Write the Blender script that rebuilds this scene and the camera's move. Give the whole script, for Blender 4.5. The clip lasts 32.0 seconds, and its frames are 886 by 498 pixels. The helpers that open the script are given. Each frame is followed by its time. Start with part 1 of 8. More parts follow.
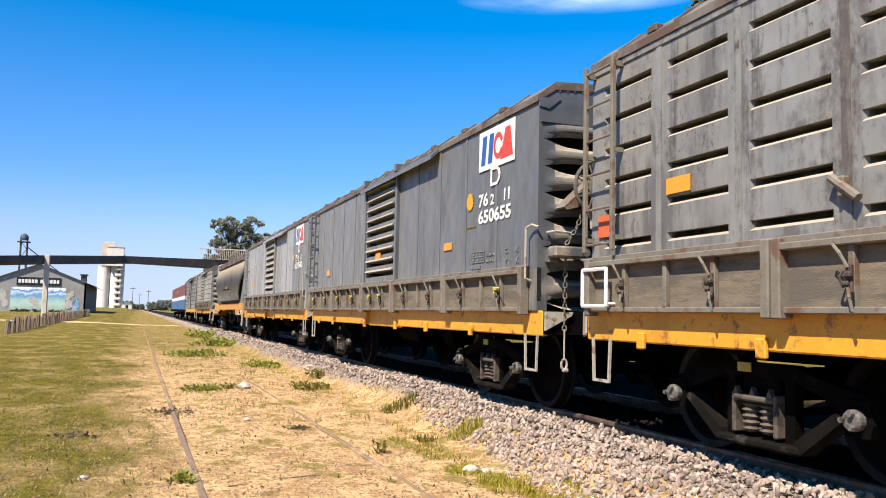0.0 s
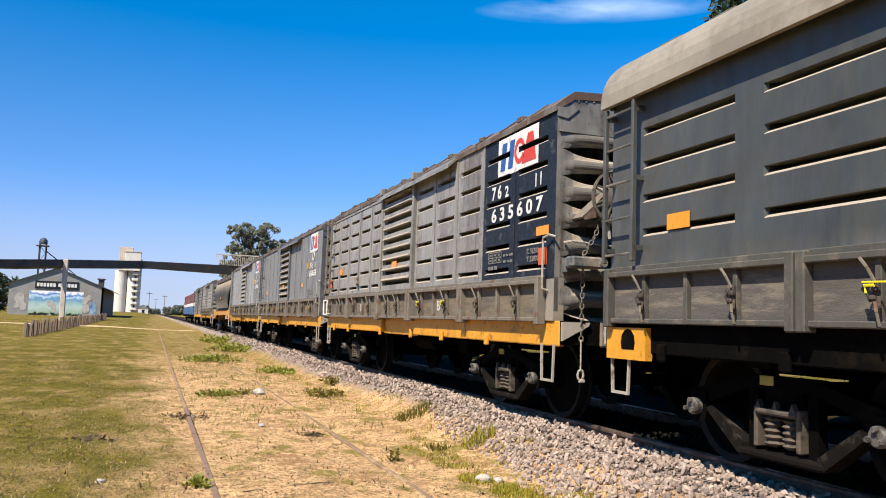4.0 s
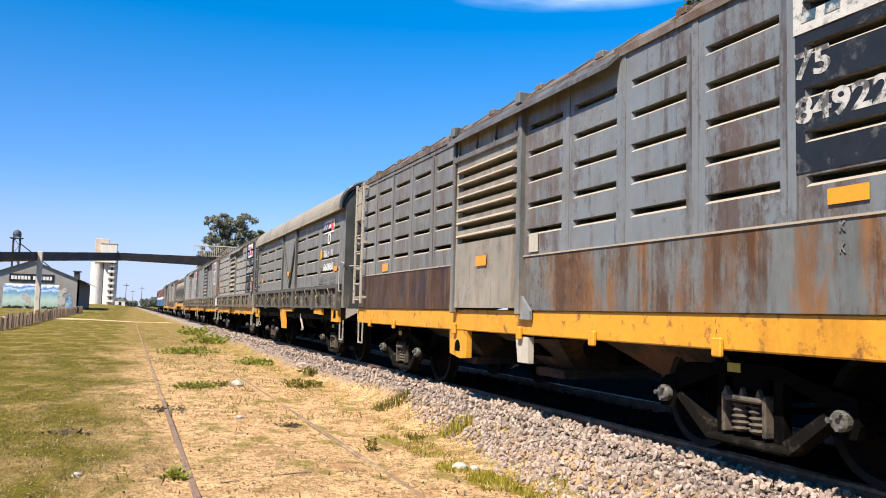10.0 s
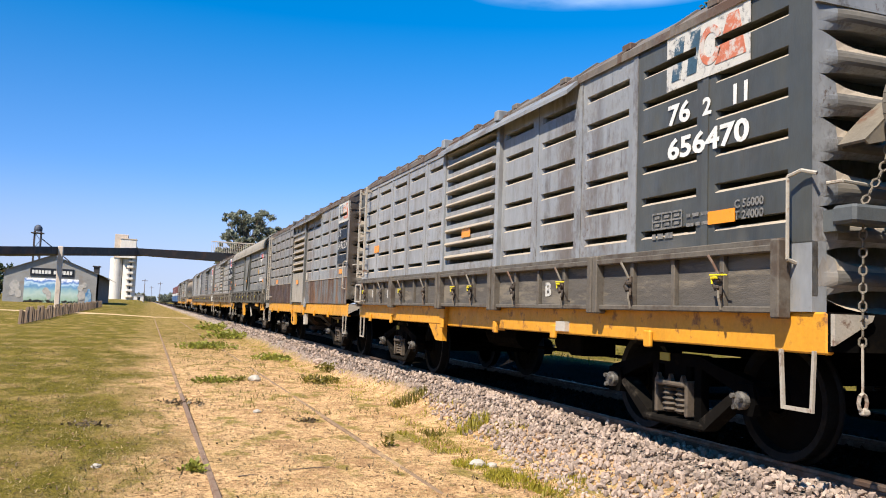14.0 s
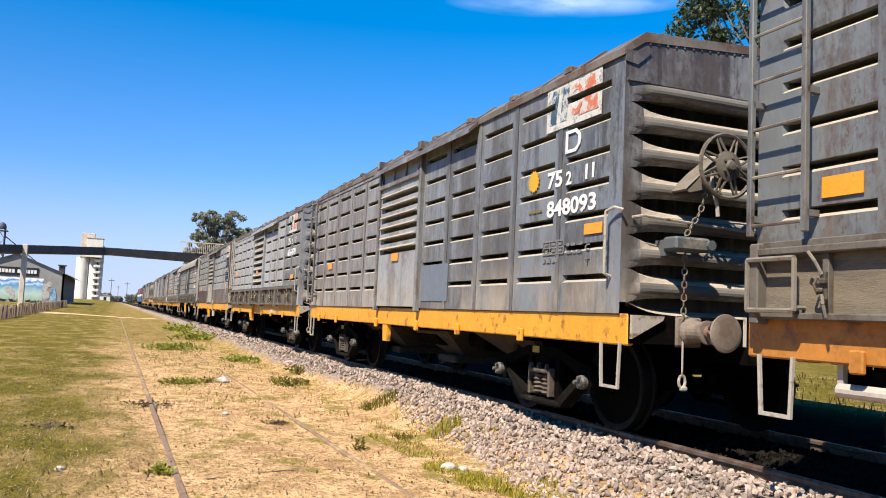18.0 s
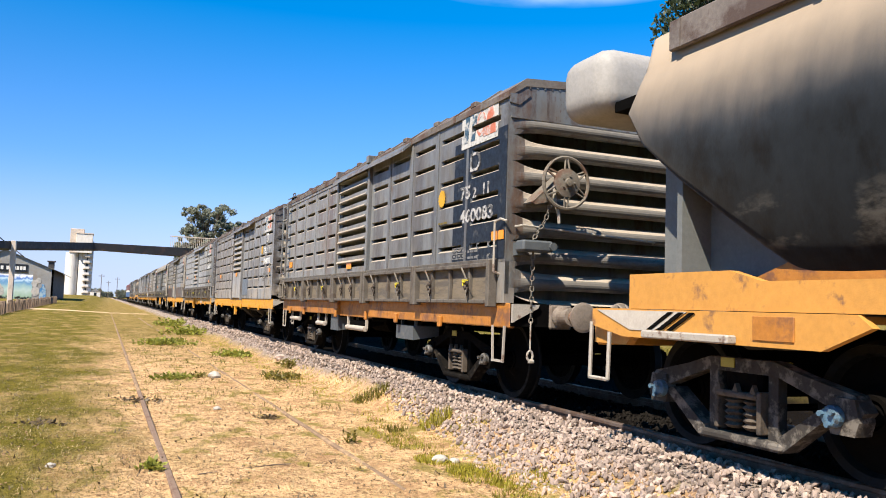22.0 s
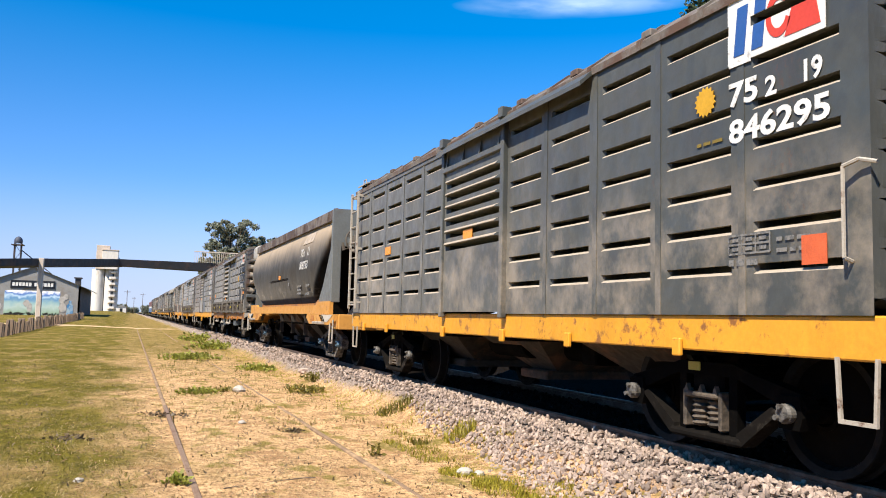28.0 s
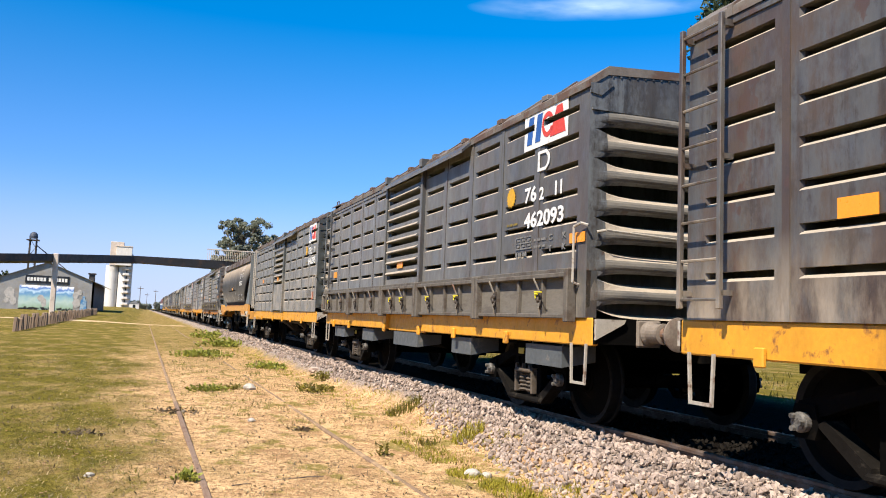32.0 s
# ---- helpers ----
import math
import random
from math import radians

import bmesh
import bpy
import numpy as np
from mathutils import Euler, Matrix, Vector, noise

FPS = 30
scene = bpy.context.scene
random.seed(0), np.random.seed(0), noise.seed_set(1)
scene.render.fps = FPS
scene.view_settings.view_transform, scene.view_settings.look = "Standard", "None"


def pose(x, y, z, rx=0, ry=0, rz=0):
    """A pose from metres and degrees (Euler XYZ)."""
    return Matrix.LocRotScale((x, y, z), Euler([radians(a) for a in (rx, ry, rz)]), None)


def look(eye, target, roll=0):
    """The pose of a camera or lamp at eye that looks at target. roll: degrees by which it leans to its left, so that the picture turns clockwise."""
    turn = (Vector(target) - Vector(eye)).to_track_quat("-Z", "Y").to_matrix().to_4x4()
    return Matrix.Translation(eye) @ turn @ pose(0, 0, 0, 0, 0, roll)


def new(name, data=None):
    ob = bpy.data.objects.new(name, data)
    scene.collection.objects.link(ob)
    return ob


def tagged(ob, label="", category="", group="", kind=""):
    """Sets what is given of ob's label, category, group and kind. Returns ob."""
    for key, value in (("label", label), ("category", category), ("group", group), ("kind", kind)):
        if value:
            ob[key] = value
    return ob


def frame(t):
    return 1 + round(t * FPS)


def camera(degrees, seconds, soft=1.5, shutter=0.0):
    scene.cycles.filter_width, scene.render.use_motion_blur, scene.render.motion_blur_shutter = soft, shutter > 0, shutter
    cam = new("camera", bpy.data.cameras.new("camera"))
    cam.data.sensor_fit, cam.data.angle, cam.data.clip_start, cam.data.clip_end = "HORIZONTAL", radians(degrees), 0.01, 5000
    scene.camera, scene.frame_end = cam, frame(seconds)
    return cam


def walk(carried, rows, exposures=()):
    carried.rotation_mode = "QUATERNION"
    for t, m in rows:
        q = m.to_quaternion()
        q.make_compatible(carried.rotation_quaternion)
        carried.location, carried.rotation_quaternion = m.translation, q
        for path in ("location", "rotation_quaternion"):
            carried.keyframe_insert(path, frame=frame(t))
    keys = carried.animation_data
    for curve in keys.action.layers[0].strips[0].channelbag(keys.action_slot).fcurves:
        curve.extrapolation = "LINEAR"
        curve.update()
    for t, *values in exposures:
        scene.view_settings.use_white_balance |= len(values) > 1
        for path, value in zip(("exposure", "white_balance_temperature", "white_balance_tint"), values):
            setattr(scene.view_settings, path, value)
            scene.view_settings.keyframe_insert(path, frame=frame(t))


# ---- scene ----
# ---- camera ----
cam = camera(57.6, 32.0, soft=1.0)
PATH = [
    (0.0, look((0.016, 0.060, 1.530), (3.536, 9.383, 2.355), 1.38)),
    (0.5, look((0.017, -0.019, 1.548), (3.572, 9.293, 2.349), 1.21)),
    (1.0, look((0.016, -0.029, 1.546), (3.563, 9.284, 2.378), 2.20)),
    (1.5, look((0.009, -0.049, 1.557), (3.519, 9.276, 2.407), 2.10)),
    (2.0, look((-0.001, -0.034, 1.544), (3.410, 9.325, 2.422), 1.76)),
    (2.5, look((0.003, 0.006, 1.546), (3.372, 9.378, 2.446), 1.81)),
    (3.0, look((0.002, -0.028, 1.559), (3.342, 9.352, 2.489), 1.82)),
    (3.5, look((0.004, -0.027, 1.548), (3.330, 9.352, 2.537), 2.07)),
    (4.0, look((-0.003, 0.011, 1.540), (3.338, 9.392, 2.458), 2.04)),
    (4.5, look((-0.001, -0.038, 1.552), (3.343, 9.339, 2.500), 2.18)),
    (6.5, look((-0.005, 0.004, 1.540), (3.316, 9.389, 2.481), 2.00)),
    (7.0, look((0.006, -0.002, 1.540), (3.304, 9.399, 2.403), 2.09)),
    (7.5, look((0.013, -0.053, 1.550), (3.295, 9.359, 2.354), 1.65)),
    (8.0, look((0.018, -0.020, 1.549), (3.308, 9.387, 2.378), 1.40)),
    (8.5, look((0.025, 0.017, 1.532), (3.292, 9.430, 2.372), 1.35)),
    (9.0, look((0.020, 0.059, 1.528), (3.380, 9.437, 2.394), 1.61)),
    (9.5, look((0.016, 0.014, 1.543), (3.530, 9.340, 2.377), 1.49)),
    (10.0, look((0.011, -0.061, 1.552), (3.600, 9.239, 2.348), 1.52)),
    (10.5, look((-0.003, 0.035, 1.524), (3.591, 9.331, 2.341), 1.58)),
    (11.0, look((-0.020, 0.001, 1.532), (3.618, 9.283, 2.320), 1.64)),
    (11.5, look((-0.030, -0.034, 1.543), (3.643, 9.236, 2.304), 1.32)),
    (12.0, look((-0.020, -0.023, 1.532), (3.639, 9.248, 2.346), 1.64)),
    (12.5, look((-0.018, -0.022, 1.535), (3.421, 9.334, 2.337), 1.96)),
    (13.0, look((-0.008, 0.003, 1.526), (3.367, 9.383, 2.319), 2.17)),
    (13.5, look((0.004, -0.012, 1.532), (3.435, 9.348, 2.319), 2.14)),
    (14.0, look((0.001, -0.013, 1.527), (3.399, 9.360, 2.297), 2.11)),
    (14.5, look((0.008, 0.008, 1.523), (3.511, 9.347, 2.228), 2.21)),
    (16.5, look((0.006, 0.026, 1.521), (3.593, 9.336, 2.190), 2.73)),
    (17.0, look((-0.013, 0.011, 1.519), (3.629, 9.297, 2.234), 3.05)),
    (17.5, look((-0.010, -0.006, 1.522), (3.676, 9.260, 2.263), 2.64)),
    (18.0, look((-0.009, 0.020, 1.520), (3.716, 9.263, 2.344), 2.65)),
    (18.5, look((-0.001, -0.003, 1.525), (3.656, 9.262, 2.405), 2.59)),
    (19.0, look((-0.000, -0.001, 1.525), (3.693, 9.252, 2.381), 2.87)),
    (19.5, look((-0.013, 0.008, 1.519), (3.646, 9.274, 2.388), 2.67)),
    (20.0, look((-0.010, 0.013, 1.528), (3.674, 9.269, 2.393), 2.66)),
    (20.5, look((-0.003, 0.034, 1.521), (3.705, 9.281, 2.378), 2.98)),
    (21.0, look((-0.008, 0.082, 1.503), (3.672, 9.345, 2.311), 2.93)),
    (21.5, look((0.007, -0.041, 1.529), (3.733, 9.202, 2.353), 2.60)),
    (22.0, look((0.002, -0.001, 1.528), (3.835, 9.206, 2.260), 2.06)),
    (22.5, look((0.009, 0.024, 1.517), (3.912, 9.204, 2.227), 2.39)),
    (23.0, look((0.003, 0.059, 1.515), (3.860, 9.257, 2.238), 2.73)),
    (23.5, look((-0.003, -0.001, 1.530), (3.809, 9.214, 2.280), 2.37)),
    (24.0, look((-0.007, 0.053, 1.517), (3.743, 9.287, 2.336), 2.27)),
    (24.5, look((-0.005, -0.000, 1.527), (3.674, 9.261, 2.355), 2.05)),
    (25.0, look((0.000, 0.001, 1.529), (3.652, 9.278, 2.306), 2.38)),
    (25.5, look((-0.005, -0.004, 1.529), (3.581, 9.297, 2.317), 2.34)),
    (26.0, look((-0.001, 0.011, 1.523), (3.555, 9.325, 2.306), 2.43)),
    (26.5, look((-0.002, 0.001, 1.527), (3.548, 9.314, 2.340), 2.26)),
    (28.5, look((0.009, 0.002, 1.527), (3.551, 9.314, 2.392), 1.10)),
    (29.0, look((0.016, 0.024, 1.517), (3.438, 9.379, 2.390), 1.05)),
    (29.5, look((0.008, 0.036, 1.510), (3.244, 9.449, 2.474), 1.61)),
    (30.0, look((-0.010, -0.049, 1.529), (3.260, 9.359, 2.427), 2.21)),
    (30.5, look((-0.004, -0.016, 1.532), (3.310, 9.375, 2.440), 2.56)),
    (31.0, look((-0.001, -0.015, 1.527), (3.326, 9.373, 2.415), 2.73)),
    (31.5, look((0.013, 0.006, 1.518), (3.463, 9.350, 2.412), 2.68)),
    (32.0, look((0.008, -0.024, 1.532), (3.442, 9.327, 2.409), 2.29)),
]
# seconds and metres run by the train
RUN = [(0, -0.00), (1, 3.08), (2, 6.22), (3, 9.43), (4, 12.75), (5, 16.18), (6, 19.69), (7, 23.25), (8, 26.77), (9, 30.23), (10, 33.65), (11, 37.08), (12, 40.58), (13, 44.14), (14, 47.75), (15, 51.42), (16, 55.13), (17, 58.88), (18, 62.67), (19, 66.46), (20, 70.26), (21, 74.08), (22, 77.93), (23, 81.77), (24, 85.63), (25, 89.53), (26, 93.47), (27, 97.46), (28, 101.52), (29, 105.62), (30, 109.75), (31, 113.87), (32, 117.95)]

BASE = 1.22
walk(cam, PATH, [(t, BASE + e) for t, e in ((0.0, 0.02), (1.0, -0.03), (2.0, -0.12), (3.0, -0.17), (4.0, -0.20), (7.0, -0.12), (9.0, -0.05), (11.0, -0.04), (14.0, -0.13), (17.0, -0.04), (19.0, -0.06), (21.0, 0.0), (23.0, 0.04), (25.0, 0.04), (29.0, -0.06), (32.0, -0.04))])

# ---- light ----
SUN_DIR = Vector((0.50, 0.36, -0.79)).normalized()
world = bpy.data.worlds.new("sky")
scene.world = world
world.use_nodes = True
wn, wl = world.node_tree.nodes, world.node_tree.links
sky = wn.new("ShaderNodeTexSky")
sky.sky_type, sky.sun_disc = "NISHITA", False
sky.sun_elevation = math.asin(-SUN_DIR.z)
sky.sun_rotation = math.atan2(-SUN_DIR.x, -SUN_DIR.y)
sky.altitude, sky.air_density, sky.dust_density, sky.ozone_density = 150, 0.8, 0.0, 1.6
# a thin streak of cloud high up, and a pale haze low over the land
wtc = wn.new("ShaderNodeTexCoord")
wmap = wn.new("ShaderNodeMapping")
wmap.inputs["Rotation"].default_value = (0, 0, radians(33))
wmap.inputs["Scale"].default_value = (3.0, 14.0, 30.0)
wnoise = wn.new("ShaderNodeTexNoise")
wnoise.inputs["Scale"].default_value, wnoise.inputs["Detail"].default_value = 1.3, 6
CLOUD = Vector((0.47, 0.80, 0.372)).normalized()
wdist = wn.new("ShaderNodeVectorMath")
wdist.operation = "SUBTRACT"
wdist.inputs[1].default_value = CLOUD
wrot = wn.new("ShaderNodeVectorRotate")
wrot.rotation_type, wrot.inputs["Angle"].default_value = "Z_AXIS", radians(30)
wsc = wn.new("ShaderNodeVectorMath")
wsc.operation = "MULTIPLY"
wsc.inputs[1].default_value = (6.4, 3.0, 60.0)
wlen = wn.new("ShaderNodeVectorMath")
wlen.operation = "LENGTH"
wfall = wn.new("ShaderNodeMapRange")
wfall.inputs["From Min"].default_value, wfall.inputs["From Max"].default_value, wfall.inputs["To Max"].default_value = 1.0, 0.0, 0.4
wmask = wn.new("ShaderNodeMath")
wmask.operation = "MULTIPLY"
wramp = wn.new("ShaderNodeMapRange")
wramp.inputs["From Min"].default_value, wramp.inputs["From Max"].default_value = 0.3, 0.6
wmix = wn.new("ShaderNodeMix")
wmix.data_type = "RGBA"
wmix.inputs["B"].default_value = (6.0, 6.4, 7.0, 1)
wl.new(wtc.outputs["Generated"], wmap.inputs["Vector"])
wl.new(wmap.outputs["Vector"], wnoise.inputs["Vector"])
wl.new(wtc.outputs["Generated"], wdist.inputs[0])
wl.new(wdist.outputs["Vector"], wrot.inputs["Vector"])
wl.new(wrot.outputs["Vector"], wsc.inputs[0])
wl.new(wsc.outputs["Vector"], wlen.inputs[0])
wl.new(wlen.outputs["Value"], wfall.inputs["Value"])
wl.new(wnoise.outputs["Fac"], wramp.inputs["Value"])
wl.new(wramp.outputs["Result"], wmask.inputs[0])
wl.new(wfall.outputs["Result"], wmask.inputs[1])
wl.new(wmask.outputs["Value"], wmix.inputs["Factor"])
# the clear air keeps its blue almost down to the land
wlift = wn.new("ShaderNodeVectorMath")
wlift.operation = "ADD"
wlift.inputs[1].default_value = (0, 0, 0.14)
wnorm = wn.new("ShaderNodeVectorMath")
wnorm.operation = "NORMALIZE"
wl.new(wtc.outputs["Generated"], wlift.inputs[0])
wl.new(wlift.outputs["Vector"], wnorm.inputs[0])
wl.new(wnorm.outputs["Vector"], sky.inputs["Vector"])
wl.new(sky.outputs["Color"], wmix.inputs["A"])
whue = wn.new("ShaderNodeHueSaturation")
whue.inputs["Value"].default_value = 1.42
wsep = wn.new("ShaderNodeSeparateXYZ")
wl.new(wtc.outputs["Generated"], wsep.inputs[0])
for slot, low, high in (("Hue", 0.508, 0.496), ("Saturation", 1.12, 1.5)):
    wr = wn.new("ShaderNodeMapRange")
    wr.inputs["From Min"].default_value, wr.inputs["From Max"].default_value = 0.0, 0.38
    wr.inputs["To Min"].default_value, wr.inputs["To Max"].default_value = low, high
    wl.new(wsep.outputs["Z"], wr.inputs["Value"])
    wl.new(wr.outputs["Result"], whue.inputs[slot])
wl.new(wmix.outputs["Result"], whue.inputs["Color"])
# pale haze over the horizon
whaze = wn.new("ShaderNodeMapRange")
whaze.interpolation_type = "SMOOTHSTEP"
for slot, value in (("From Min", 0.17), ("From Max", -0.01), ("To Min", 0.0), ("To Max", 0.85)):
    whaze.inputs[slot].default_value = value
wl.new(wsep.outputs["Z"], whaze.inputs["Value"])
wpale = wn.new("ShaderNodeMix")
wpale.data_type = "RGBA"
wpale.inputs["B"].default_value = (3.3, 3.55, 4.3, 1)
wl.new(whaze.outputs["Result"], wpale.inputs["Factor"]), wl.new(whue.outputs["Color"], wpale.inputs["A"])
# the sky opposite the sun is a little clearer than the haze round it
wdot = wn.new("ShaderNodeVectorMath")
wdot.operation = "DOT_PRODUCT"
wdot.inputs[1].default_value = Vector((0.81, 0.58, 0)).normalized()
wl.new(wtc.outputs["Generated"], wdot.inputs[0])
wclear = wn.new("ShaderNodeMapRange")
wclear.inputs["From Min"].default_value, wclear.inputs["From Max"].default_value = 0.3, 1.0
wclear.inputs["To Min"].default_value, wclear.inputs["To Max"].default_value = 0.88, 1.12
wl.new(wdot.outputs["Value"], wclear.inputs["Value"])
wtone = wn.new("ShaderNodeVectorMath")
wtone.operation = "SCALE"
wl.new(wpale.outputs["Result"], wtone.inputs[0]), wl.new(wclear.outputs["Result"], wtone.inputs["Scale"])
wl.new(wtone.outputs["Vector"], wn["Background"].inputs["Color"])
wn["Background"].inputs["Strength"].default_value = 0.088
sun = new("sun", bpy.data.lights.new("sun", "SUN"))
sun.data.energy, sun.data.angle, sun.data.color = 5.0, radians(0.5), (1.0, 0.90, 0.76)
sun.matrix_world = look((0, 0, 60), Vector((0, 0, 60)) + SUN_DIR)
scene.view_settings.exposure = BASE


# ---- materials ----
ALBEDO_SCALE = 0.78  # every base colour is scaled down, deepening shade against the raised exposure


def mat(name, col, rough=0.6, metal=0.0, dark=0.6, scale=4.0, stretch=(1, 1, 1), stain=None, stain_amount=0.0, stain_scale=1.2,
        bump=0.15, bump_scale=60.0, dust=None, dust_top=0.0, rnd=0.0, spec=0.4, streak=0.0, chips=None, dents=0.0, chip_at=0.53, bands=None, band_at=0.55, cloud=None, sheen=0.0, flakes=None):
    """A painted, worn or grown surface: colour mottled at two scales, with patches of a second colour."""
    col = tuple(ALBEDO_SCALE * c for c in col)
    stain, dust, chips, bands, cloud = [tuple(ALBEDO_SCALE * c for c in q) if q else None for q in (stain, dust, chips, bands, cloud)]
    m = bpy.data.materials.new(name)
    m.use_nodes = True
    n, l = m.node_tree.nodes, m.node_tree.links
    b = n["Principled BSDF"]
    b.inputs["Roughness"].default_value, b.inputs["Metallic"].default_value = rough, metal
    b.inputs["Specular IOR Level"].default_value = spec
    if sheen:
        # a film of fine dust
        b.inputs["Sheen Weight"].default_value, b.inputs["Sheen Roughness"].default_value = sheen, 0.45
        b.inputs["Sheen Tint"].default_value = (1.0, 0.93, 0.84, 1)
    tc, info, add, mp = n.new("ShaderNodeTexCoord"), n.new("ShaderNodeObjectInfo"), n.new("ShaderNodeVectorMath"), n.new("ShaderNodeMapping")
    mul = n.new("ShaderNodeMath")
    mul.operation, mul.inputs[1].default_value = "MULTIPLY", 37.0
    l.new(info.outputs["Random"], mul.inputs[0])
    l.new(tc.outputs["Object"], add.inputs[0])
    l.new(mul.outputs["Value"], add.inputs[1])
    l.new(add.outputs["Vector"], mp.inputs["Vector"])
    mp.inputs["Scale"].default_value = stretch

    def noise_at(s, detail=6, rough_=0.6, along=None):
        t, source = n.new("ShaderNodeTexNoise"), mp
        if along:
            source = n.new("ShaderNodeMapping")
            source.inputs["Scale"].default_value = along
            l.new(add.outputs["Vector"], source.inputs["Vector"])
        t.inputs["Scale"].default_value, t.inputs["Detail"].default_value, t.inputs["Roughness"].default_value = s, detail, rough_
        l.new(source.outputs["Vector"], t.inputs["Vector"])
        return t.outputs["Fac"]

    def times(a, z):
        x = n.new("ShaderNodeMath")
        x.operation = "MULTIPLY"
        l.new(a, x.inputs[0]), l.new(z, x.inputs[1])
        return x.outputs["Value"]

    def summed(a, z, k):
        x = n.new("ShaderNodeMath")
        x.operation, x.inputs[1].default_value = "MULTIPLY_ADD", k
        l.new(z, x.inputs[0]), l.new(a, x.inputs[2])
        return x.outputs["Value"]

    def ranged(f, a, z, lo=0.0, hi=1.0):
        r = n.new("ShaderNodeMapRange")
        r.inputs["From Min"].default_value, r.inputs["From Max"].default_value = a, z
        r.inputs["To Min"].default_value, r.inputs["To Max"].default_value = lo, hi
        l.new(f, r.inputs["Value"])
        return r.outputs["Result"]

    def mixed(f, a, z, kind="MIX"):
        x = n.new("ShaderNodeMix")
        x.data_type, x.blend_type = "RGBA", kind
        l.new(f, x.inputs["Factor"])
        for v, slot in ((a, "A"), (z, "B")):
            if isinstance(v, tuple):
                x.inputs[slot].default_value = (*v, 1)
            else:
                l.new(v, x.inputs[slot])
        return x.outputs["Result"]

    base = mixed(ranged(noise_at(scale), 0.3, 0.7), tuple(c * dark for c in col), col)
    base = mixed(ranged(noise_at(scale * 9, 4), 0.35, 0.75, 0.0, 0.5), base, tuple(min(1, c * 1.25) for c in col))
    if stain:
        edge = 0.62 - 0.3 * stain_amount
        base = mixed(ranged(noise_at(stain_scale, 9, 0.68), edge, edge + 0.09, 0, 0.9), base, stain)
    if streak:
        # runs of grime down the sheets, broken up by broader clouds
        f = times(ranged(noise_at(3.2, 5, 0.6, (1, 1, 0.12)), 0.5, 0.68, 0, streak), ranged(noise_at(0.9, 4, 0.6, (1, 1, 1)), 0.4, 0.6))
        base = mixed(f, base, tuple(c * 0.35 for c in col))
    if cloud:
        # broad soft patches where the paint has faded or been renewed
        base = mixed(ranged(noise_at(0.55, 5, 0.6, (1, 1, 0.5)), 0.42, 0.62, 0, 0.75), base, cloud)
    if bands:
        # rust and soot that have run down the sheets in uprights of unlike width
        speck = noise_at(24, 5, 0.75, (1, 1, 0.5))
        f = times(ranged(summed(noise_at(1.7, 6, 0.6, (1, 1, 0.11)), speck, 0.3), band_at + 0.13, band_at + 0.24, 0, 0.9), ranged(noise_at(1.2, 7, 0.7, (1, 1, 0.55)), 0.34, 0.5))
        base = mixed(f, base, bands)
        f = times(ranged(summed(noise_at(5.5, 6, 0.65, (1, 1, 0.06)), speck, 0.3), band_at + 0.15, band_at + 0.25, 0, 0.85), ranged(noise_at(0.8, 6, 0.7, (1, 1, 0.6)), 0.38, 0.54))
        base = mixed(f, base, tuple(0.55 * c for c in bands))
        # grime that gathers in a mottle below the pressings
        f = times(ranged(summed(noise_at(3.0, 7, 0.7, (1, 1, 1)), speck, 0.35), 0.70, 0.82, 0, 0.7), ranged(noise_at(0.7, 4, 0.6, (1, 1, 0.4)), 0.42, 0.56))
        base = mixed(f, base, tuple(0.5 * c for c in bands))
    if chips:
        # flaked spots with hard edges, in scattered groups
        f = times(ranged(noise_at(30, 7, 0.72, (1, 1, 0.6)), 0.57, 0.6, 0, 0.85), ranged(noise_at(1.3, 3, 0.5, (1, 1, 0.6)), chip_at, chip_at + 0.07))
        base = mixed(f, base, chips)
        f = times(ranged(noise_at(2.6, 6, 0.7, (1, 1, 0.22)), 0.56, 0.7, 0, 0.8), ranged(noise_at(1.3, 3, 0.5, (1, 1, 0.6)), chip_at - 0.05, chip_at + 0.09))
        base = mixed(f, base, tuple(0.6 * c + 0.2 * q for c, q in zip(chips, col)))
    if flakes:
        # bare rusted patches where the paint has come away in sheets
        f = ranged(summed(noise_at(2.3, 4, 0.55, (1, 1, 0.6)), noise_at(14, 4, 0.7, (1, 1, 0.7)), 0.22), flakes + 0.11, flakes + 0.135, 0, 0.92)
        base = mixed(f, base, tuple(ALBEDO_SCALE * c for c in (0.058, 0.026, 0.015)))
    if dust:
        f = ranged(noise_at(scale * 0.7, 8, 0.7), 0.45, 0.62, 0, 0.75)
        if dust_top:
            sep = n.new("ShaderNodeSeparateXYZ")
            l.new(tc.outputs["Object"], sep.inputs[0])
            low = ranged(sep.outputs["Z"], dust_top, dust_top - 0.5)
            mm = n.new("ShaderNodeMath")
            mm.operation = "MULTIPLY"
            l.new(f, mm.inputs[0]), l.new(low, mm.inputs[1])
            f = mm.outputs["Value"]
        base = mixed(f, base, dust)
    if rnd:
        hv = n.new("ShaderNodeHueSaturation")
        l.new(ranged(info.outputs["Random"], 0, 1, 1 - rnd, 1 + rnd), hv.inputs["Value"])
        l.new(base, hv.inputs["Color"])
        base = hv.outputs["Color"]
    l.new(base, b.inputs["Base Color"])
    l.new(ranged(noise_at(scale * 3, 4), 0.3, 0.7, max(0.05, rough - 0.12), min(1, rough + 0.15)), b.inputs["Roughness"])
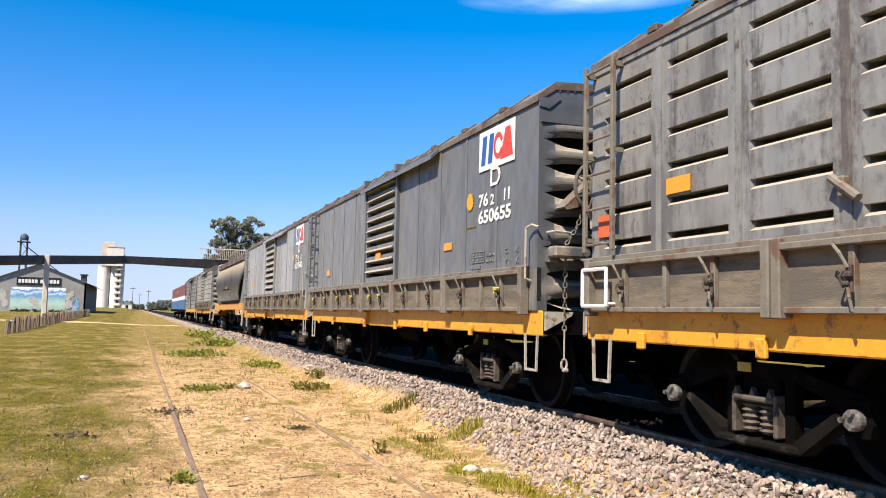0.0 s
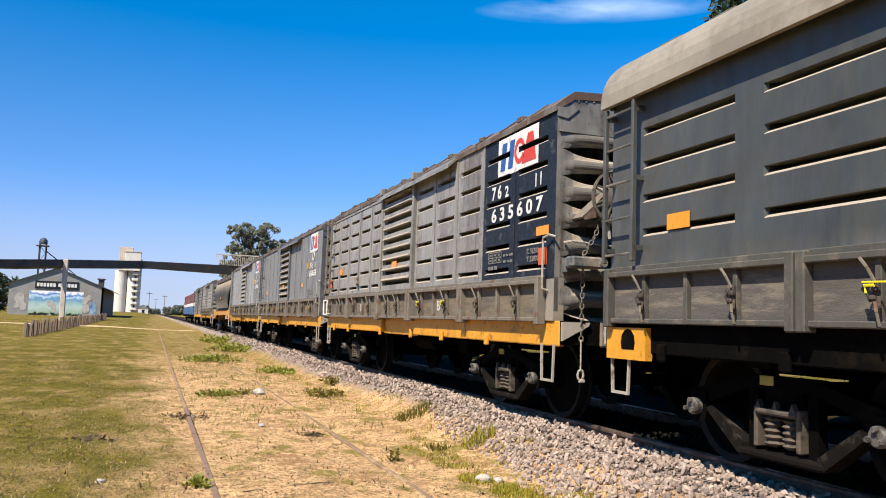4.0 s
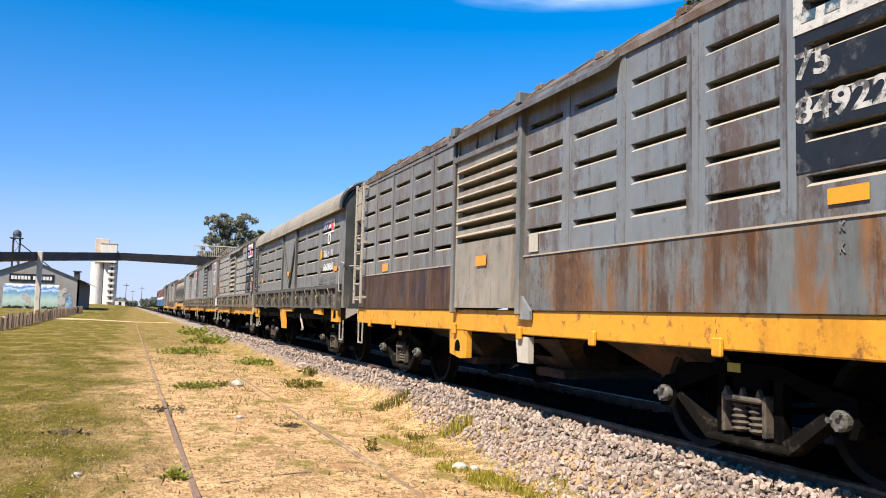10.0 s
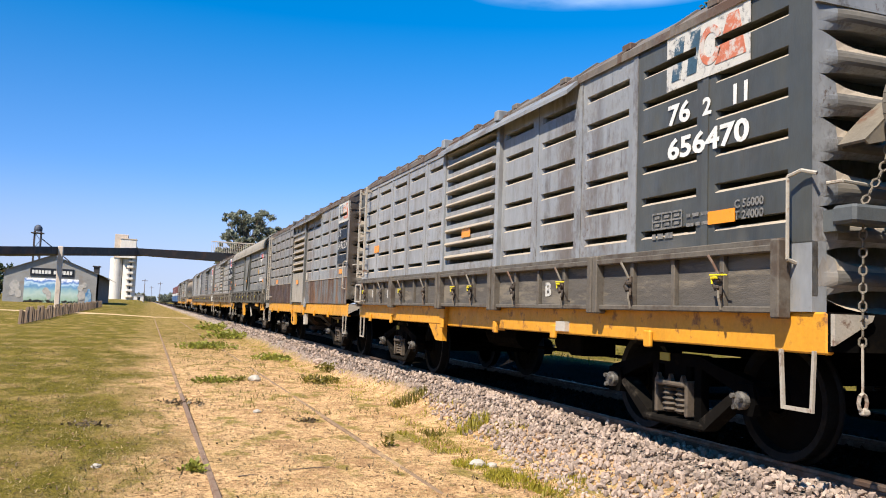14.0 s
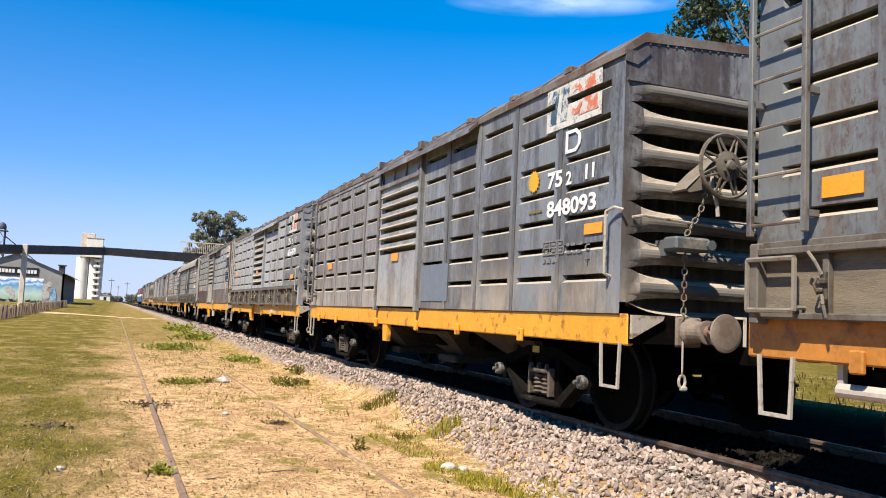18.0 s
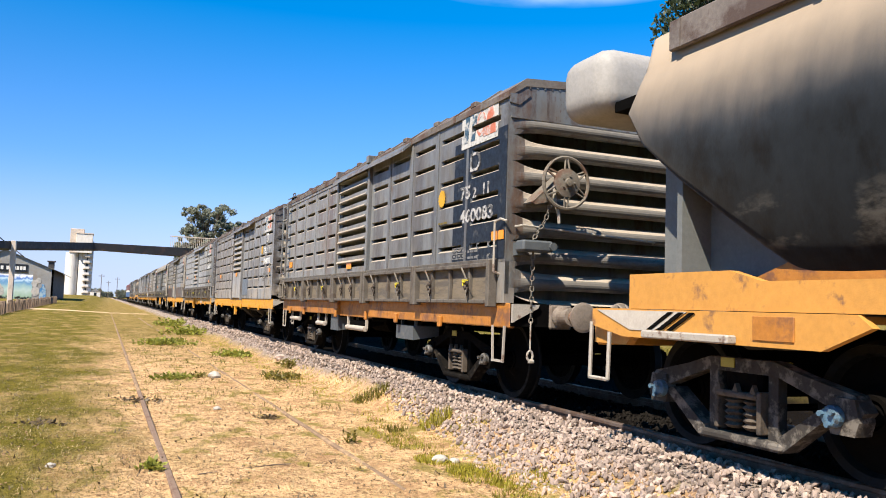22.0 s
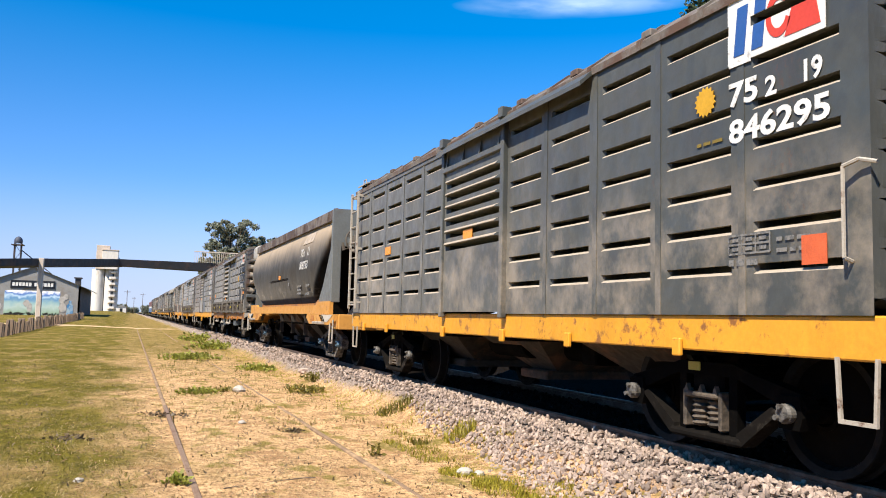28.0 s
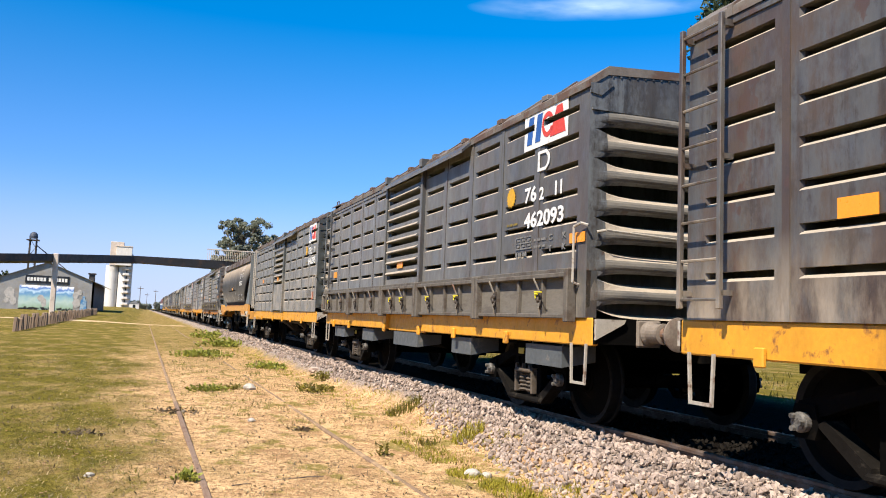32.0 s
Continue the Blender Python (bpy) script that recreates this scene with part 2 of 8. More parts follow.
    if bump:
        bn = n.new("ShaderNodeBump")
        bn.inputs["Strength"].default_value, bn.inputs["Distance"].default_value = bump, 0.01
        l.new(noise_at(bump_scale, 4), bn.inputs["Height"])
        if dents:
            dn = n.new("ShaderNodeBump")
            dn.inputs["Strength"].default_value, dn.inputs["Distance"].default_value = dents, 0.06
            l.new(noise_at(2.2, 2, 0.4, (1, 1, 1)), dn.inputs["Height"])
            l.new(dn.outputs["Normal"], bn.inputs["Normal"])
        l.new(bn.outputs["Normal"], b.inputs["Normal"])
    return m


RUST, DUST = (0.13, 0.065, 0.04), (0.34, 0.28, 0.21)
STREAK = (1.5, 1.5, 0.5)
PAINT = dict(rough=0.48, stretch=STREAK, dust=DUST, dust_top=1.75, bump=0.12, bump_scale=25, scale=1.6, streak=0.75, chips=(0.075, 0.04, 0.024), dents=0.6, spec=0.6, sheen=0.22)
P = {
    "slate": mat("slate_paint", (0.068, 0.075, 0.083), dark=0.75, stain=(0.035, 0.037, 0.04), stain_amount=0.3, chip_at=0.61, cloud=(0.085, 0.09, 0.10), **PAINT),
    "worn": mat("worn_grey_paint", (0.205, 0.195, 0.172), dark=0.7, stain=(0.085, 0.078, 0.072), stain_amount=0.3, bands=(0.075, 0.054, 0.04), band_at=0.55, cloud=(0.25, 0.25, 0.245), flakes=0.665, **PAINT),
    "green": mat("dark_green_grey_paint", (0.044, 0.049, 0.045), dark=0.82, stain=(0.033, 0.037, 0.038), stain_amount=0.25, chip_at=0.61, **PAINT),
    "splashed": mat("dust_splashed_green_paint", (0.046, 0.052, 0.048), dark=0.82, stain=(0.033, 0.037, 0.038), stain_amount=0.25, chip_at=0.61, **dict(PAINT, dust_top=2.35, dust=(0.27, 0.225, 0.17), scale=2.2, stretch=(1, 1, 0.9))),
    "rusty": mat("rust_streaked_grey_paint", (0.165, 0.178, 0.185), dark=0.7, stain=(0.13, 0.12, 0.11), stain_amount=0.25, cloud=(0.15, 0.175, 0.195), bands=(0.075, 0.04, 0.022), band_at=0.53, flakes=0.655, **PAINT),
    "pale": mat("pale_blue_grey_paint", (0.235, 0.248, 0.262), dark=0.82, stain=(0.17, 0.165, 0.165), stain_amount=0.25, chip_at=0.58, bands=(0.10, 0.078, 0.062), band_at=0.57, **PAINT),
    "blue": mat("blue_grey_paint", (0.14, 0.155, 0.17), dark=0.7, stain=(0.085, 0.08, 0.078), stain_amount=0.3, bands=(0.03, 0.025, 0.02), band_at=0.48, cloud=(0.15, 0.18, 0.215), **PAINT),
    "grimed": mat("grime_streaked_grey_paint", (0.185, 0.187, 0.187), dark=0.65, stain=(0.08, 0.065, 0.055), stain_amount=0.35, bands=(0.055, 0.034, 0.024), band_at=0.47, flakes=0.66, **PAINT),
    "brown": mat("brown_stained_grey_paint", (0.128, 0.13, 0.124), dark=0.65, stain=(0.10, 0.075, 0.052), stain_amount=0.3, bands=(0.085, 0.042, 0.022), band_at=0.52, cloud=(0.145, 0.165, 0.178), flakes=0.645, **PAINT),
    "umber": mat("brown_streaked_grey_paint", (0.098, 0.102, 0.094), dark=0.65, stain=(0.07, 0.056, 0.04), stain_amount=0.3, bands=(0.05, 0.032, 0.019), band_at=0.51, cloud=(0.135, 0.145, 0.148), flakes=0.645, **PAINT),
    "steel": mat("dark_steel_grey_paint", (0.10, 0.108, 0.112), dark=0.75, stain=(0.06, 0.057, 0.05), stain_amount=0.3, chip_at=0.61, bands=(0.03, 0.023, 0.018), band_at=0.53, cloud=(0.13, 0.142, 0.15), flakes=0.67, **PAINT),
    "tan": mat("dusty_tan_paint", (0.25, 0.22, 0.17), dark=0.75, stain=(0.17, 0.125, 0.08), stain_amount=0.3, bands=(0.12, 0.075, 0.042), band_at=0.55, **PAINT),
    "sooty": mat("sooty_grey_paint", (0.049, 0.050, 0.048), dark=0.8, stain=(0.052, 0.042, 0.037), stain_amount=0.35, bands=(0.045, 0.028, 0.022), band_at=0.56, cloud=(0.06, 0.068, 0.073), **PAINT),
    "rust": mat("brown_rusted_paint", (0.085, 0.083, 0.08), dark=0.6, stain=(0.06, 0.034, 0.02), stain_amount=0.5, bands=(0.05, 0.027, 0.016), band_at=0.52, flakes=0.63, **PAINT),
}
M_YELLOW = mat("yellow_sill_paint", (0.72, 0.33, 0.025), rough=0.5, dark=0.8, scale=3, stain=(0.20, 0.08, 0.03), stain_amount=0.2, stain_scale=6, bump=0.1, chips=(0.06, 0.035, 0.02), chip_at=0.64, streak=0.4)
M_OCHRE = mat("ochre_sill_paint", (0.48, 0.19, 0.03), rough=0.55, dark=0.65, scale=3, stain=(0.18, 0.08, 0.04), stain_amount=0.35, stain_scale=2.5, bump=0.15)
M_FLAP = mat("dusty_board", (0.20, 0.16, 0.11), rough=0.85, dark=0.55, scale=5, stretch=(1, 0.5, 3), stain=(0.10, 0.085, 0.07), stain_amount=0.4, stain_scale=2, bump=0.3)
M_DARKFLAP = mat("dark_board", (0.11, 0.098, 0.085), rough=0.85, dark=0.6, scale=5, stretch=(1, 0.5, 3), stain=(0.20, 0.17, 0.13), stain_amount=0.3, stain_scale=2, bump=0.3)
M_GREYFLAP = mat("dusty_grey_board", (0.165, 0.145, 0.118), rough=0.85, dark=0.7, scale=4, stretch=(1, 0.5, 2), stain=(0.10, 0.085, 0.07), stain_amount=0.35, stain_scale=2, bump=0.25)
M_FRAME = mat("brown_grey_flap_steel", (0.13, 0.112, 0.09), rough=0.75, dark=0.6, scale=6, stain=(0.07, 0.05, 0.036), stain_amount=0.35, stain_scale=4)
M_DULLFRAME = mat("dull_green_flap_steel", (0.085, 0.08, 0.066), rough=0.75, dark=0.6, scale=6, stain=(0.15, 0.125, 0.095), stain_amount=0.3, stain_scale=4)
M_POST = mat("dusty_steel", (0.19, 0.165, 0.13), rough=0.75, dark=0.6, scale=6, stain=RUST, stain_amount=0.3, stain_scale=4)
M_BLACK = mat("grimy_black_steel", (0.0045, 0.0042, 0.004), rough=0.9, dark=0.6, scale=5, stain=(0.010, 0.008, 0.006), stain_amount=0.25, stain_scale=3, spec=0.02)
M_DIM = mat("dim_stencil_paint", (0.26, 0.25, 0.235), rough=0.75, dark=0.5, scale=20, stain=(0.1, 0.1, 0.1), stain_amount=0.5, stain_scale=20, bump=0)
M_WHEEL = mat("wheel_steel", (0.007, 0.006, 0.005), rough=0.9, metal=0.0, dark=0.6, scale=4, stain=(0.006, 0.005, 0.004), stain_amount=0.5, stain_scale=3, spec=0.03)
M_TYRE = mat("worn_tyre_steel", (0.009, 0.0085, 0.008), rough=0.6, metal=0.1, spec=0.15, dark=0.7, scale=5)
M_WHITE = mat("white_paint", (0.74, 0.73, 0.70), rough=0.6, dark=0.85, scale=9, stain=(0.4, 0.38, 0.35), stain_amount=0.15, stain_scale=12, bump=0.05)
M_FADED = mat("faded_white_paint", (0.58, 0.56, 0.52), rough=0.7, dark=0.75, scale=14, stain=(0.2, 0.2, 0.2), stain_amount=0.28, stain_scale=16, bump=0.05)
M_LADDER = mat("pale_ladder_paint", (0.42, 0.38, 0.32), rough=0.6, dark=0.7, scale=8, stain=RUST, stain_amount=0.25, stain_scale=8)
M_ORANGE = mat("orange_reflector", (0.85, 0.30, 0.02), rough=0.35, dark=0.92, scale=9, bump=0)
M_TAG = mat("faded_yellow_tag", (0.42, 0.36, 0.06), rough=0.6, dark=0.7, scale=12, bump=0)
M_TIE = mat("yellow_plastic", (0.85, 0.72, 0.02), rough=0.4, dark=0.9, bump=0)
M_LBLUE = mat("sign_blue", (0.03, 0.10, 0.32), rough=0.5, dark=0.85, bump=0)
M_LRED = mat("sign_red", (0.62, 0.06, 0.035), rough=0.5, dark=0.85, bump=0)
M_WORNWHITE = mat("worn_white_paint", (0.52, 0.50, 0.47), rough=0.7, dark=0.7, scale=14, stain=(0.04, 0.04, 0.043), stain_amount=0.5, stain_scale=11, bump=0)
M_LTEAL = mat("worn_blue_paint", (0.045, 0.095, 0.14), rough=0.6, dark=0.7, scale=10, stain=(0.55, 0.53, 0.49), stain_amount=0.42, stain_scale=8, bump=0)
M_LORG = mat("sign_orange", (0.56, 0.17, 0.09), rough=0.6, dark=0.7, scale=12, stain=(0.55, 0.53, 0.49), stain_amount=0.5, stain_scale=8, bump=0)
M_NAVY = mat("black_panel_paint", (0.018, 0.022, 0.03), rough=0.5, dark=0.7, scale=5, stain=(0.09, 0.09, 0.09), stain_amount=0.15, stain_scale=6, bump=0.05, spec=0.2)
M_SUNMARK = mat("yellow_mark", (0.62, 0.34, 0.02), rough=0.6, dark=0.8, bump=0)
M_SUNDIM = mat("dim_yellow_stencil", (0.24, 0.17, 0.03), rough=0.7, dark=0.5, scale=20, bump=0)
M_CHUTE = mat("dusty_chute_steel", (0.04, 0.032, 0.025), rough=0.85, dark=0.6, scale=4, stain=RUST, stain_amount=0.35)
M_ROOF = mat("dusty_roof_paint", (0.17, 0.145, 0.122), rough=0.75, dark=0.6, scale=3, stain=(0.10, 0.055, 0.036), stain_amount=0.5, stain_scale=1.6)
M_POT = mat("dusty_draft_gear", (0.22, 0.18, 0.145), rough=0.75, dark=0.6, scale=5, stain=(0.13, 0.09, 0.07), stain_amount=0.35, stain_scale=3)
M_WING = mat("dusty_white_casting", (0.50, 0.45, 0.38), rough=0.75, dark=0.8, scale=6)
M_PLUNGER = mat("rusty_plunger", (0.22, 0.13, 0.085), rough=0.6, dark=0.6, scale=6)
M_HASP = mat("dark_rusty_hasp", (0.06, 0.045, 0.034), rough=0.8, dark=0.6, scale=9, stain=(0.12, 0.085, 0.06), stain_amount=0.3, stain_scale=9)
M_SPRING = mat("dusty_spring_steel", (0.11, 0.085, 0.062), rough=0.75, dark=0.5, scale=9, stain=(0.03, 0.025, 0.02), stain_amount=0.4, stain_scale=7)
M_CAP = mat("pale_axle_cap", (0.15, 0.14, 0.125), rough=0.6, dark=0.45, scale=14, stain=(0.03, 0.027, 0.024), stain_amount=0.45, stain_scale=14)
M_CAPBLUE = mat("blue_axle_cap", (0.10, 0.19, 0.27), rough=0.6, dark=0.5, scale=14, stain=(0.05, 0.05, 0.05), stain_amount=0.4, stain_scale=12)
M_TANK = mat("tank_paint", (0.0135, 0.0175, 0.022), rough=0.75, dark=0.5, scale=1.6, stretch=(1, 1, 0.6), stain=(0.005, 0.005, 0.0055), stain_amount=0.5, stain_scale=1.3, bump=0.08, spec=0.03, dents=0.25, sheen=0.10)
M_TRUSS = mat("dusty_truss_steel", (0.011, 0.0095, 0.008), rough=0.85, dark=0.5, scale=5, stain=(0.05, 0.042, 0.033), stain_amount=0.2, stain_scale=5, spec=0.05)
M_RAIL = mat("rail_steel", (0.20, 0.15, 0.12), rough=0.5, metal=0.5, dark=0.7, scale=8, stain=(0.13, 0.08, 0.055), stain_amount=0.6, stain_scale=6)
M_OLDRAIL = mat("rusty_rail", (0.24, 0.165, 0.12), rough=0.8, dark=0.7, scale=10, stain=(0.16, 0.09, 0.06), stain_amount=0.3, stain_scale=6, spec=0.1)
M_BURIED = mat("dust_covered_rail", (0.28, 0.19, 0.125), rough=0.9, dark=0.6, scale=5, stain=(0.42, 0.29, 0.17), stain_amount=0.4, stain_scale=4, spec=0.05)
M_SLEEPER = mat("weathered_sleeper", (0.20, 0.17, 0.14), rough=0.9, dark=0.5, scale=8, stretch=(0.4, 3, 3), bump=0.5)
M_STONE = mat("ballast_stone", (0.415, 0.315, 0.255), rough=0.95, dark=0.6, scale=9, stain=(0.46, 0.37, 0.30), stain_amount=0.25, stain_scale=6, bump=0.3, rnd=0.25)
# near black: shade under the train is painted into this stone
M_SHADESTONE = mat("shaded_ballast_stone", (0.014, 0.012, 0.010), rough=0.95, dark=0.6, scale=9, bump=0.3, rnd=0.25, spec=0.02)
# pale dust on upward faces, with their sunlit brightness mixed into the colour
M_LEDGE = mat("lit_dusty_ledge", (0.40, 0.335, 0.26), rough=0.8, dark=0.75, scale=5, bump=0.1)
M_LITRIBDUST = mat("lit_dusty_rib_paint", (0.165, 0.15, 0.128), rough=0.7, dark=0.75, scale=4, stretch=(0.5, 1, 1), stain=(0.10, 0.095, 0.088), stain_amount=0.35, stain_scale=3, bump=0.1)
M_GEARBOX = mat("blue_grey_box_paint", (0.09, 0.10, 0.105), rough=0.6, dark=0.75, scale=4, stain=DUST, stain_amount=0.15)
M_ROLL = mat("dusty_white_pipe", (0.44, 0.39, 0.33), rough=0.7, dark=0.75, scale=6)
M_REDPLATE = mat("orange_red_plate", (0.62, 0.12, 0.04), rough=0.6, dark=0.75, scale=9)
M_CONCRETE = mat("pale_concrete", (0.62, 0.52, 0.43), rough=0.85, dark=0.8, scale=0.6, stain=(0.45, 0.38, 0.32), stain_amount=0.2, stain_scale=0.8)
M_DECK = mat("dark_deck_steel", (0.05, 0.045, 0.045), rough=0.7, dark=0.7, scale=0.5, stain=(0.10, 0.06, 0.045), stain_amount=0.3, stain_scale=0.6)
M_SILO = mat("white_silo_concrete", (0.74, 0.70, 0.64), rough=0.85, dark=0.85, scale=0.15, stretch=(1, 1, 0.3), stain=(0.55, 0.5, 0.43), stain_amount=0.3, stain_scale=0.15)
M_IRON = mat("galvanised_sheet", (0.34, 0.33, 0.31), rough=0.55, metal=0.3, dark=0.75, scale=0.6, stain=(0.3, 0.26, 0.22), stain_amount=0.3, stain_scale=0.4)
M_FENCE = mat("old_sleeper_wood", (0.27, 0.19, 0.13), rough=0.9, dark=0.6, scale=2, stretch=(3, 3, 0.5), rnd=0.25)
M_BARK = mat("bark", (0.16, 0.12, 0.09), rough=0.9, dark=0.6, scale=3, stretch=(2, 2, 0.4), bump=0.6)


def leaf_mat(name, col, back=0.3):
    m = mat(name, col, rough=0.55, dark=0.55, scale=0.8, bump=0, rnd=0.0)
    n, l = m.node_tree.nodes, m.node_tree.links
    b = n["Principled BSDF"]
    geo, hv = n.new("ShaderNodeNewGeometry"), n.new("ShaderNodeHueSaturation")
    mr = n.new("ShaderNodeMapRange")
    mr.inputs["To Min"].default_value, mr.inputs["To Max"].default_value = 0.55, 1.4
    l.new(geo.outputs["Random Per Island"], mr.inputs["Value"])
    l.new(mr.outputs["Result"], hv.inputs["Value"])
    l.new(b.inputs["Base Color"].links[0].from_socket, hv.inputs["Color"])
    l.new(hv.outputs["Color"], b.inputs["Base Color"])
    tr, mx = n.new("ShaderNodeBsdfTranslucent"), n.new("ShaderNodeMixShader")
    mx.inputs["Fac"].default_value = back
    l.new(hv.outputs["Color"], tr.inputs["Color"])
    l.new(b.outputs["BSDF"], mx.inputs[1]), l.new(tr.outputs["BSDF"], mx.inputs[2])
    l.new(mx.outputs["Shader"], n["Material Output"].inputs["Surface"])
    return m


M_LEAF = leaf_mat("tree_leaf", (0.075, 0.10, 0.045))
# far foliage, paled: distance haze is mixed into the leaf colour
M_LEAF_FAR = leaf_mat("hazed_distant_leaf", (0.34, 0.36, 0.27), 0.5)
M_WEED = leaf_mat("weed_leaf", (0.36, 0.37, 0.06), 0.45)
M_GRASS = leaf_mat("green_grass", (0.21, 0.175, 0.025), 0.35)
M_LUSH = leaf_mat("yellow_green_grass", (0.42, 0.36, 0.035), 0.4)
M_PALESTONE = mat("pale_stone", (0.46, 0.42, 0.36), rough=0.9, dark=0.7, scale=9, bump=0.3)
M_CLOD = mat("dry_clod", (0.34, 0.22, 0.12), rough=0.95, dark=0.5, scale=14, bump=0.3, spec=0.05)
M_DEADWEED = leaf_mat("dead_weed", (0.17, 0.12, 0.065))
M_STRAW = leaf_mat("dry_grass", (0.46, 0.34, 0.16))


# ---- mesh helpers ----
class MB:
    """Collects vertices and faces of one mesh."""

    def __init__(self):
        self.v, self.f, self.m = [], [], []

    def add(self, verts, faces, slot=0):
        k = len(self.v)
        self.v += [tuple(p) for p in verts]
        self.f += [tuple(k + i for i in f) for f in faces]
        self.m += slot if isinstance(slot, list) else [slot] * len(faces)
        return self

    def box(self, x0, x1, y0, y1, z0, z1, c=0.0):
        if c <= 0:
            p = [(x, y, z) for z in (z0, z1) for y in (y0, y1) for x in (x0, x1)]
            return self.add(p, [(0, 2, 3, 1), (4, 5, 7, 6), (0, 1, 5, 4), (2, 6, 7, 3), (0, 4, 6, 2), (1, 3, 7, 5)])
        # upright edges and rims cut off by c
        ring = lambda a, z: [(x0 + a + c, y0 + a, z), (x1 - a - c, y0 + a, z), (x1 - a, y0 + a + c, z), (x1 - a, y1 - a - c, z),
                             (x1 - a - c, y1 - a, z), (x0 + a + c, y1 - a, z), (x0 + a, y1 - a - c, z), (x0 + a, y0 + a + c, z)]
        p = ring(c * 0.7, z0) + ring(0, z0 + c) + ring(0, z1 - c) + ring(c * 0.7, z1)
        f = [tuple(range(7, -1, -1)), tuple(range(24, 32))]
        f += [(8 * r + i, 8 * r + (i + 1) % 8, 8 * r + 8 + (i + 1) % 8, 8 * r + 8 + i) for r in range(3) for i in range(8)]
        return self.add(p, f)

    def prism(self, outline, axis, a, b):
        """An outline in the two other axes, drawn out along axis from a to b."""
        def place(u, w, t):
            return {"x": (t, u, w), "y": (u, t, w), "z": (u, w, t)}[axis]
        n = len(outline)
        p = [place(u, w, a) for u, w in outline] + [place(u, w, b) for u, w in outline]
        f = [tuple(range(n)), tuple(range(2 * n - 1, n - 1, -1))] + [(i, n + i, n + (i + 1) % n, (i + 1) % n) for i in range(n)]
        return self.add(p, f)

    def tube(self, a, b, r, n=8, r2=None):
        a, b = Vector(a), Vector(b)
        r2 = r if r2 is None else r2
        d = (b - a).normalized()
        s = d.orthogonal().normalized()
        t = d.cross(s)
        p = []
        for q, rr in ((a, r), (b, r2)):
            p += [q + rr * (math.cos(2 * math.pi * i / n) * s + math.sin(2 * math.pi * i / n) * t) for i in range(n)]
        f = [tuple(range(n - 1, -1, -1)), tuple(range(n, 2 * n))] + [(i, (i + 1) % n, n + (i + 1) % n, n + i) for i in range(n)]
        return self.add(p, f)

    def pipe(self, pts, r, n=6):
        for a, b in zip(pts, pts[1:]):
            self.tube(a, b, r, n)
        return self

    def lathe(self, profile, centre, axis="x", n=24):
        """Turns (along, radius) points about an axis through centre."""
        p = []
        for along, r in profile:
            for i in range(n):
                a = 2 * math.pi * i / n
                u, w = r * math.cos(a), r * math.sin(a)
                o = {"x": (along, u, w), "y": (u, along, w), "z": (u, w, along)}[axis]
                p.append(tuple(c + q for c, q in zip(centre, o)))
        m = len(profile)
        f = [(k * n + i, k * n + (i + 1) % n, (k + 1) * n + (i + 1) % n, (k + 1) * n + i) for k in range(m - 1) for i in range(n)]
        f += [tuple(range(n - 1, -1, -1)), tuple((m - 1) * n + i for i in range(n))]
        return self.add(p, f)

    def mesh(self, name, smooth=False):
        me = bpy.data.meshes.new(name)
        me.from_pydata(self.v, [], self.f)
        me.polygons.foreach_set("material_index", self.m)
        bm = bmesh.new()
        bm.from_mesh(me)
        bmesh.ops.remove_doubles(bm, verts=bm.verts, dist=1e-5)
        bmesh.ops.recalc_face_normals(bm, faces=bm.faces)
        bm.to_mesh(me)
        bm.free()
        if smooth:
            me.shade_smooth()
        return me


def part(name, mb, material, parent, label="", smooth=False):
    me = mb.mesh(name, smooth) if isinstance(mb, MB) else mb
    if not me.materials:
        me.materials.append(material)
    ob = new(name, me)
    ob.parent = parent
    if label:
        tagged(ob, label)
    return ob


def thing(name, label, category, at=None, group="", kind=""):
    ob = new(name)
    ob.empty_display_size = 0.3
    ob.matrix_basis = at if at is not None else Matrix()
    return tagged(ob, label, category, group, kind)


def solid(name, mb, material, label, category="", group="", kind="", smooth=False):
    me = mb.mesh(name, smooth)
    me.materials.append(material)
    return tagged(new(name, me), label, category, group, kind)


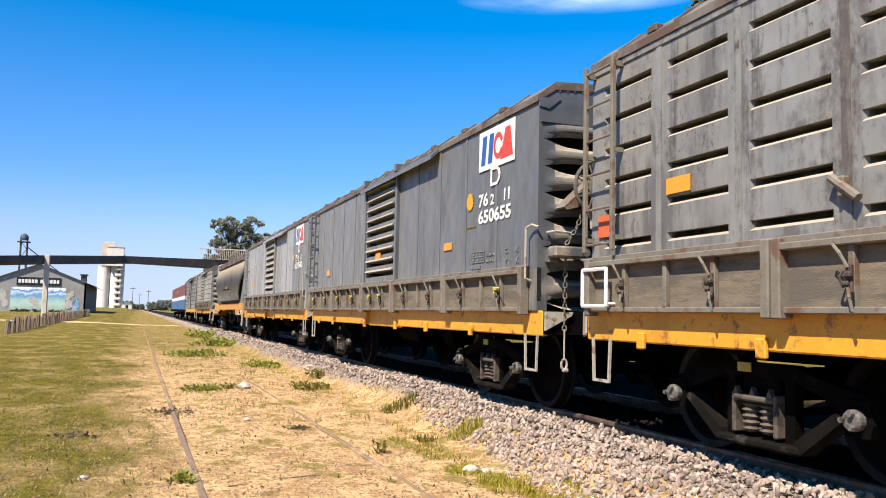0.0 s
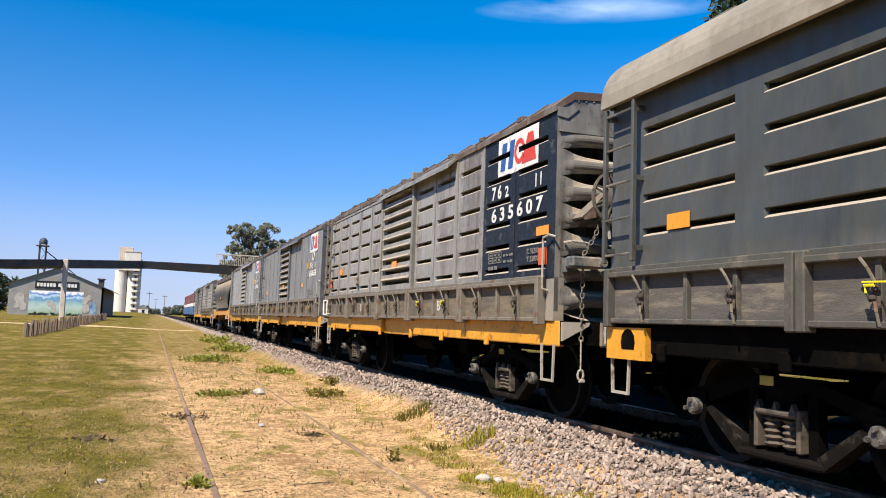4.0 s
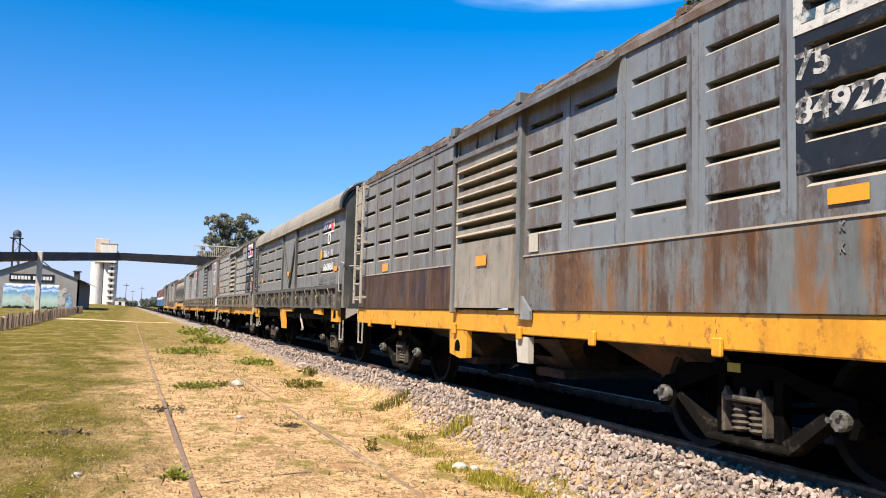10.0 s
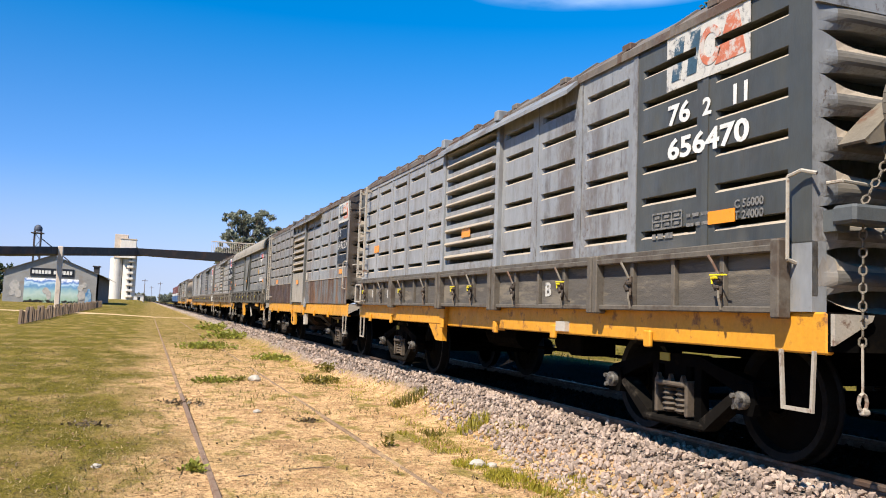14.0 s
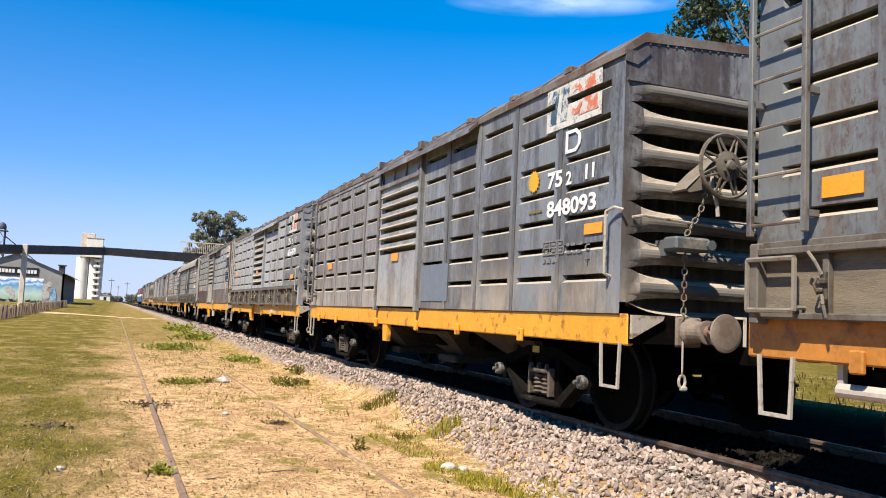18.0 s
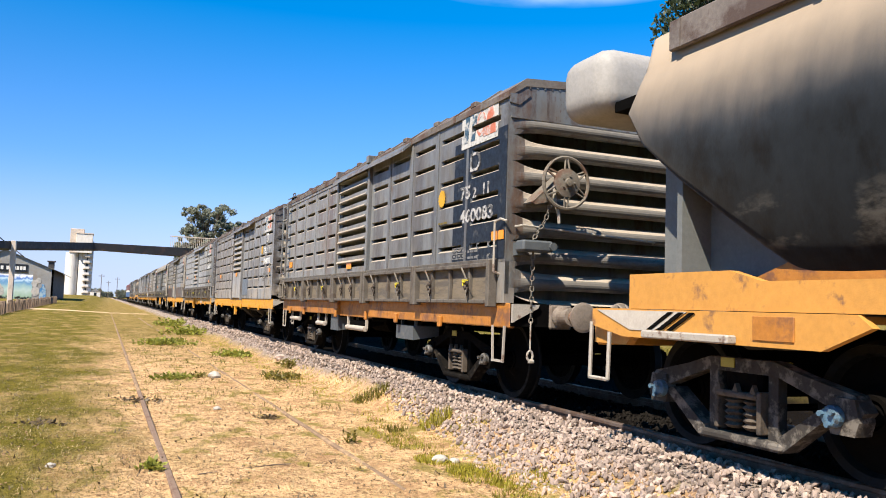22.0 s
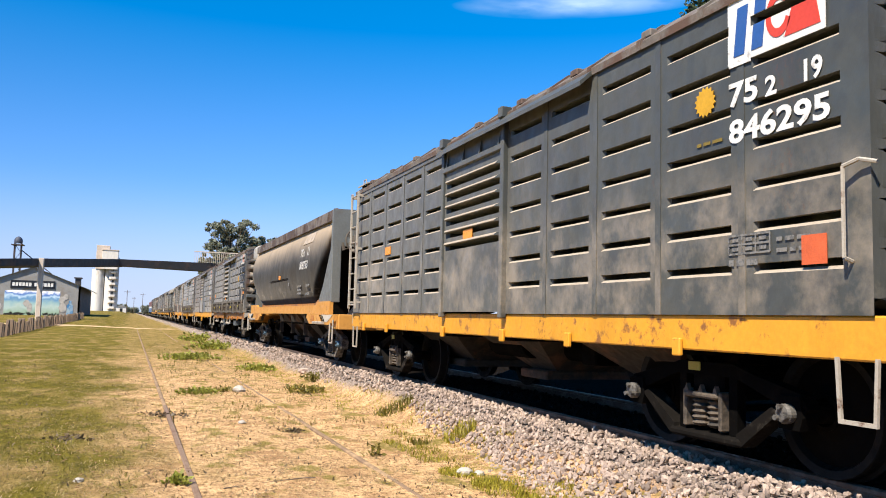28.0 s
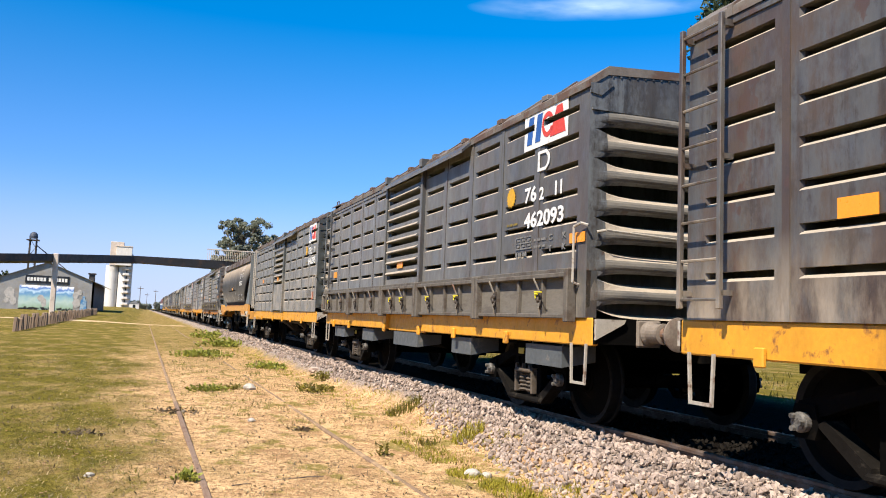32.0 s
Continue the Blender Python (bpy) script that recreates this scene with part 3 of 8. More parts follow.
def pocket_wall(mb, x, ys, zs, pockets, depth, taper=0.05, lip=0.05, top=0.008, axis="x", inward=1, bulges=()):
    """A sheet in the plane axis = x, over the breaks ys and zs; the cells in pockets are pressed in, with a slanting lower lip."""
    def at(d, u, w):
        return (x + inward * d, u, w) if axis == "x" else (u, x + inward * d, w)
    for i, (a, b) in enumerate(zip(ys, ys[1:])):
        for j, (c, d) in enumerate(zip(zs, zs[1:])):
            if (i, j) in bulges:
                # pressed outwards: a rounded rib; the pale ledge slot paints light on its upper side
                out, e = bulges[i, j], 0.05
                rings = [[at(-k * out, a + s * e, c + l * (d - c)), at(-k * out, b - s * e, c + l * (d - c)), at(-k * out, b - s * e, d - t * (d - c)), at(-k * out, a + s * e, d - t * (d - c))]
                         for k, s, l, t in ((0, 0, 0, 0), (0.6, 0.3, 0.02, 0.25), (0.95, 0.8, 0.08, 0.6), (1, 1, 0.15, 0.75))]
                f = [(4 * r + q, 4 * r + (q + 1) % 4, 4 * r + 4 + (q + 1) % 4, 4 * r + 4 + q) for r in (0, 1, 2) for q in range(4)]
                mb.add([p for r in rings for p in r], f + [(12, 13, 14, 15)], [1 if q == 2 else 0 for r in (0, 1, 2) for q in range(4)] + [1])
            elif (i, j) not in pockets:
                mb.add([at(0, a, c), at(0, b, c), at(0, b, d), at(0, a, d)], [(0, 1, 2, 3)])
            else:
                rings = [[at(k * depth, a + s * taper, c + l * lip), at(k * depth, b - s * taper, c + l * lip), at(k * depth, b - s * taper, d - t * top), at(k * depth, a + s * taper, d - t * top)]
                         for k, s, l, t in ((0, 0, 0, 0), (0.05, 0.3, 0.5, 0.0), (0.14, 0.8, 0.95, 0.1), (1, 1, 1, -4))]
                f = [(4 * r + i, 4 * r + (i + 1) % 4, 4 * r + 4 + (i + 1) % 4, 4 * r + 4 + i) for r in (0, 1, 2) for i in range(4)]
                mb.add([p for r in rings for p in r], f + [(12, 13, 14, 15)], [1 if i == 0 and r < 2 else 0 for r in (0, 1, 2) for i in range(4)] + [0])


def rounded_box(x0, x1, y0, y1, z0, z1, r, name, seg=4):
    bm = bmesh.new()
    bmesh.ops.create_cube(bm, size=1, matrix=Matrix.Translation(((x0 + x1) / 2, (y0 + y1) / 2, (z0 + z1) / 2)) @ Matrix.Diagonal((x1 - x0, y1 - y0, z1 - z0, 1)))
    bmesh.ops.bevel(bm, geom=bm.edges[:], offset=r, segments=seg, affect="EDGES", profile=0.5)
    me = bpy.data.meshes.new(name)
    bm.to_mesh(me)
    bm.free()
    me.shade_smooth()
    return me


def text_mesh(words, size, name="lettering"):
    """Flat letters reading along -y, facing -x, with the foot of the first at the origin."""
    cu = bpy.data.curves.new(name, "FONT")
    cu.body, cu.size, cu.extrude, cu.offset = words, size, 0.001, 0.028 * size
    cu.resolution_u = 3
    ob = bpy.data.objects.new(name, cu)
    scene.collection.objects.link(ob)
    bpy.context.view_layer.update()
    me = bpy.data.meshes.new_from_object(ob)
    bpy.data.objects.remove(ob)
    me.name = name
    me.transform(Matrix(((0, 0, -1, 0), (-1, 0, 0, 0), (0, 1, 0, 0), (0, 0, 0, 1))))
    me.materials.clear()
    return me


def lettering(words, size, x, y, z, material, parent, width=None, name="lettering"):
    if not words:
        return None
    me = text_mesh(words, size, name)
    if width:
        have = max(v.co.y for v in me.vertices) - min(v.co.y for v in me.vertices)
        me.transform(Matrix.Diagonal((1, width / have, 1, 1)))
    me.transform(Matrix.Translation((x, y, z)))
    return part(name, me, material, parent)


# ---- ground and track ----
TRACK_X, RAIL_Z, GROUND_Z = 5.55, 0.48, 0.06


def smooth01(a, b, v):
    t = min(1, max(0, (v - a) / (b - a)))
    return t * t * (3 - 2 * t)


def ground_z(x, y):
    """Gentle unevenness by the siding, a low bank under the main line and a slight rise of the land far off to the west."""
    z = GROUND_Z + 0.05 * (noise.noise(Vector((x * 0.35, y * 0.18, 0))) + 0.4 * noise.noise(Vector((x * 1.3, y * 0.9, 3))))
    z -= 0.03 * math.exp(-(((x - 0.6) / 0.22) ** 2)) + 0.02 * math.exp(-(((x - 2.34) / 0.22) ** 2))
    z += 0.31 * smooth01(3.3 + 0.5 * smooth01(7, 18, y), 4.3, x) * (1 - smooth01(6.9, 8.2, x))
    z += 0.5 * smooth01(7.3, 8.7, x)
    z += 0.0042 * max(0.0, y - 40) * (1 - smooth01(-5, 2, x))
    return z


def grid_ground():
    xs = [-900, -400, -180, -90, -50, -30, -20, -14, -10, -8] + [-6.5 + 0.25 * i for i in range(40)] + [3.6 + 0.15 * i for i in range(34)]
    xs += [9.2, 10, 11.5, 14, 18, 24, 32, 45, 70, 120, 250, 500, 900]
    ys = [-500, -200, -80, -40, -20, -10, -5] + [-2 + 0.3 * i for i in range(110)] + [31 + 1.5 * i for i in range(60)] + [125, 140, 160, 190, 230, 290, 370, 480, 640, 900, 1300, 1900, 2600]
    v = [(x, y, ground_z(x, y) if abs(x) < 100 else GROUND_Z + 0.5 * (x > 0) + 0.0042 * max(0, min(y, 900) - 40) * (x < 0)) for y in ys for x in xs]
    n = len(xs)
    f = [(j * n + i, j * n + i + 1, (j + 1) * n + i + 1, (j + 1) * n + i) for j in range(len(ys) - 1) for i in range(n - 1)]
    me = bpy.data.meshes.new("ground")
    me.from_pydata(v, [], f)
    me.shade_smooth()
    return me


def ground_mat():
    m = bpy.data.materials.new("dry_turf")
    m.use_nodes = True
    n, l = m.node_tree.nodes, m.node_tree.links
    b = n["Principled BSDF"]
    b.inputs["Roughness"].default_value = 0.95
    b.inputs["Specular IOR Level"].default_value = 0.03
    tc = n.new("ShaderNodeTexCoord")

    def noise_at(s, detail=6, rough_=0.6, sc=(1, 1, 1)):
        mp, t = n.new("ShaderNodeMapping"), n.new("ShaderNodeTexNoise")
        mp.inputs["Scale"].default_value = sc
        l.new(tc.outputs["Object"], mp.inputs["Vector"]), l.new(mp.outputs["Vector"], t.inputs["Vector"])
        t.inputs["Scale"].default_value, t.inputs["Detail"].default_value, t.inputs["Roughness"].default_value = s, detail, rough_
        return t.outputs["Fac"]

    def ranged(f, a, z, lo=0.0, hi=1.0):
        r = n.new("ShaderNodeMapRange")
        r.interpolation_type = "SMOOTHSTEP"
        for k, v in (("From Min", a), ("From Max", z), ("To Min", lo), ("To Max", hi)):
            r.inputs[k].default_value = v
        l.new(f, r.inputs["Value"])
        return r.outputs["Result"]

    def maths(op, a, z):
        x = n.new("ShaderNodeMath")
        x.operation = op
        for k, v in enumerate((a, z)):
            if isinstance(v, (int, float)):
                x.inputs[k].default_value = v
            else:
                l.new(v, x.inputs[k])
        return x.outputs["Value"]

    def mixed(f, a, z):
        x = n.new("ShaderNodeMix")
        x.data_type = "RGBA"
        l.new(f, x.inputs["Factor"])
        for v, slot in ((a, "A"), (z, "B")):
            if isinstance(v, tuple):
                x.inputs[slot].default_value = (*v, 1)
            else:
                l.new(v, x.inputs[slot])
        return x.outputs["Result"]

    sep = n.new("ShaderNodeSeparateXYZ")
    l.new(tc.outputs["Object"], sep.inputs[0])
    x, y = sep.outputs["X"], sep.outputs["Y"]
    straw = mixed(ranged(noise_at(5.0, 8, 0.7), 0.35, 0.64), (0.31, 0.185, 0.095), (0.60, 0.382, 0.192))
    straw = mixed(ranged(noise_at(38, 5, 0.7), 0.42, 0.66, 0, 0.75), straw, (0.67, 0.455, 0.24))
    straw = mixed(ranged(noise_at(16, 6, 0.78), 0.52, 0.61, 0, 0.9), straw, (0.11, 0.062, 0.032))
    green = mixed(ranged(noise_at(9.0, 7, 0.7, (1, 0.5, 1)), 0.3, 0.7), (0.06, 0.052, 0.010), (0.135, 0.11, 0.018))
    green = mixed(ranged(noise_at(45, 4, 0.7, (1, 0.6, 1)), 0.45, 0.7, 0, 0.6), green, (0.20, 0.155, 0.027))
    patch = ranged(noise_at(1.7, 9, 0.72), 0.52, 0.6, 0, 0.7)
    straw = mixed(patch, straw, (0.30, 0.172, 0.085))
    straw = mixed(ranged(noise_at(2.3, 8, 0.7, (1, 0.6, 1)), 0.52, 0.62, 0, 0.8), straw, (0.17, 0.145, 0.03))
    green = mixed(ranged(noise_at(2.1, 9, 0.75, (1, 0.4, 1)), 0.55, 0.66, 0, 0.85), green, (0.075, 0.066, 0.012))
    green = mixed(ranged(noise_at(1.3, 8, 0.7, (1, 0.4, 1)), 0.5, 0.62, 0, 0.75), green, (0.18, 0.135, 0.032))
    wob = maths("MULTIPLY", maths("SUBTRACT", noise_at(0.5, 6, 0.65, (1, 0.5, 1)), 0.5), 5.0)
    # turf west of the old siding, bare dry earth along it, turf again far out to the east
    side = ranged(maths("ADD", x, wob), 0.75, -0.7)
    east = ranged(maths("ADD", x, wob), 7.5, 9.0)
    far = ranged(maths("ADD", y, maths("MULTIPLY", wob, 6.0)), 14, 42, 0, 0.8)
    lush = maths("MAXIMUM", maths("MAXIMUM", side, east), far)
    lush = maths("MULTIPLY", lush, ranged(noise_at(1.1, 6, 0.7, (1, 0.5, 1)), 0.34, 0.54, 0.62, 1.0))
    col = mixed(lush, straw, green)
    bank = maths("MULTIPLY", ranged(maths("ADD", x, maths("MULTIPLY", wob, 0.1)), 3.85, 4.15), ranged(x, 7.6, 7.0))
    stones = mixed(ranged(noise_at(26, 4, 0.7), 0.4, 0.6), (0.12, 0.095, 0.08), (0.34, 0.28, 0.24))
    col = mixed(bank, col, stones)
    # shade under and beyond the train, painted into the bed as near black
    train_shade = maths("MULTIPLY", ranged(maths("ADD", x, maths("MULTIPLY", wob, 0.05)), 4.6, 4.75), ranged(maths("ADD", x, maths("MULTIPLY", wob, 0.3)), 9.2, 8.2))
    col = mixed(train_shade, col, (0.007, 0.0055, 0.0045))
    # a pale dirt road that crosses the line
    lane = maths("ABSOLUTE", maths("SUBTRACT", y, maths("ADD", 77.0, maths("MULTIPLY", x, -0.25))), 0.0)
    lane = maths("MULTIPLY", ranged(maths("ADD", lane, wob), 2.3, 1.2), ranged(x, 4.0, 3.0))
    col = mixed(lane, col, (0.50, 0.36, 0.22))
    l.new(col, b.inputs["Base Color"])
    bn = n.new("ShaderNodeBump")
    bn.inputs["Strength"].default_value, bn.inputs["Distance"].default_value = 1.0, 0.06
    l.new(maths("ADD", maths("MULTIPLY", noise_at(30, 5, 0.7), 0.5), maths("MULTIPLY", noise_at(6, 6, 0.65, (1, 0.6, 1)), 1.7)), bn.inputs["Height"])
    l.new(bn.outputs["Normal"], b.inputs["Normal"])
    return m


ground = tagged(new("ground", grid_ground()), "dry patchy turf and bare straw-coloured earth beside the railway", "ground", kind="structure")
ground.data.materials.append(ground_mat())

RAIL_OUT = [(-0.065, 0), (0.065, 0), (0.065, 0.012), (0.012, 0.03), (0.012, 0.105), (0.035, 0.115), (0.035, 0.142), (0.026, 0.15), (-0.026, 0.15), (-0.035, 0.142), (-0.035, 0.115), (-0.012, 0.105), (-0.012, 0.03), (-0.065, 0.012)]
main_track = thing("main_track", "broad-gauge main line of steel rails on ballasted sleepers", "railway track", pose(TRACK_X, 0, 0), kind="structure")
for side in (-1, 1):
    part("rail", MB().prism([(side * 0.873 + u, RAIL_Z - 0.15 + w) for u, w in RAIL_OUT], "y", -60, 400), M_RAIL, main_track, "brown running rail with a worn bright head")
sleeper_me = MB().box(-1.35, 1.35, -0.12, 0.12, RAIL_Z - 0.32, RAIL_Z - 0.152, 0.02).mesh("sleeper")
sleeper_me.materials.append(M_SLEEPER)
plate_me = MB().box(-0.16, 0.16, -0.09, 0.09, RAIL_Z - 0.152, RAIL_Z - 0.13, 0.01).box(-0.12, -0.07, -0.05, 0.05, RAIL_Z - 0.13, RAIL_Z - 0.1).box(0.07, 0.12, -0.05, 0.05, RAIL_Z - 0.13, RAIL_Z - 0.1).mesh("rail_clip")
plate_me.materials.append(M_RAIL)
for i in range(-6, 90):
    sl = part("sleeper", sleeper_me, None, main_track)
    sl.location.y = 0.66 * i
    if i < 45:
        for side in (-1, 1):
            part("rail_clip", plate_me, None, sl).location.x = side * 0.873
old_siding = thing("old_siding", "disused siding whose rusty rails lie sunk in the turf", "railway track", kind="structure")
for x in (0.585, 2.33):
    for y0, y1, down, paint in ((-20, 13.5, 0.126 if x < 1 else 0.151, M_OLDRAIL if x < 1 else M_BURIED), (13.51, 75, 0.134 if x < 1 else 0.15, M_BURIED)):
        part("rail", MB().prism([(x + u * 0.8, GROUND_Z - down + w) for u, w in RAIL_OUT], "y", y0, y1), paint, old_siding, "rusty sunken rail")


# ---- train: shared pieces ----
L_BOX, HW = 11.7, 1.55
FRONT, REAR = L_BOX / 2, -L_BOX / 2
SILL0, SILL1, FLAP1, EAVE, RIDGE = 0.86, 1.13, 1.56, 3.47, 3.70
WHEEL_R, AXLE_Z = 0.46, 0.46
BOGIES, WHEELBASE = (FRONT - 1.83, REAR + 1.83), 1.8
HALF_TURN = Matrix.Rotation(math.pi, 4, "Z")
made = {}


def kept(key, build, smooth=False):
    """A mesh that is built once and shared."""
    if key not in made:
        made[key] = build(MB()).mesh(key, smooth)
    return made[key]


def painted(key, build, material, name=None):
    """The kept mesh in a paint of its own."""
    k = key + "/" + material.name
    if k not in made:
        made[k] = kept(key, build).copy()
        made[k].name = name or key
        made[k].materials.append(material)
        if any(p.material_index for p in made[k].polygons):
            # slots 1 and 2: dust that also carries painted light on ledges and ribs
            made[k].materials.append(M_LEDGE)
            made[k].materials.append(M_LITRIBDUST)
    return made[k]


def groove_rows(tops, height=0.072):
    zs, cells = [], []
    for t in sorted(tops):
        zs += [t - height, t]
    return zs


def side_breaks(ranges, lo, hi):
    ys = [lo]
    for a, b in sorted(ranges):
        ys += [a, b]
    return ys + [hi]


def wall_sheet(mb, grooves, z_rows, y0, y1, z0, z1, x=-HW, depth=0.24, taper=0.025, lip=0.026):
    ys = side_breaks(grooves, y0, y1)
    zs = [z0] + groove_rows(z_rows) + [z1] if z_rows else [z0, z1]
    cells = {(i, j) for i in range(1, len(ys) - 1, 2) for j in range(1, len(zs) - 1, 2)} if grooves and z_rows else set()
    pocket_wall(mb, x, ys, zs, cells, depth, taper, lip)
    return mb


def columns(a, b, n, gap=0.22):
    w = (a - b) / n
    return [(a - (k + 1) * w + gap / 2, a - k * w - gap / 2) for k in range(n)]


DOOR = (FRONT - 6.74, FRONT - 4.82)
ROWS6 = [3.19, 2.91, 2.62, 2.335, 2.055, 1.765]
ROWS7 = [3.24, 2.94, 2.64, 2.355, 2.065, 1.775, 1.485]
ROWS5 = [3.15, 2.865, 2.58, 2.295, 2.01]
ROWS4 = [2.85, 2.55, 2.25, 1.95]
PANEL_Y = REAR + 0.1 + 2 * (DOOR[0] - REAR - 0.1) / 5
# grooves of the arched-roof wagon: unlike widths, counted from the front
BARREL_COLS = [(0.5, 1.7), (2.0, 3.15), (3.45, 4.5)], [(6.5, 7.7), (7.95, 9.2), (9.5, 11.2)]


def wall_part(piece, rows, z0, smooth=False, barrel_sides=False, top=EAVE):
    """One stretch of the side sheet: front, rear or the panel at the trailing end."""
    def build(mb):
        y0, y1 = {"front": (DOOR[1], FRONT), "rear": (REAR, DOOR[0]), "mid": (PANEL_Y, DOOR[0]), "panel": (REAR, PANEL_Y)}[piece]
        if barrel_sides:
            cols = [(FRONT - b, FRONT - a) for a, b in BARREL_COLS[0 if piece == "front" else 1]]
        elif piece == "front":
            cols = columns(FRONT - 0.1, DOOR[1], 5)
        else:
            cols = [c for c in columns(DOOR[0], REAR + 0.1, 5) if c[0] >= y0 and c[1] <= y1]
        return wall_sheet(mb, [] if smooth else cols, [] if smooth else rows, y0, y1, z0, top)
    return build


def seam(z0):
    """A cover strip over a joint of the side sheets."""
    return lambda mb: mb.box(-HW - 0.008, -HW + 0.002, -0.035, 0.035, z0, EAVE - 0.04)


def door_corrugated(rows=9, z0=FLAP1 + 0.03, z1=EAVE - 0.08, low=None, high=None):
    def build(mb):
        top, bottom = (high or z1) - 0.06, (low or z0) + 0.06
        p = (top - bottom) / rows
        tops = [top - p * k for k in range(rows)]
        ys = [DOOR[0], DOOR[0] + 0.1, DOOR[1] - 0.1, DOOR[1]]
        zs = [z0]
        for t in sorted(tops):
            zs += [t - p * 0.68, t - p * 0.26, t]
        hollow = {(1, j) for j in range(1, len(zs) - 1, 3)}
        if high:
            zs += [high + 0.07, z1 - 0.012]
        zs.append(z1)
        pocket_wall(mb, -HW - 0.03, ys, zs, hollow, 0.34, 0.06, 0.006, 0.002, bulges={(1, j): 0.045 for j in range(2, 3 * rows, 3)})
        for y in (DOOR[0], DOOR[1]):
            mb.add([(-HW - 0.03, y, z0), (-HW + 0.02, y, z0), (-HW + 0.02, y, z1), (-HW - 0.03, y, z1)], [(0, 1, 2, 3)])
        return mb
    return build


def end_wall(n=7, z0=SILL1, z1=EAVE - 0.28):
    """The pressed end: a flat brow over deep pointed hollows between rounded ribs."""
    def build(mb):
        p = (z1 - z0) / n
        half = [(0.0, 0.0), (0.05, 0.0), (0.09, 0.06), (0.14, 0.22), (0.20, 0.45), (0.28, 0.68), (0.38, 0.85), (0.55, 0.97), (0.8, 1.0)]
        xs = [(-HW + d, k) for d, k in half] + [(HW - d, k) for d, k in reversed(half)]
        # over one pitch: height, depth and paint slot, paler towards the rib top for dust and painted light; the
        # hollow, then the rounded rib over it
        sec = [(0.0, 0.004, 1), (0.06, 0.035, 1), (0.12, 0.085, 1), (0.16, 0.14, 0), (0.18, 0.45, 0), (0.86, 0.45, 0), (0.53, 0.04, 0), (0.56, 0.008, 0), (0.62, -0.022, 2), (0.70, -0.038, 2), (0.78, -0.042, 2), (0.87, -0.034, 2), (0.94, -0.018, 1)]
        rows, q = [], len(sec)
        for k in range(n):
            for fz, d, _ in sec:
                w_of = (lambda w: w) if fz < 0.55 or d > 0.4 else (lambda w: 1.0)
                rows.append([(x, REAR + d * w, z0 + p * k + p * (0.34 + (fz - 0.34) * w_of(w))) for x, w in xs])
        rows.append([(x, REAR, z1) for x, w in xs])
        rows.append([(x, REAR, EAVE - 0.06) for x, w in xs])
        m = len(xs)
        mb.add([v for r in rows for v in r], [(r * m + i, r * m + i + 1, (r + 1) * m + i + 1, (r + 1) * m + i) for r in range(len(rows) - 1) for i in range(m - 1)],
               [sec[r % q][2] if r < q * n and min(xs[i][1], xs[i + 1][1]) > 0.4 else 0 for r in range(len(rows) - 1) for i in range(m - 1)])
        # a folded ledge under the brow
        mb.box(-HW + 0.02, HW - 0.02, REAR - 0.022, REAR, z1 - 0.012, z1 + 0.006)
        # brow up to the ridge, with a row of rivets under the roof edge
        mb.add([(-HW, REAR, EAVE - 0.06), (HW, REAR, EAVE - 0.06), (HW - 0.2, REAR, EAVE + 0.14), (0, REAR, RIDGE - 0.02), (-HW + 0.2, REAR, EAVE + 0.14)], [(0, 1, 2, 3, 4)])
        for k in range(30):
            x = -HW + 0.25 + k * 0.0948
            zr = RIDGE - 0.075 - (RIDGE - EAVE - 0.14) * abs(x) / (HW - 0.2)
            mb.box(x - 0.009, x + 0.009, REAR - 0.009, REAR, zr - 0.009, zr + 0.009)
        for s in (-1, 1):
            mb.prism([(s * (HW - 0.26), EAVE - 0.02), (s * (HW - 0.12), EAVE - 0.14), (s * (HW + 0.004), EAVE - 0.12), (s * (HW + 0.004), EAVE - 0.02)], "y", REAR - 0.014, REAR)
        return mb
    return build


def end_barrel(mb):
    """The end under the arched roof: narrow pressed slots below a brow."""
    zs = [SILL1]
    for k in range(5):
        zs += [SILL1 + 0.16 + 0.31 * k, SILL1 + 0.27 + 0.31 * k]
    zs.append(3.16)
    pocket_wall(mb, REAR, [-HW, -HW + 0.22, HW - 0.22, HW], zs, {(1, j) for j in range(1, 11, 2)}, 0.12, 0.05, 0.035, 0.004, "y", 1)
    pts = barrel(0.08)
    return mb.prism([(u, w) for u, w in pts], "y", REAR + 0.004, REAR + 0.03)


ROOF_OUT = [(-HW - 0.025, EAVE - 0.07), (-HW - 0.025, EAVE), (-HW + 0.2, EAVE + 0.17), (0, RIDGE + 0.02), (HW - 0.2, EAVE + 0.17), (HW + 0.025, EAVE), (HW + 0.025, EAVE - 0.07), (HW - 0.2, EAVE + 0.08), (0, RIDGE - 0.06), (-HW + 0.2, EAVE + 0.08)]


def roof_peaked(mb):
    return mb.prism(ROOF_OUT, "y", REAR - 0.012, FRONT + 0.012)


def roof_rib(mb):
    return mb.prism([(u * 1.004, w + (0.018 if w > EAVE - 0.01 else 0.0)) for u, w in ROOF_OUT], "y", -0.03, 0.03)


def roof_clamp(mb):
    return mb.box(-HW + 0.02, -HW + 0.1, -0.07, 0.07, EAVE + 0.04, EAVE + 0.11, 0.01)


def roof_platform(mb):
    mb.prism([(-HW - 0.05, EAVE + 0.045), (-HW - 0.05, EAVE + 0.07), (-HW + 0.4, EAVE + 0.27), (-HW + 0.4, EAVE + 0.245)], "y", FRONT - 0.74, FRONT - 0.22)
    for d in (0.3, 0.66):
        mb.box(-HW + 0.02, -HW + 0.06, FRONT - d - 0.02, FRONT - d + 0.02, EAVE + 0.0, EAVE + 0.09)
    return mb


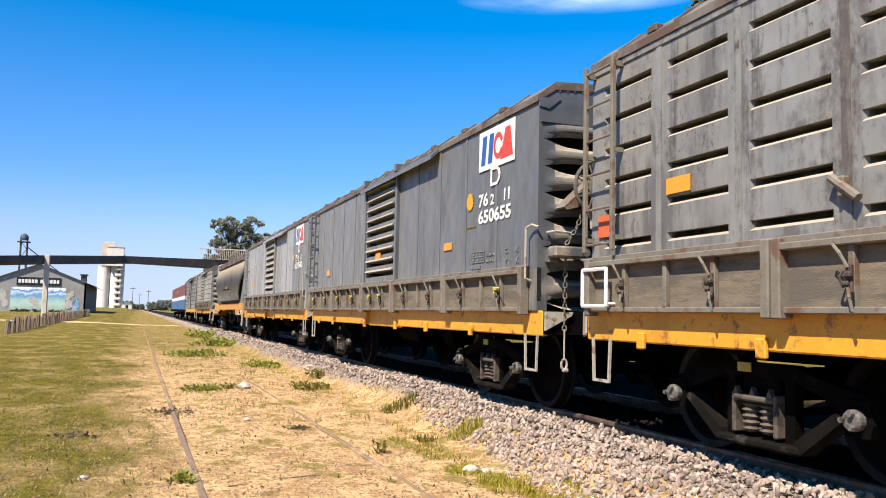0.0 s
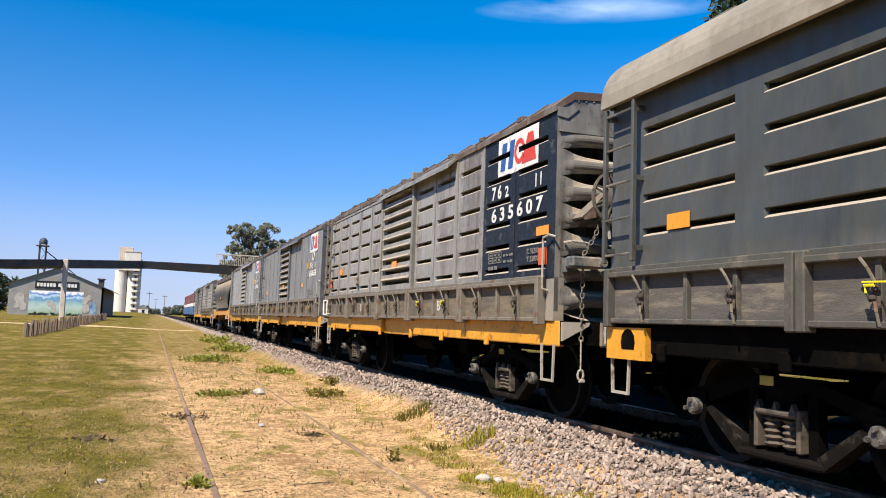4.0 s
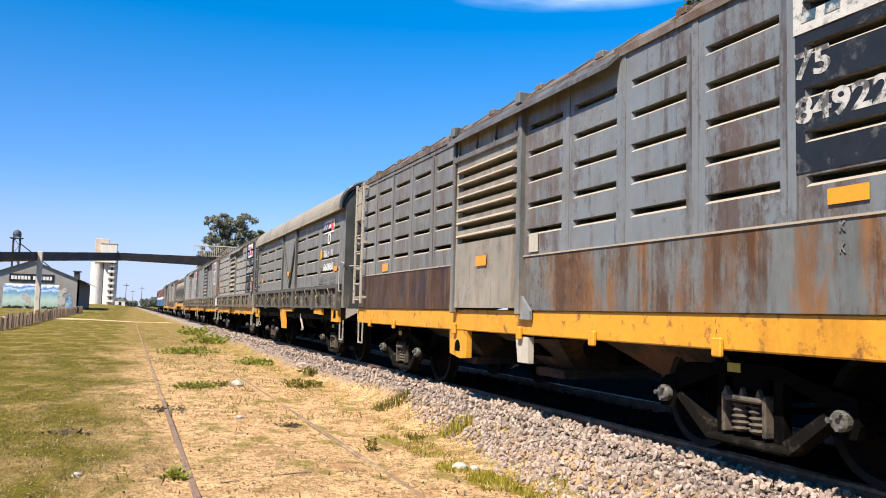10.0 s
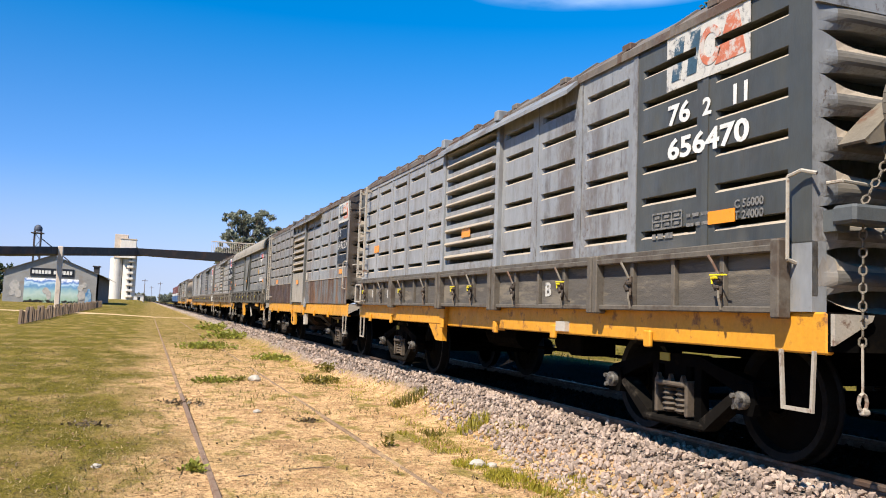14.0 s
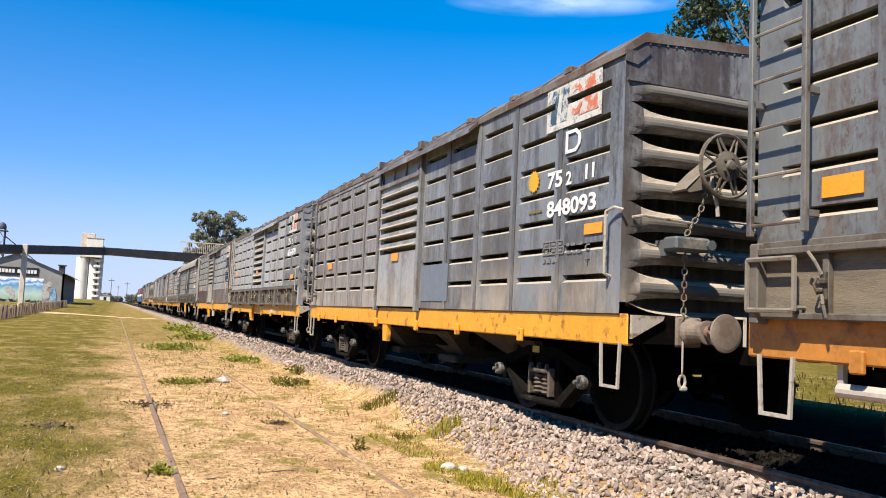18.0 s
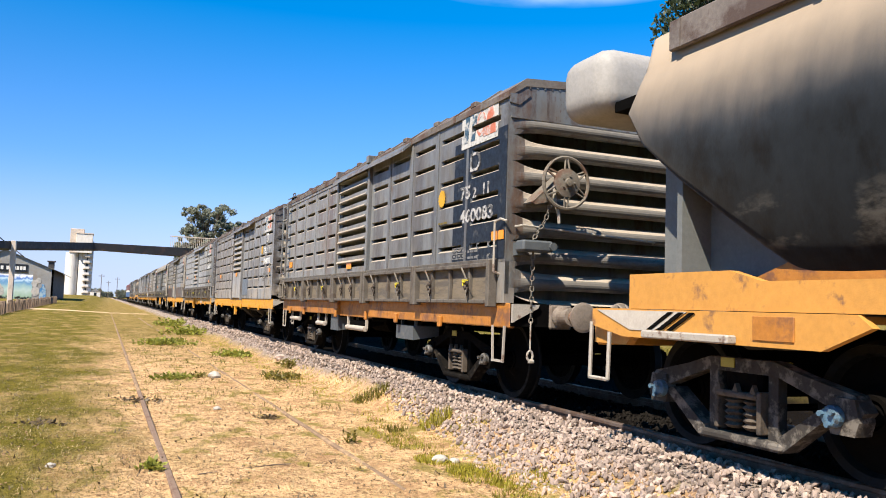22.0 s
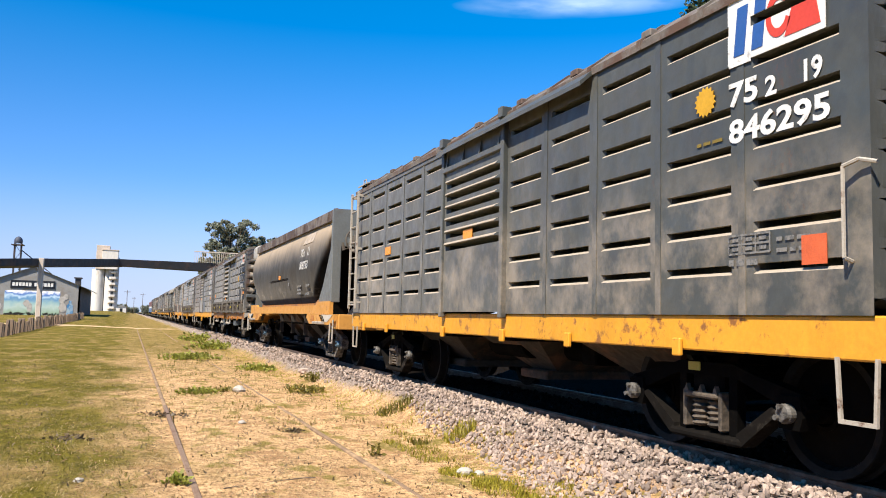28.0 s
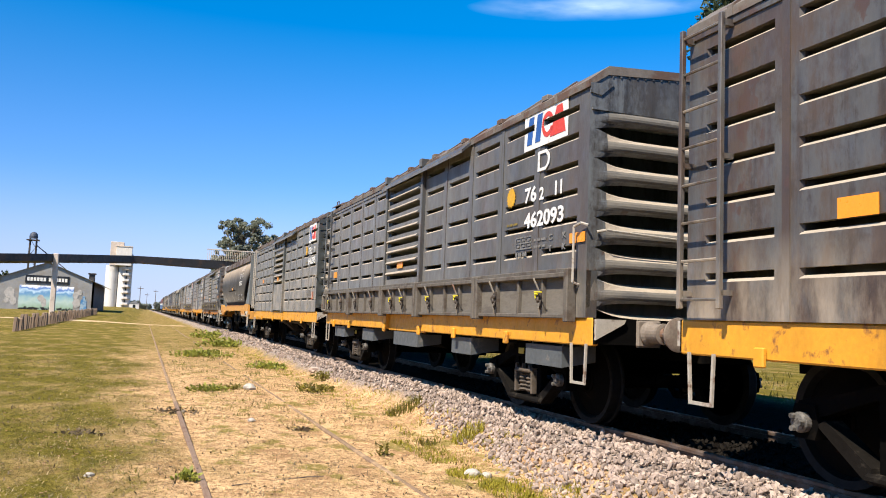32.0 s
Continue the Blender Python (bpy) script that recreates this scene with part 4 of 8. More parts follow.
def roof_handle(mb):
    x = -HW + 0.06
    return mb.pipe([(x, FRONT - 0.27, EAVE + 0.1), (x, FRONT - 0.27, EAVE + 0.2), (x, FRONT - 0.45, EAVE + 0.2), (x, FRONT - 0.45, EAVE + 0.1)], 0.011)


def eave_plate(mb):
    """The lapped top sheet over the leading half of a side."""
    return mb.box(-HW - 0.014, -HW, max(DOOR) + 0.06, FRONT - 0.01, EAVE - 0.125, EAVE - 0.072)


def barrel(r0=0.0):
    pts = []
    for k in range(27):
        a = math.pi * k / 26
        c, s = math.cos(a), math.sin(a)
        pts.append((-(HW + 0.13 - r0) * (abs(c) ** 0.55) * (1 if c > 0 else -1), 3.12 + (0.66 - r0) * max(0.0, s) ** 0.8))
    return pts


def roof_barrel(mb):
    mb.prism(barrel() + [(u, w) for u, w in reversed(barrel(0.05))], "y", REAR - 0.02, FRONT + 0.02)
    return mb


def sill_mesh(mb):
    mb.box(-HW + 0.02, -HW + 0.09, REAR - 0.1, FRONT + 0.1, SILL0, SILL1, 0.012)
    return sill_lugs(mb)


def sill_split(mb):
    mb.box(-HW + 0.02, -HW + 0.09, REAR - 0.1, DOOR[0], SILL0, SILL1, 0.012)
    mb.box(-HW + 0.02, -HW + 0.09, DOOR[1], FRONT + 0.1, SILL0, SILL1, 0.012)
    return sill_lugs(mb)


def door_sill(mb):
    return mb.box(-HW + 0.085, -HW + 0.15, DOOR[0] - 0.03, DOOR[1] + 0.03, SILL0 - 0.02, SILL1, 0.012)


def sill_lugs(mb):
    for d in (0.8, 2.2, 4.8, 6.7, 8.2, 9.9):
        mb.box(-HW - 0.02, -HW + 0.02, FRONT - d - 0.05, FRONT - d + 0.05, SILL0 - 0.05, SILL0 + 0.09, 0.01)
    return mb


def underframe(mb):
    return mb.box(-HW + 0.1, HW - 0.1, REAR, FRONT, SILL1 - 0.06, SILL1)


def centre_sill(mb):
    return mb.box(-0.28, 0.28, REAR - 0.15, FRONT + 0.15, 0.72, SILL1 - 0.05)


def cross_bearer(mb):
    return mb.box(-HW + 0.1, HW - 0.1, -0.12, 0.12, 0.82, SILL1 - 0.05)


def headstock(mb):
    return mb.box(-HW + 0.03, HW - 0.03, REAR - 0.12, REAR + 0.02, SILL0 + 0.02, SILL1)


def brake_gear(mb):
    mb.tube((-0.75, FRONT - 6.0, 0.78), (-0.75, FRONT - 5.0, 0.78), 0.2, 12)
    mb.tube((-0.55, FRONT - 7.4, 0.72), (-0.55, FRONT - 6.6, 0.72), 0.13, 12)
    mb.tube((-0.2, FRONT - 3.0, 0.58), (-0.2, FRONT - 8.6, 0.58), 0.022)
    mb.box(-0.95, -0.5, FRONT - 7.75, FRONT - 7.45, 0.6, 0.84, 0.02)
    return mb


def coupler(mb):
    """Draft box, shank and knuckle at the rear end."""
    mb.box(-0.2, 0.2, REAR - 0.28, REAR - 0.1, SILL0 - 0.06, SILL0 + 0.24, 0.02)
    mb.box(-0.09, 0.09, REAR - 0.55, REAR - 0.25, SILL0 - 0.01, SILL0 + 0.15, 0.02)
    mb.box(-0.17, 0.13, REAR - 0.76, REAR - 0.52, SILL0 - 0.07, SILL0 + 0.2, 0.04)
    return mb


BUFFER_X = 0.92


def buffer(mb):
    """Side buffer guide bolted to the headstock."""
    mb.box(-0.14, 0.14, REAR - 0.15, REAR - 0.11, SILL0, SILL0 + 0.27, 0.02)
    return mb.lathe([(0, 0.115), (-0.03, 0.12), (-0.06, 0.095), (-0.2, 0.088), (-0.22, 0.1), (-0.25, 0.1), (-0.255, 0.07)], (0, REAR - 0.14, SILL0 + 0.14), "y", 20)


def buffer_plunger(mb):
    return mb.lathe([(0, 0.062), (-0.2, 0.062), (-0.205, 0.02)], (0, REAR - 0.37, SILL0 + 0.14), "y", 16)


def buffer_head(mb):
    """A dished head stiffened by ribs behind."""
    c = (0, REAR - 0.55, SILL0 + 0.14)
    mb.lathe([(0.0, 0.075), (-0.03, 0.152), (-0.045, 0.16), (-0.056, 0.156), (-0.064, 0.13), (-0.07, 0.08), (-0.074, 0.01)], c, "y", 40)
    for k in range(10):
        a = 2 * math.pi * k / 10
        u, w = math.cos(a), math.sin(a)
        mb.tube((c[0] + 0.06 * u, c[1] + 0.1, c[2] + 0.06 * w), (c[0] + 0.145 * u, c[1] - 0.03, c[2] + 0.145 * w), 0.012, 5)
    return mb


def buffers(parent, place):
    """Both buffers of one end; place carries the rear end of a covered wagon to this one."""
    for x in (-BUFFER_X, BUFFER_X):
        g = part("buffer", painted("buffer_guide", buffer, M_POT, "buffer"), None, parent, "side buffer with a dished head")
        g.matrix_basis = place @ Matrix.Translation((x, 0, 0))
        part("plunger", painted("buffer_plunger", buffer_plunger, M_PLUNGER, "plunger"), None, g, "rusty buffer plunger")
        part("head", painted("buffer_head", buffer_head, M_POT, "head"), None, g)


def end_gusset(s):
    """Chequer-plate tread that slopes under the end at one corner."""
    return lambda mb: mb.prism([(s * (HW - 0.03), SILL1 - 0.01), (s * (HW - 0.36), SILL1 - 0.01), (s * (HW - 0.34), SILL1 - 0.05), (s * (HW - 0.03), SILL0 + 0.06)], "y", REAR - 0.155, REAR - 0.122)


def stirrup(mb):
    """A bent-strip step below the corner."""
    y = REAR - 0.02
    mb.prism([(y, SILL0 + 0.02), (y + 0.022, SILL0 + 0.02), (y + 0.042, SILL0 - 0.35), (y + 0.268, SILL0 - 0.35), (y + 0.288, SILL0 + 0.02), (y + 0.31, SILL0 + 0.02), (y + 0.29, SILL0 - 0.375), (y + 0.02, SILL0 - 0.375)], "x", -HW + 0.0, -HW + 0.022)
    return mb


def grab(mb):
    """A handrail at the corner post that runs down the side and round to the end."""
    y, z = REAR + 0.14, 2.02
    mb.pipe([(-HW, y, 1.45), (-HW - 0.07, y, 1.47), (-HW - 0.07, y, z), (-HW - 0.05, y - 0.1, z + 0.03), (-HW - 0.02, y - 0.2, z)], 0.013)
    mb.pipe([(-HW + 0.1, REAR - 0.02, z - 0.05), (-HW + 0.15, REAR - 0.1, z - 0.04), (0.35, REAR - 0.1, z - 0.12), (0.4, REAR, z - 0.12)], 0.012)
    return mb


def ladder_parts(parent, z0, z1, paint, y=FRONT - 0.04, wide=0.46):
    def stile(mb):
        return mb.box(-HW - 0.12, -HW - 0.08, -0.02, 0.02, z0, z1, 0.005).box(-HW - 0.1, -HW, -0.02, 0.02, z0 + 0.1, z0 + 0.14).box(-HW - 0.1, -HW, -0.02, 0.02, (z0 + z1) / 2, (z0 + z1) / 2 + 0.04).box(-HW - 0.1, -HW, -0.02, 0.02, z1 - 0.1, z1 - 0.05)
    def rung(mb):
        return mb.tube((-HW - 0.1, 0, 0), (-HW - 0.1, -wide, 0), 0.012, 6)
    lad = part("ladder", painted("ladder_stile%g%g" % (z0, z1), stile, paint, "ladder_stile"), None, parent, "steel side ladder")
    lad.location.y = y
    part("stile", painted("ladder_stile%g%g" % (z0, z1), stile, paint, "ladder_stile"), None, lad).location.y = -wide
    n = int((z1 - z0) / 0.3)
    for k in range(n + 1):
        part("rung", painted("rung%g" % wide, rung, paint, "rung"), None, lad).location.z = z0 + 0.07 + (z1 - z0 - 0.14) * k / n


# flaps along the lower side: where each begins and ends, from the front
FLAPS = [(0.06, 2.36, 4), (2.42, 4.78, 4), (4.86, 6.70, 3), (6.80, 9.10, 4), (9.16, 11.50, 4)]


def flap_board(length):
    return lambda mb: mb.box(-HW - 0.03, -HW + 0.015, -length, 0, SILL1 + 0.02, FLAP1 - 0.03, 0.006)


def flap_rail(length):
    return lambda mb: mb.box(-HW - 0.105, -HW, -length, 0, FLAP1 - 0.035, FLAP1 + 0.015, 0.008).box(-HW - 0.06, -HW + 0.01, -length, 0, FLAP1 + 0.015, FLAP1 + 0.06, 0.006)


def flap_foot(length):
    return lambda mb: mb.box(-HW - 0.075, -HW, -length, 0, SILL1 - 0.015, SILL1 + 0.03, 0.008)


def flap_post(mb):
    return mb.box(-HW - 0.075, -HW - 0.028, -0.024, 0.024, SILL1 + 0.02, FLAP1 - 0.03, 0.006)


def flap_jamb(mb):
    return mb.box(-HW - 0.11, -HW, -0.04, 0.04, SILL1 - 0.05, FLAP1 + 0.05, 0.01)


def latch(mb):
    """Forged hasp over the post, with its wedge and staple."""
    mb.box(-HW - 0.10, -HW - 0.07, -0.022, 0.022, SILL1 + 0.10, SILL1 + 0.28, 0.006)
    mb.box(-HW - 0.125, -HW - 0.09, -0.035, 0.012, SILL1 + 0.20, SILL1 + 0.235, 0.008)
    mb.box(-HW - 0.12, -HW - 0.09, -0.012, 0.035, SILL1 + 0.15, SILL1 + 0.18, 0.008)
    mb.pipe([(-HW - 0.1, 0.03, SILL1 + 0.24), (-HW - 0.12, 0.045, SILL1 + 0.2), (-HW - 0.1, 0.03, SILL1 + 0.14)], 0.009)
    mb.pipe([(-HW - 0.1, -0.03, SILL1 + 0.17), (-HW - 0.12, -0.05, SILL1 + 0.11), (-HW - 0.1, -0.03, SILL1 + 0.07)], 0.009)
    return mb


def lever(mb):
    return mb.pipe([(-HW - 0.1, 0.0, SILL1 + 0.26), (-HW - 0.125, 0.03, SILL1 + 0.34), (-HW - 0.135, 0.075, SILL1 + 0.40)], 0.011)


def latch_strap(mb):
    return mb.pipe([(-HW - 0.1, 0.0, SILL1 + 0.14), (-HW - 0.115, -0.022, SILL1 + 0.08), (-HW - 0.1, -0.03, SILL1 + 0.0)], 0.010)


def tie(mb):
    mb.tube((-HW - 0.13, 0.06, SILL1 + 0.255), (-HW - 0.15, -0.15, SILL1 + 0.25), 0.006, 5)
    mb.tube((-HW - 0.125, 0.05, SILL1 + 0.235), (-HW - 0.135, -0.03, SILL1 + 0.235), 0.010, 6)
    mb.tube((-HW - 0.125, 0.045, SILL1 + 0.235), (-HW - 0.125, 0.04, SILL1 + 0.19), 0.006, 5)
    return mb


def flaps(parent, board, seed, frame_paint=M_POST):
    rng = random.Random(seed)
    for far in (False, True):
        for a, b, n in FLAPS:
            ln = b - a
            flap = part("drop_flap", painted("flap%.2f" % ln, flap_board(ln), board, "drop_flap"), None, parent, "hinged wooden drop flap")
            flap.matrix_basis = (HALF_TURN if far else Matrix()) @ Matrix.Translation((0, FRONT - a, 0))
            part("top_rail", painted("frail%.2f" % ln, flap_rail(ln), frame_paint, "top_rail"), None, flap)
            part("foot_rail", painted("ffoot%.2f" % ln, flap_foot(ln), frame_paint, "foot_rail"), None, flap)
            for k in range(1, n):
                part("post", painted("fpost", flap_post, frame_paint, "post"), None, flap).location.y = -ln * k / n
                if not far and (k % 2 or n == 3):
                    part("latch", painted("latch", latch, M_HASP, "latch"), None, flap).location.y = -ln * k / n
                    part("lever", painted("lever", lever, M_POST, "lever"), None, flap, "pale latch lever").location.y = -ln * k / n
                    part("strap", painted("latch_strap", latch_strap, M_POST, "strap"), None, flap, "pale hanging latch strap").location.y = -ln * k / n
                    if rng.random() < 0.5:
                        part("cable_tie", painted("tie", tie, M_TIE, "cable_tie"), None, flap, "yellow plastic cable tie").location.y = -ln * k / n
            for y in (-0.02, -ln + 0.02):
                part("jamb", painted("fjamb", flap_jamb, frame_paint, "jamb"), None, flap).location.y = y


# bogies
def side_frame(mb):
    """A cast truss frame: bowed top bar, diagonal legs and a spring window."""
    x0, x1 = -1.26, -1.14
    top = [(-1.04, 0.50), (-0.97, 0.60), (-0.56, 0.69), (-0.32, 0.76), (0.32, 0.76), (0.56, 0.69), (0.97, 0.60), (1.04, 0.50)]
    low = [(0.97, 0.42), (0.80, 0.50), (0.52, 0.60), (0.34, 0.66), (-0.34, 0.66), (-0.52, 0.60), (-0.80, 0.50), (-0.97, 0.42)]
    mb.prism(top + low, "x", x0, x1)
    for s in (-1, 1):
        mb.box(x0 + 0.02, x1 - 0.02, min(s * 0.34, s * 0.25), max(s * 0.34, s * 0.25), 0.2, 0.68)
        mb.prism([(s * 0.9 - 0.12, 0.44), (s * 0.9 - 0.09, 0.58), (s * 0.9 + 0.09, 0.58), (s * 0.9 + 0.12, 0.44), (s * 0.9 + 0.09, 0.35), (s * 0.9 - 0.09, 0.35)], "x", x0 - 0.025, x1)
    return mb


def truss_leg(mb):
    """The dusty lower bars that hang under the springs."""
    x0, x1 = -1.28, -1.12
    for s in (-1, 1):
        mb.prism([(s * 0.80, 0.45), (s * 0.73, 0.49), (s * 0.37, 0.245), (s * 0.36, 0.17), (s * 0.42, 0.16)], "x", x0, x1 - 0.01)
    return mb.box(x0 - 0.02, x1 + 0.02, -0.42, 0.42, 0.15, 0.215, 0.02)


def coil(mb):
    return mb.lathe([(0.25, 0.03)] + [(0.255 + 0.0225 * k, 0.078 if k % 2 else 0.05) for k in range(10)] + [(0.48, 0.03)], (-1.22, 0, 0), "z", 10)


def spring_cap(mb):
    mb.box(-1.32, -1.1, -0.2, 0.2, 0.48, 0.525, 0.015)
    for y in (-0.17, 0.0, 0.17):
        mb.prism([(y - 0.03, 0.52), (y + 0.03, 0.52), (y, 0.585)], "x", -1.31, -1.27)
    return mb.box(-1.30, -1.12, -0.23, -0.19, 0.24, 0.54, 0.01).box(-1.30, -1.12, 0.19, 0.23, 0.24, 0.54, 0.01)


def bolster(mb):
    return mb.box(-1.25, 1.25, -0.18, 0.18, 0.5, 0.72, 0.03).box(-0.3, 0.3, -0.3, 0.3, 0.7, 0.84)


def bogie_tag(mb):
    return mb.box(-1.275, -1.262, 0.05, 0.19, 0.69, 0.76, 0.003)


def brake_shoe(mb):
    """Hanger and block between the wheel and the frame."""
    for s in (-1, 1):
        mb.prism([(s * 0.46, 0.62), (s * 0.42, 0.62), (s * 0.40, 0.32), (s * 0.47, 0.30)], "x", -0.93, -0.84)
    return mb.tube((-1.1, 0.44, 0.34), (1.1, 0.44, 0.34), 0.03, 8)


def wheel_mesh(mb):
    pts = [(-0.02, 0.05), (-0.02, 0.12), (-0.10, 0.13), (-0.10, 0.1), (-0.03, 0.2), (0.0, WHEEL_R - 0.07), (0.03, WHEEL_R - 0.07), (0.03, 0.12), (0.05, 0.05)]
    return mb.lathe(pts, (-0.873, 0, 0), "x", 32)


def tyre_mesh(mb):
    pts = [(0.0, WHEEL_R - 0.085), (-0.055, WHEEL_R - 0.062), (-0.065, WHEEL_R - 0.005), (-0.05, WHEEL_R), (0.04, WHEEL_R + 0.002), (0.05, WHEEL_R + 0.028), (0.07, WHEEL_R + 0.028), (0.07, WHEEL_R - 0.07), (0.03, WHEEL_R - 0.085)]
    return mb.lathe(pts, (-0.873, 0, 0), "x", 40)


def axle_mesh(mb):
    return mb.lathe([(-1.2, 0.07), (-0.8, 0.08), (0, 0.07), (0.8, 0.08), (1.2, 0.07)], (0, 0, 0), "x", 14)


def cap_mesh(mb):
    mb.lathe([(0.02, 0.068), (-0.03, 0.07), (-0.05, 0.058), (-0.055, 0.03)], (-1.30, 0, 0), "x", 20)
    for k in range(3):
        a = 2 * math.pi * k / 3
        mb.tube((-1.35, 0.048 * math.cos(a), 0.048 * math.sin(a)), (-1.38, 0.048 * math.cos(a), 0.048 * math.sin(a)), 0.02, 6)
    return mb


WHEELSETS, VEHICLES = [], []


def bogies(parent, places=BOGIES, cap=M_CAP, frame_paint=M_BLACK, base=WHEELBASE, truss=M_TRUSS):
    for yb in places:
        bo = part("bogie", painted("bolster", bolster, M_BLACK, "bogie"), None, parent, "cast steel bogie")
        bo.location.y = yb
        for far in (False, True):
            f = part("side_frame", painted("side_frame", side_frame, frame_paint, "side_frame"), None, bo)
            s = part("spring_cap", painted("spring_cap", spring_cap, M_SPRING, "spring_cap"), None, bo)
            for dy in (-0.09, 0.09):
                part("coil_spring", painted("coil", coil, M_SPRING, "coil_spring"), None, s).location.y = dy
            tl = part("truss_bar", painted("truss_leg", truss_leg, truss, "truss_bar"), None, bo, "dusty lower truss bar")
            if far:
                f.matrix_basis = s.matrix_basis = tl.matrix_basis = HALF_TURN
            else:
                part("tag", painted("bogie_tag", bogie_tag, M_TAG, "tag"), None, bo, "small yellow tag plate")
                part("brake_shoe", painted("brake_shoe", brake_shoe, M_TRUSS, "brake_shoe"), None, bo)
        for dy in (base / 2, -base / 2):
            ws = part("wheelset", painted("axle", axle_mesh, M_BLACK, "axle"), None, parent, "steel wheelset")
            ws.location = (0, yb + dy, AXLE_Z)
            for far in (False, True):
                w = part("wheel", painted("wheel", wheel_mesh, M_WHEEL, "wheel"), None, ws)
                ty = part("tyre", painted("tyre", tyre_mesh, M_TYRE, "tyre"), None, ws)
                c = part("axle_cap", painted("cap", cap_mesh, cap, "axle_cap"), None, ws)
                if far:
                    w.matrix_basis = c.matrix_basis = ty.matrix_basis = HALF_TURN
            WHEELSETS.append((ws, yb + dy))


def link_chain(mb, path, pitch=0.055, r=0.007):
    """Chain of oval links, turned by quarter turns, along a line of points."""
    k = 0
    for a, b in zip(path, path[1:]):
        a, b = Vector(a), Vector(b)
        d = (b - a).normalized()
        s = d.orthogonal().normalized()
        t = d.cross(s)
        n = max(1, int((b - a).length / pitch))
        for i in range(n):
            c = a + (b - a) * ((i + 0.5) / n)
            u = (s if k % 2 else t) * 0.02
            h = d * (pitch * 0.62)
            ring = [c - h, c - h * 0.5 + u, c + h * 0.5 + u, c + h, c + h * 0.5 - u, c - h * 0.5 - u, c - h]
            mb.pipe(ring, r, 5)
            k += 1
    return mb


def wheel_disc(mb, x, y, z, r=0.27, spokes=8, plate=0.135, rim=0.02):
    """A pressed brake wheel: rim, dished centre plate and flat spokes between."""
    ring = [(r * math.cos(2 * math.pi * k / 28), r * math.sin(2 * math.pi * k / 28)) for k in range(29)]
    mb.pipe([(x + u, y, z + w) for u, w in ring], rim, 6)
    for k in range(spokes):
        a = 2 * math.pi * (k + 0.5) / spokes
        c, q = math.cos(a), math.sin(a)
        for side in (-1, 1):
            p0 = (x + plate * 0.9 * c - side * 0.030 * q, y - 0.02, z + plate * 0.9 * q + side * 0.030 * c)
            p1 = (x + r * c - side * 0.012 * q, y, z + r * q + side * 0.012 * c)
            mb.tube(p0, p1, 0.012, 5)
    mb.lathe([(0.03, 0.05), (0.02, plate * 0.8), (-0.005, plate), (-0.03, plate * 0.98), (-0.045, plate * 0.6), (-0.05, 0.05), (-0.08, 0.04), (-0.085, 0.01)], (x, y, z), "y", 20)
    for k in range(5):
        a = 2 * math.pi * k / 5
        mb.tube((x + 0.075 * math.cos(a), y - 0.03, z + 0.075 * math.sin(a)), (x + 0.075 * math.cos(a), y - 0.06, z + 0.075 * math.sin(a)), 0.013, 6)
    return mb


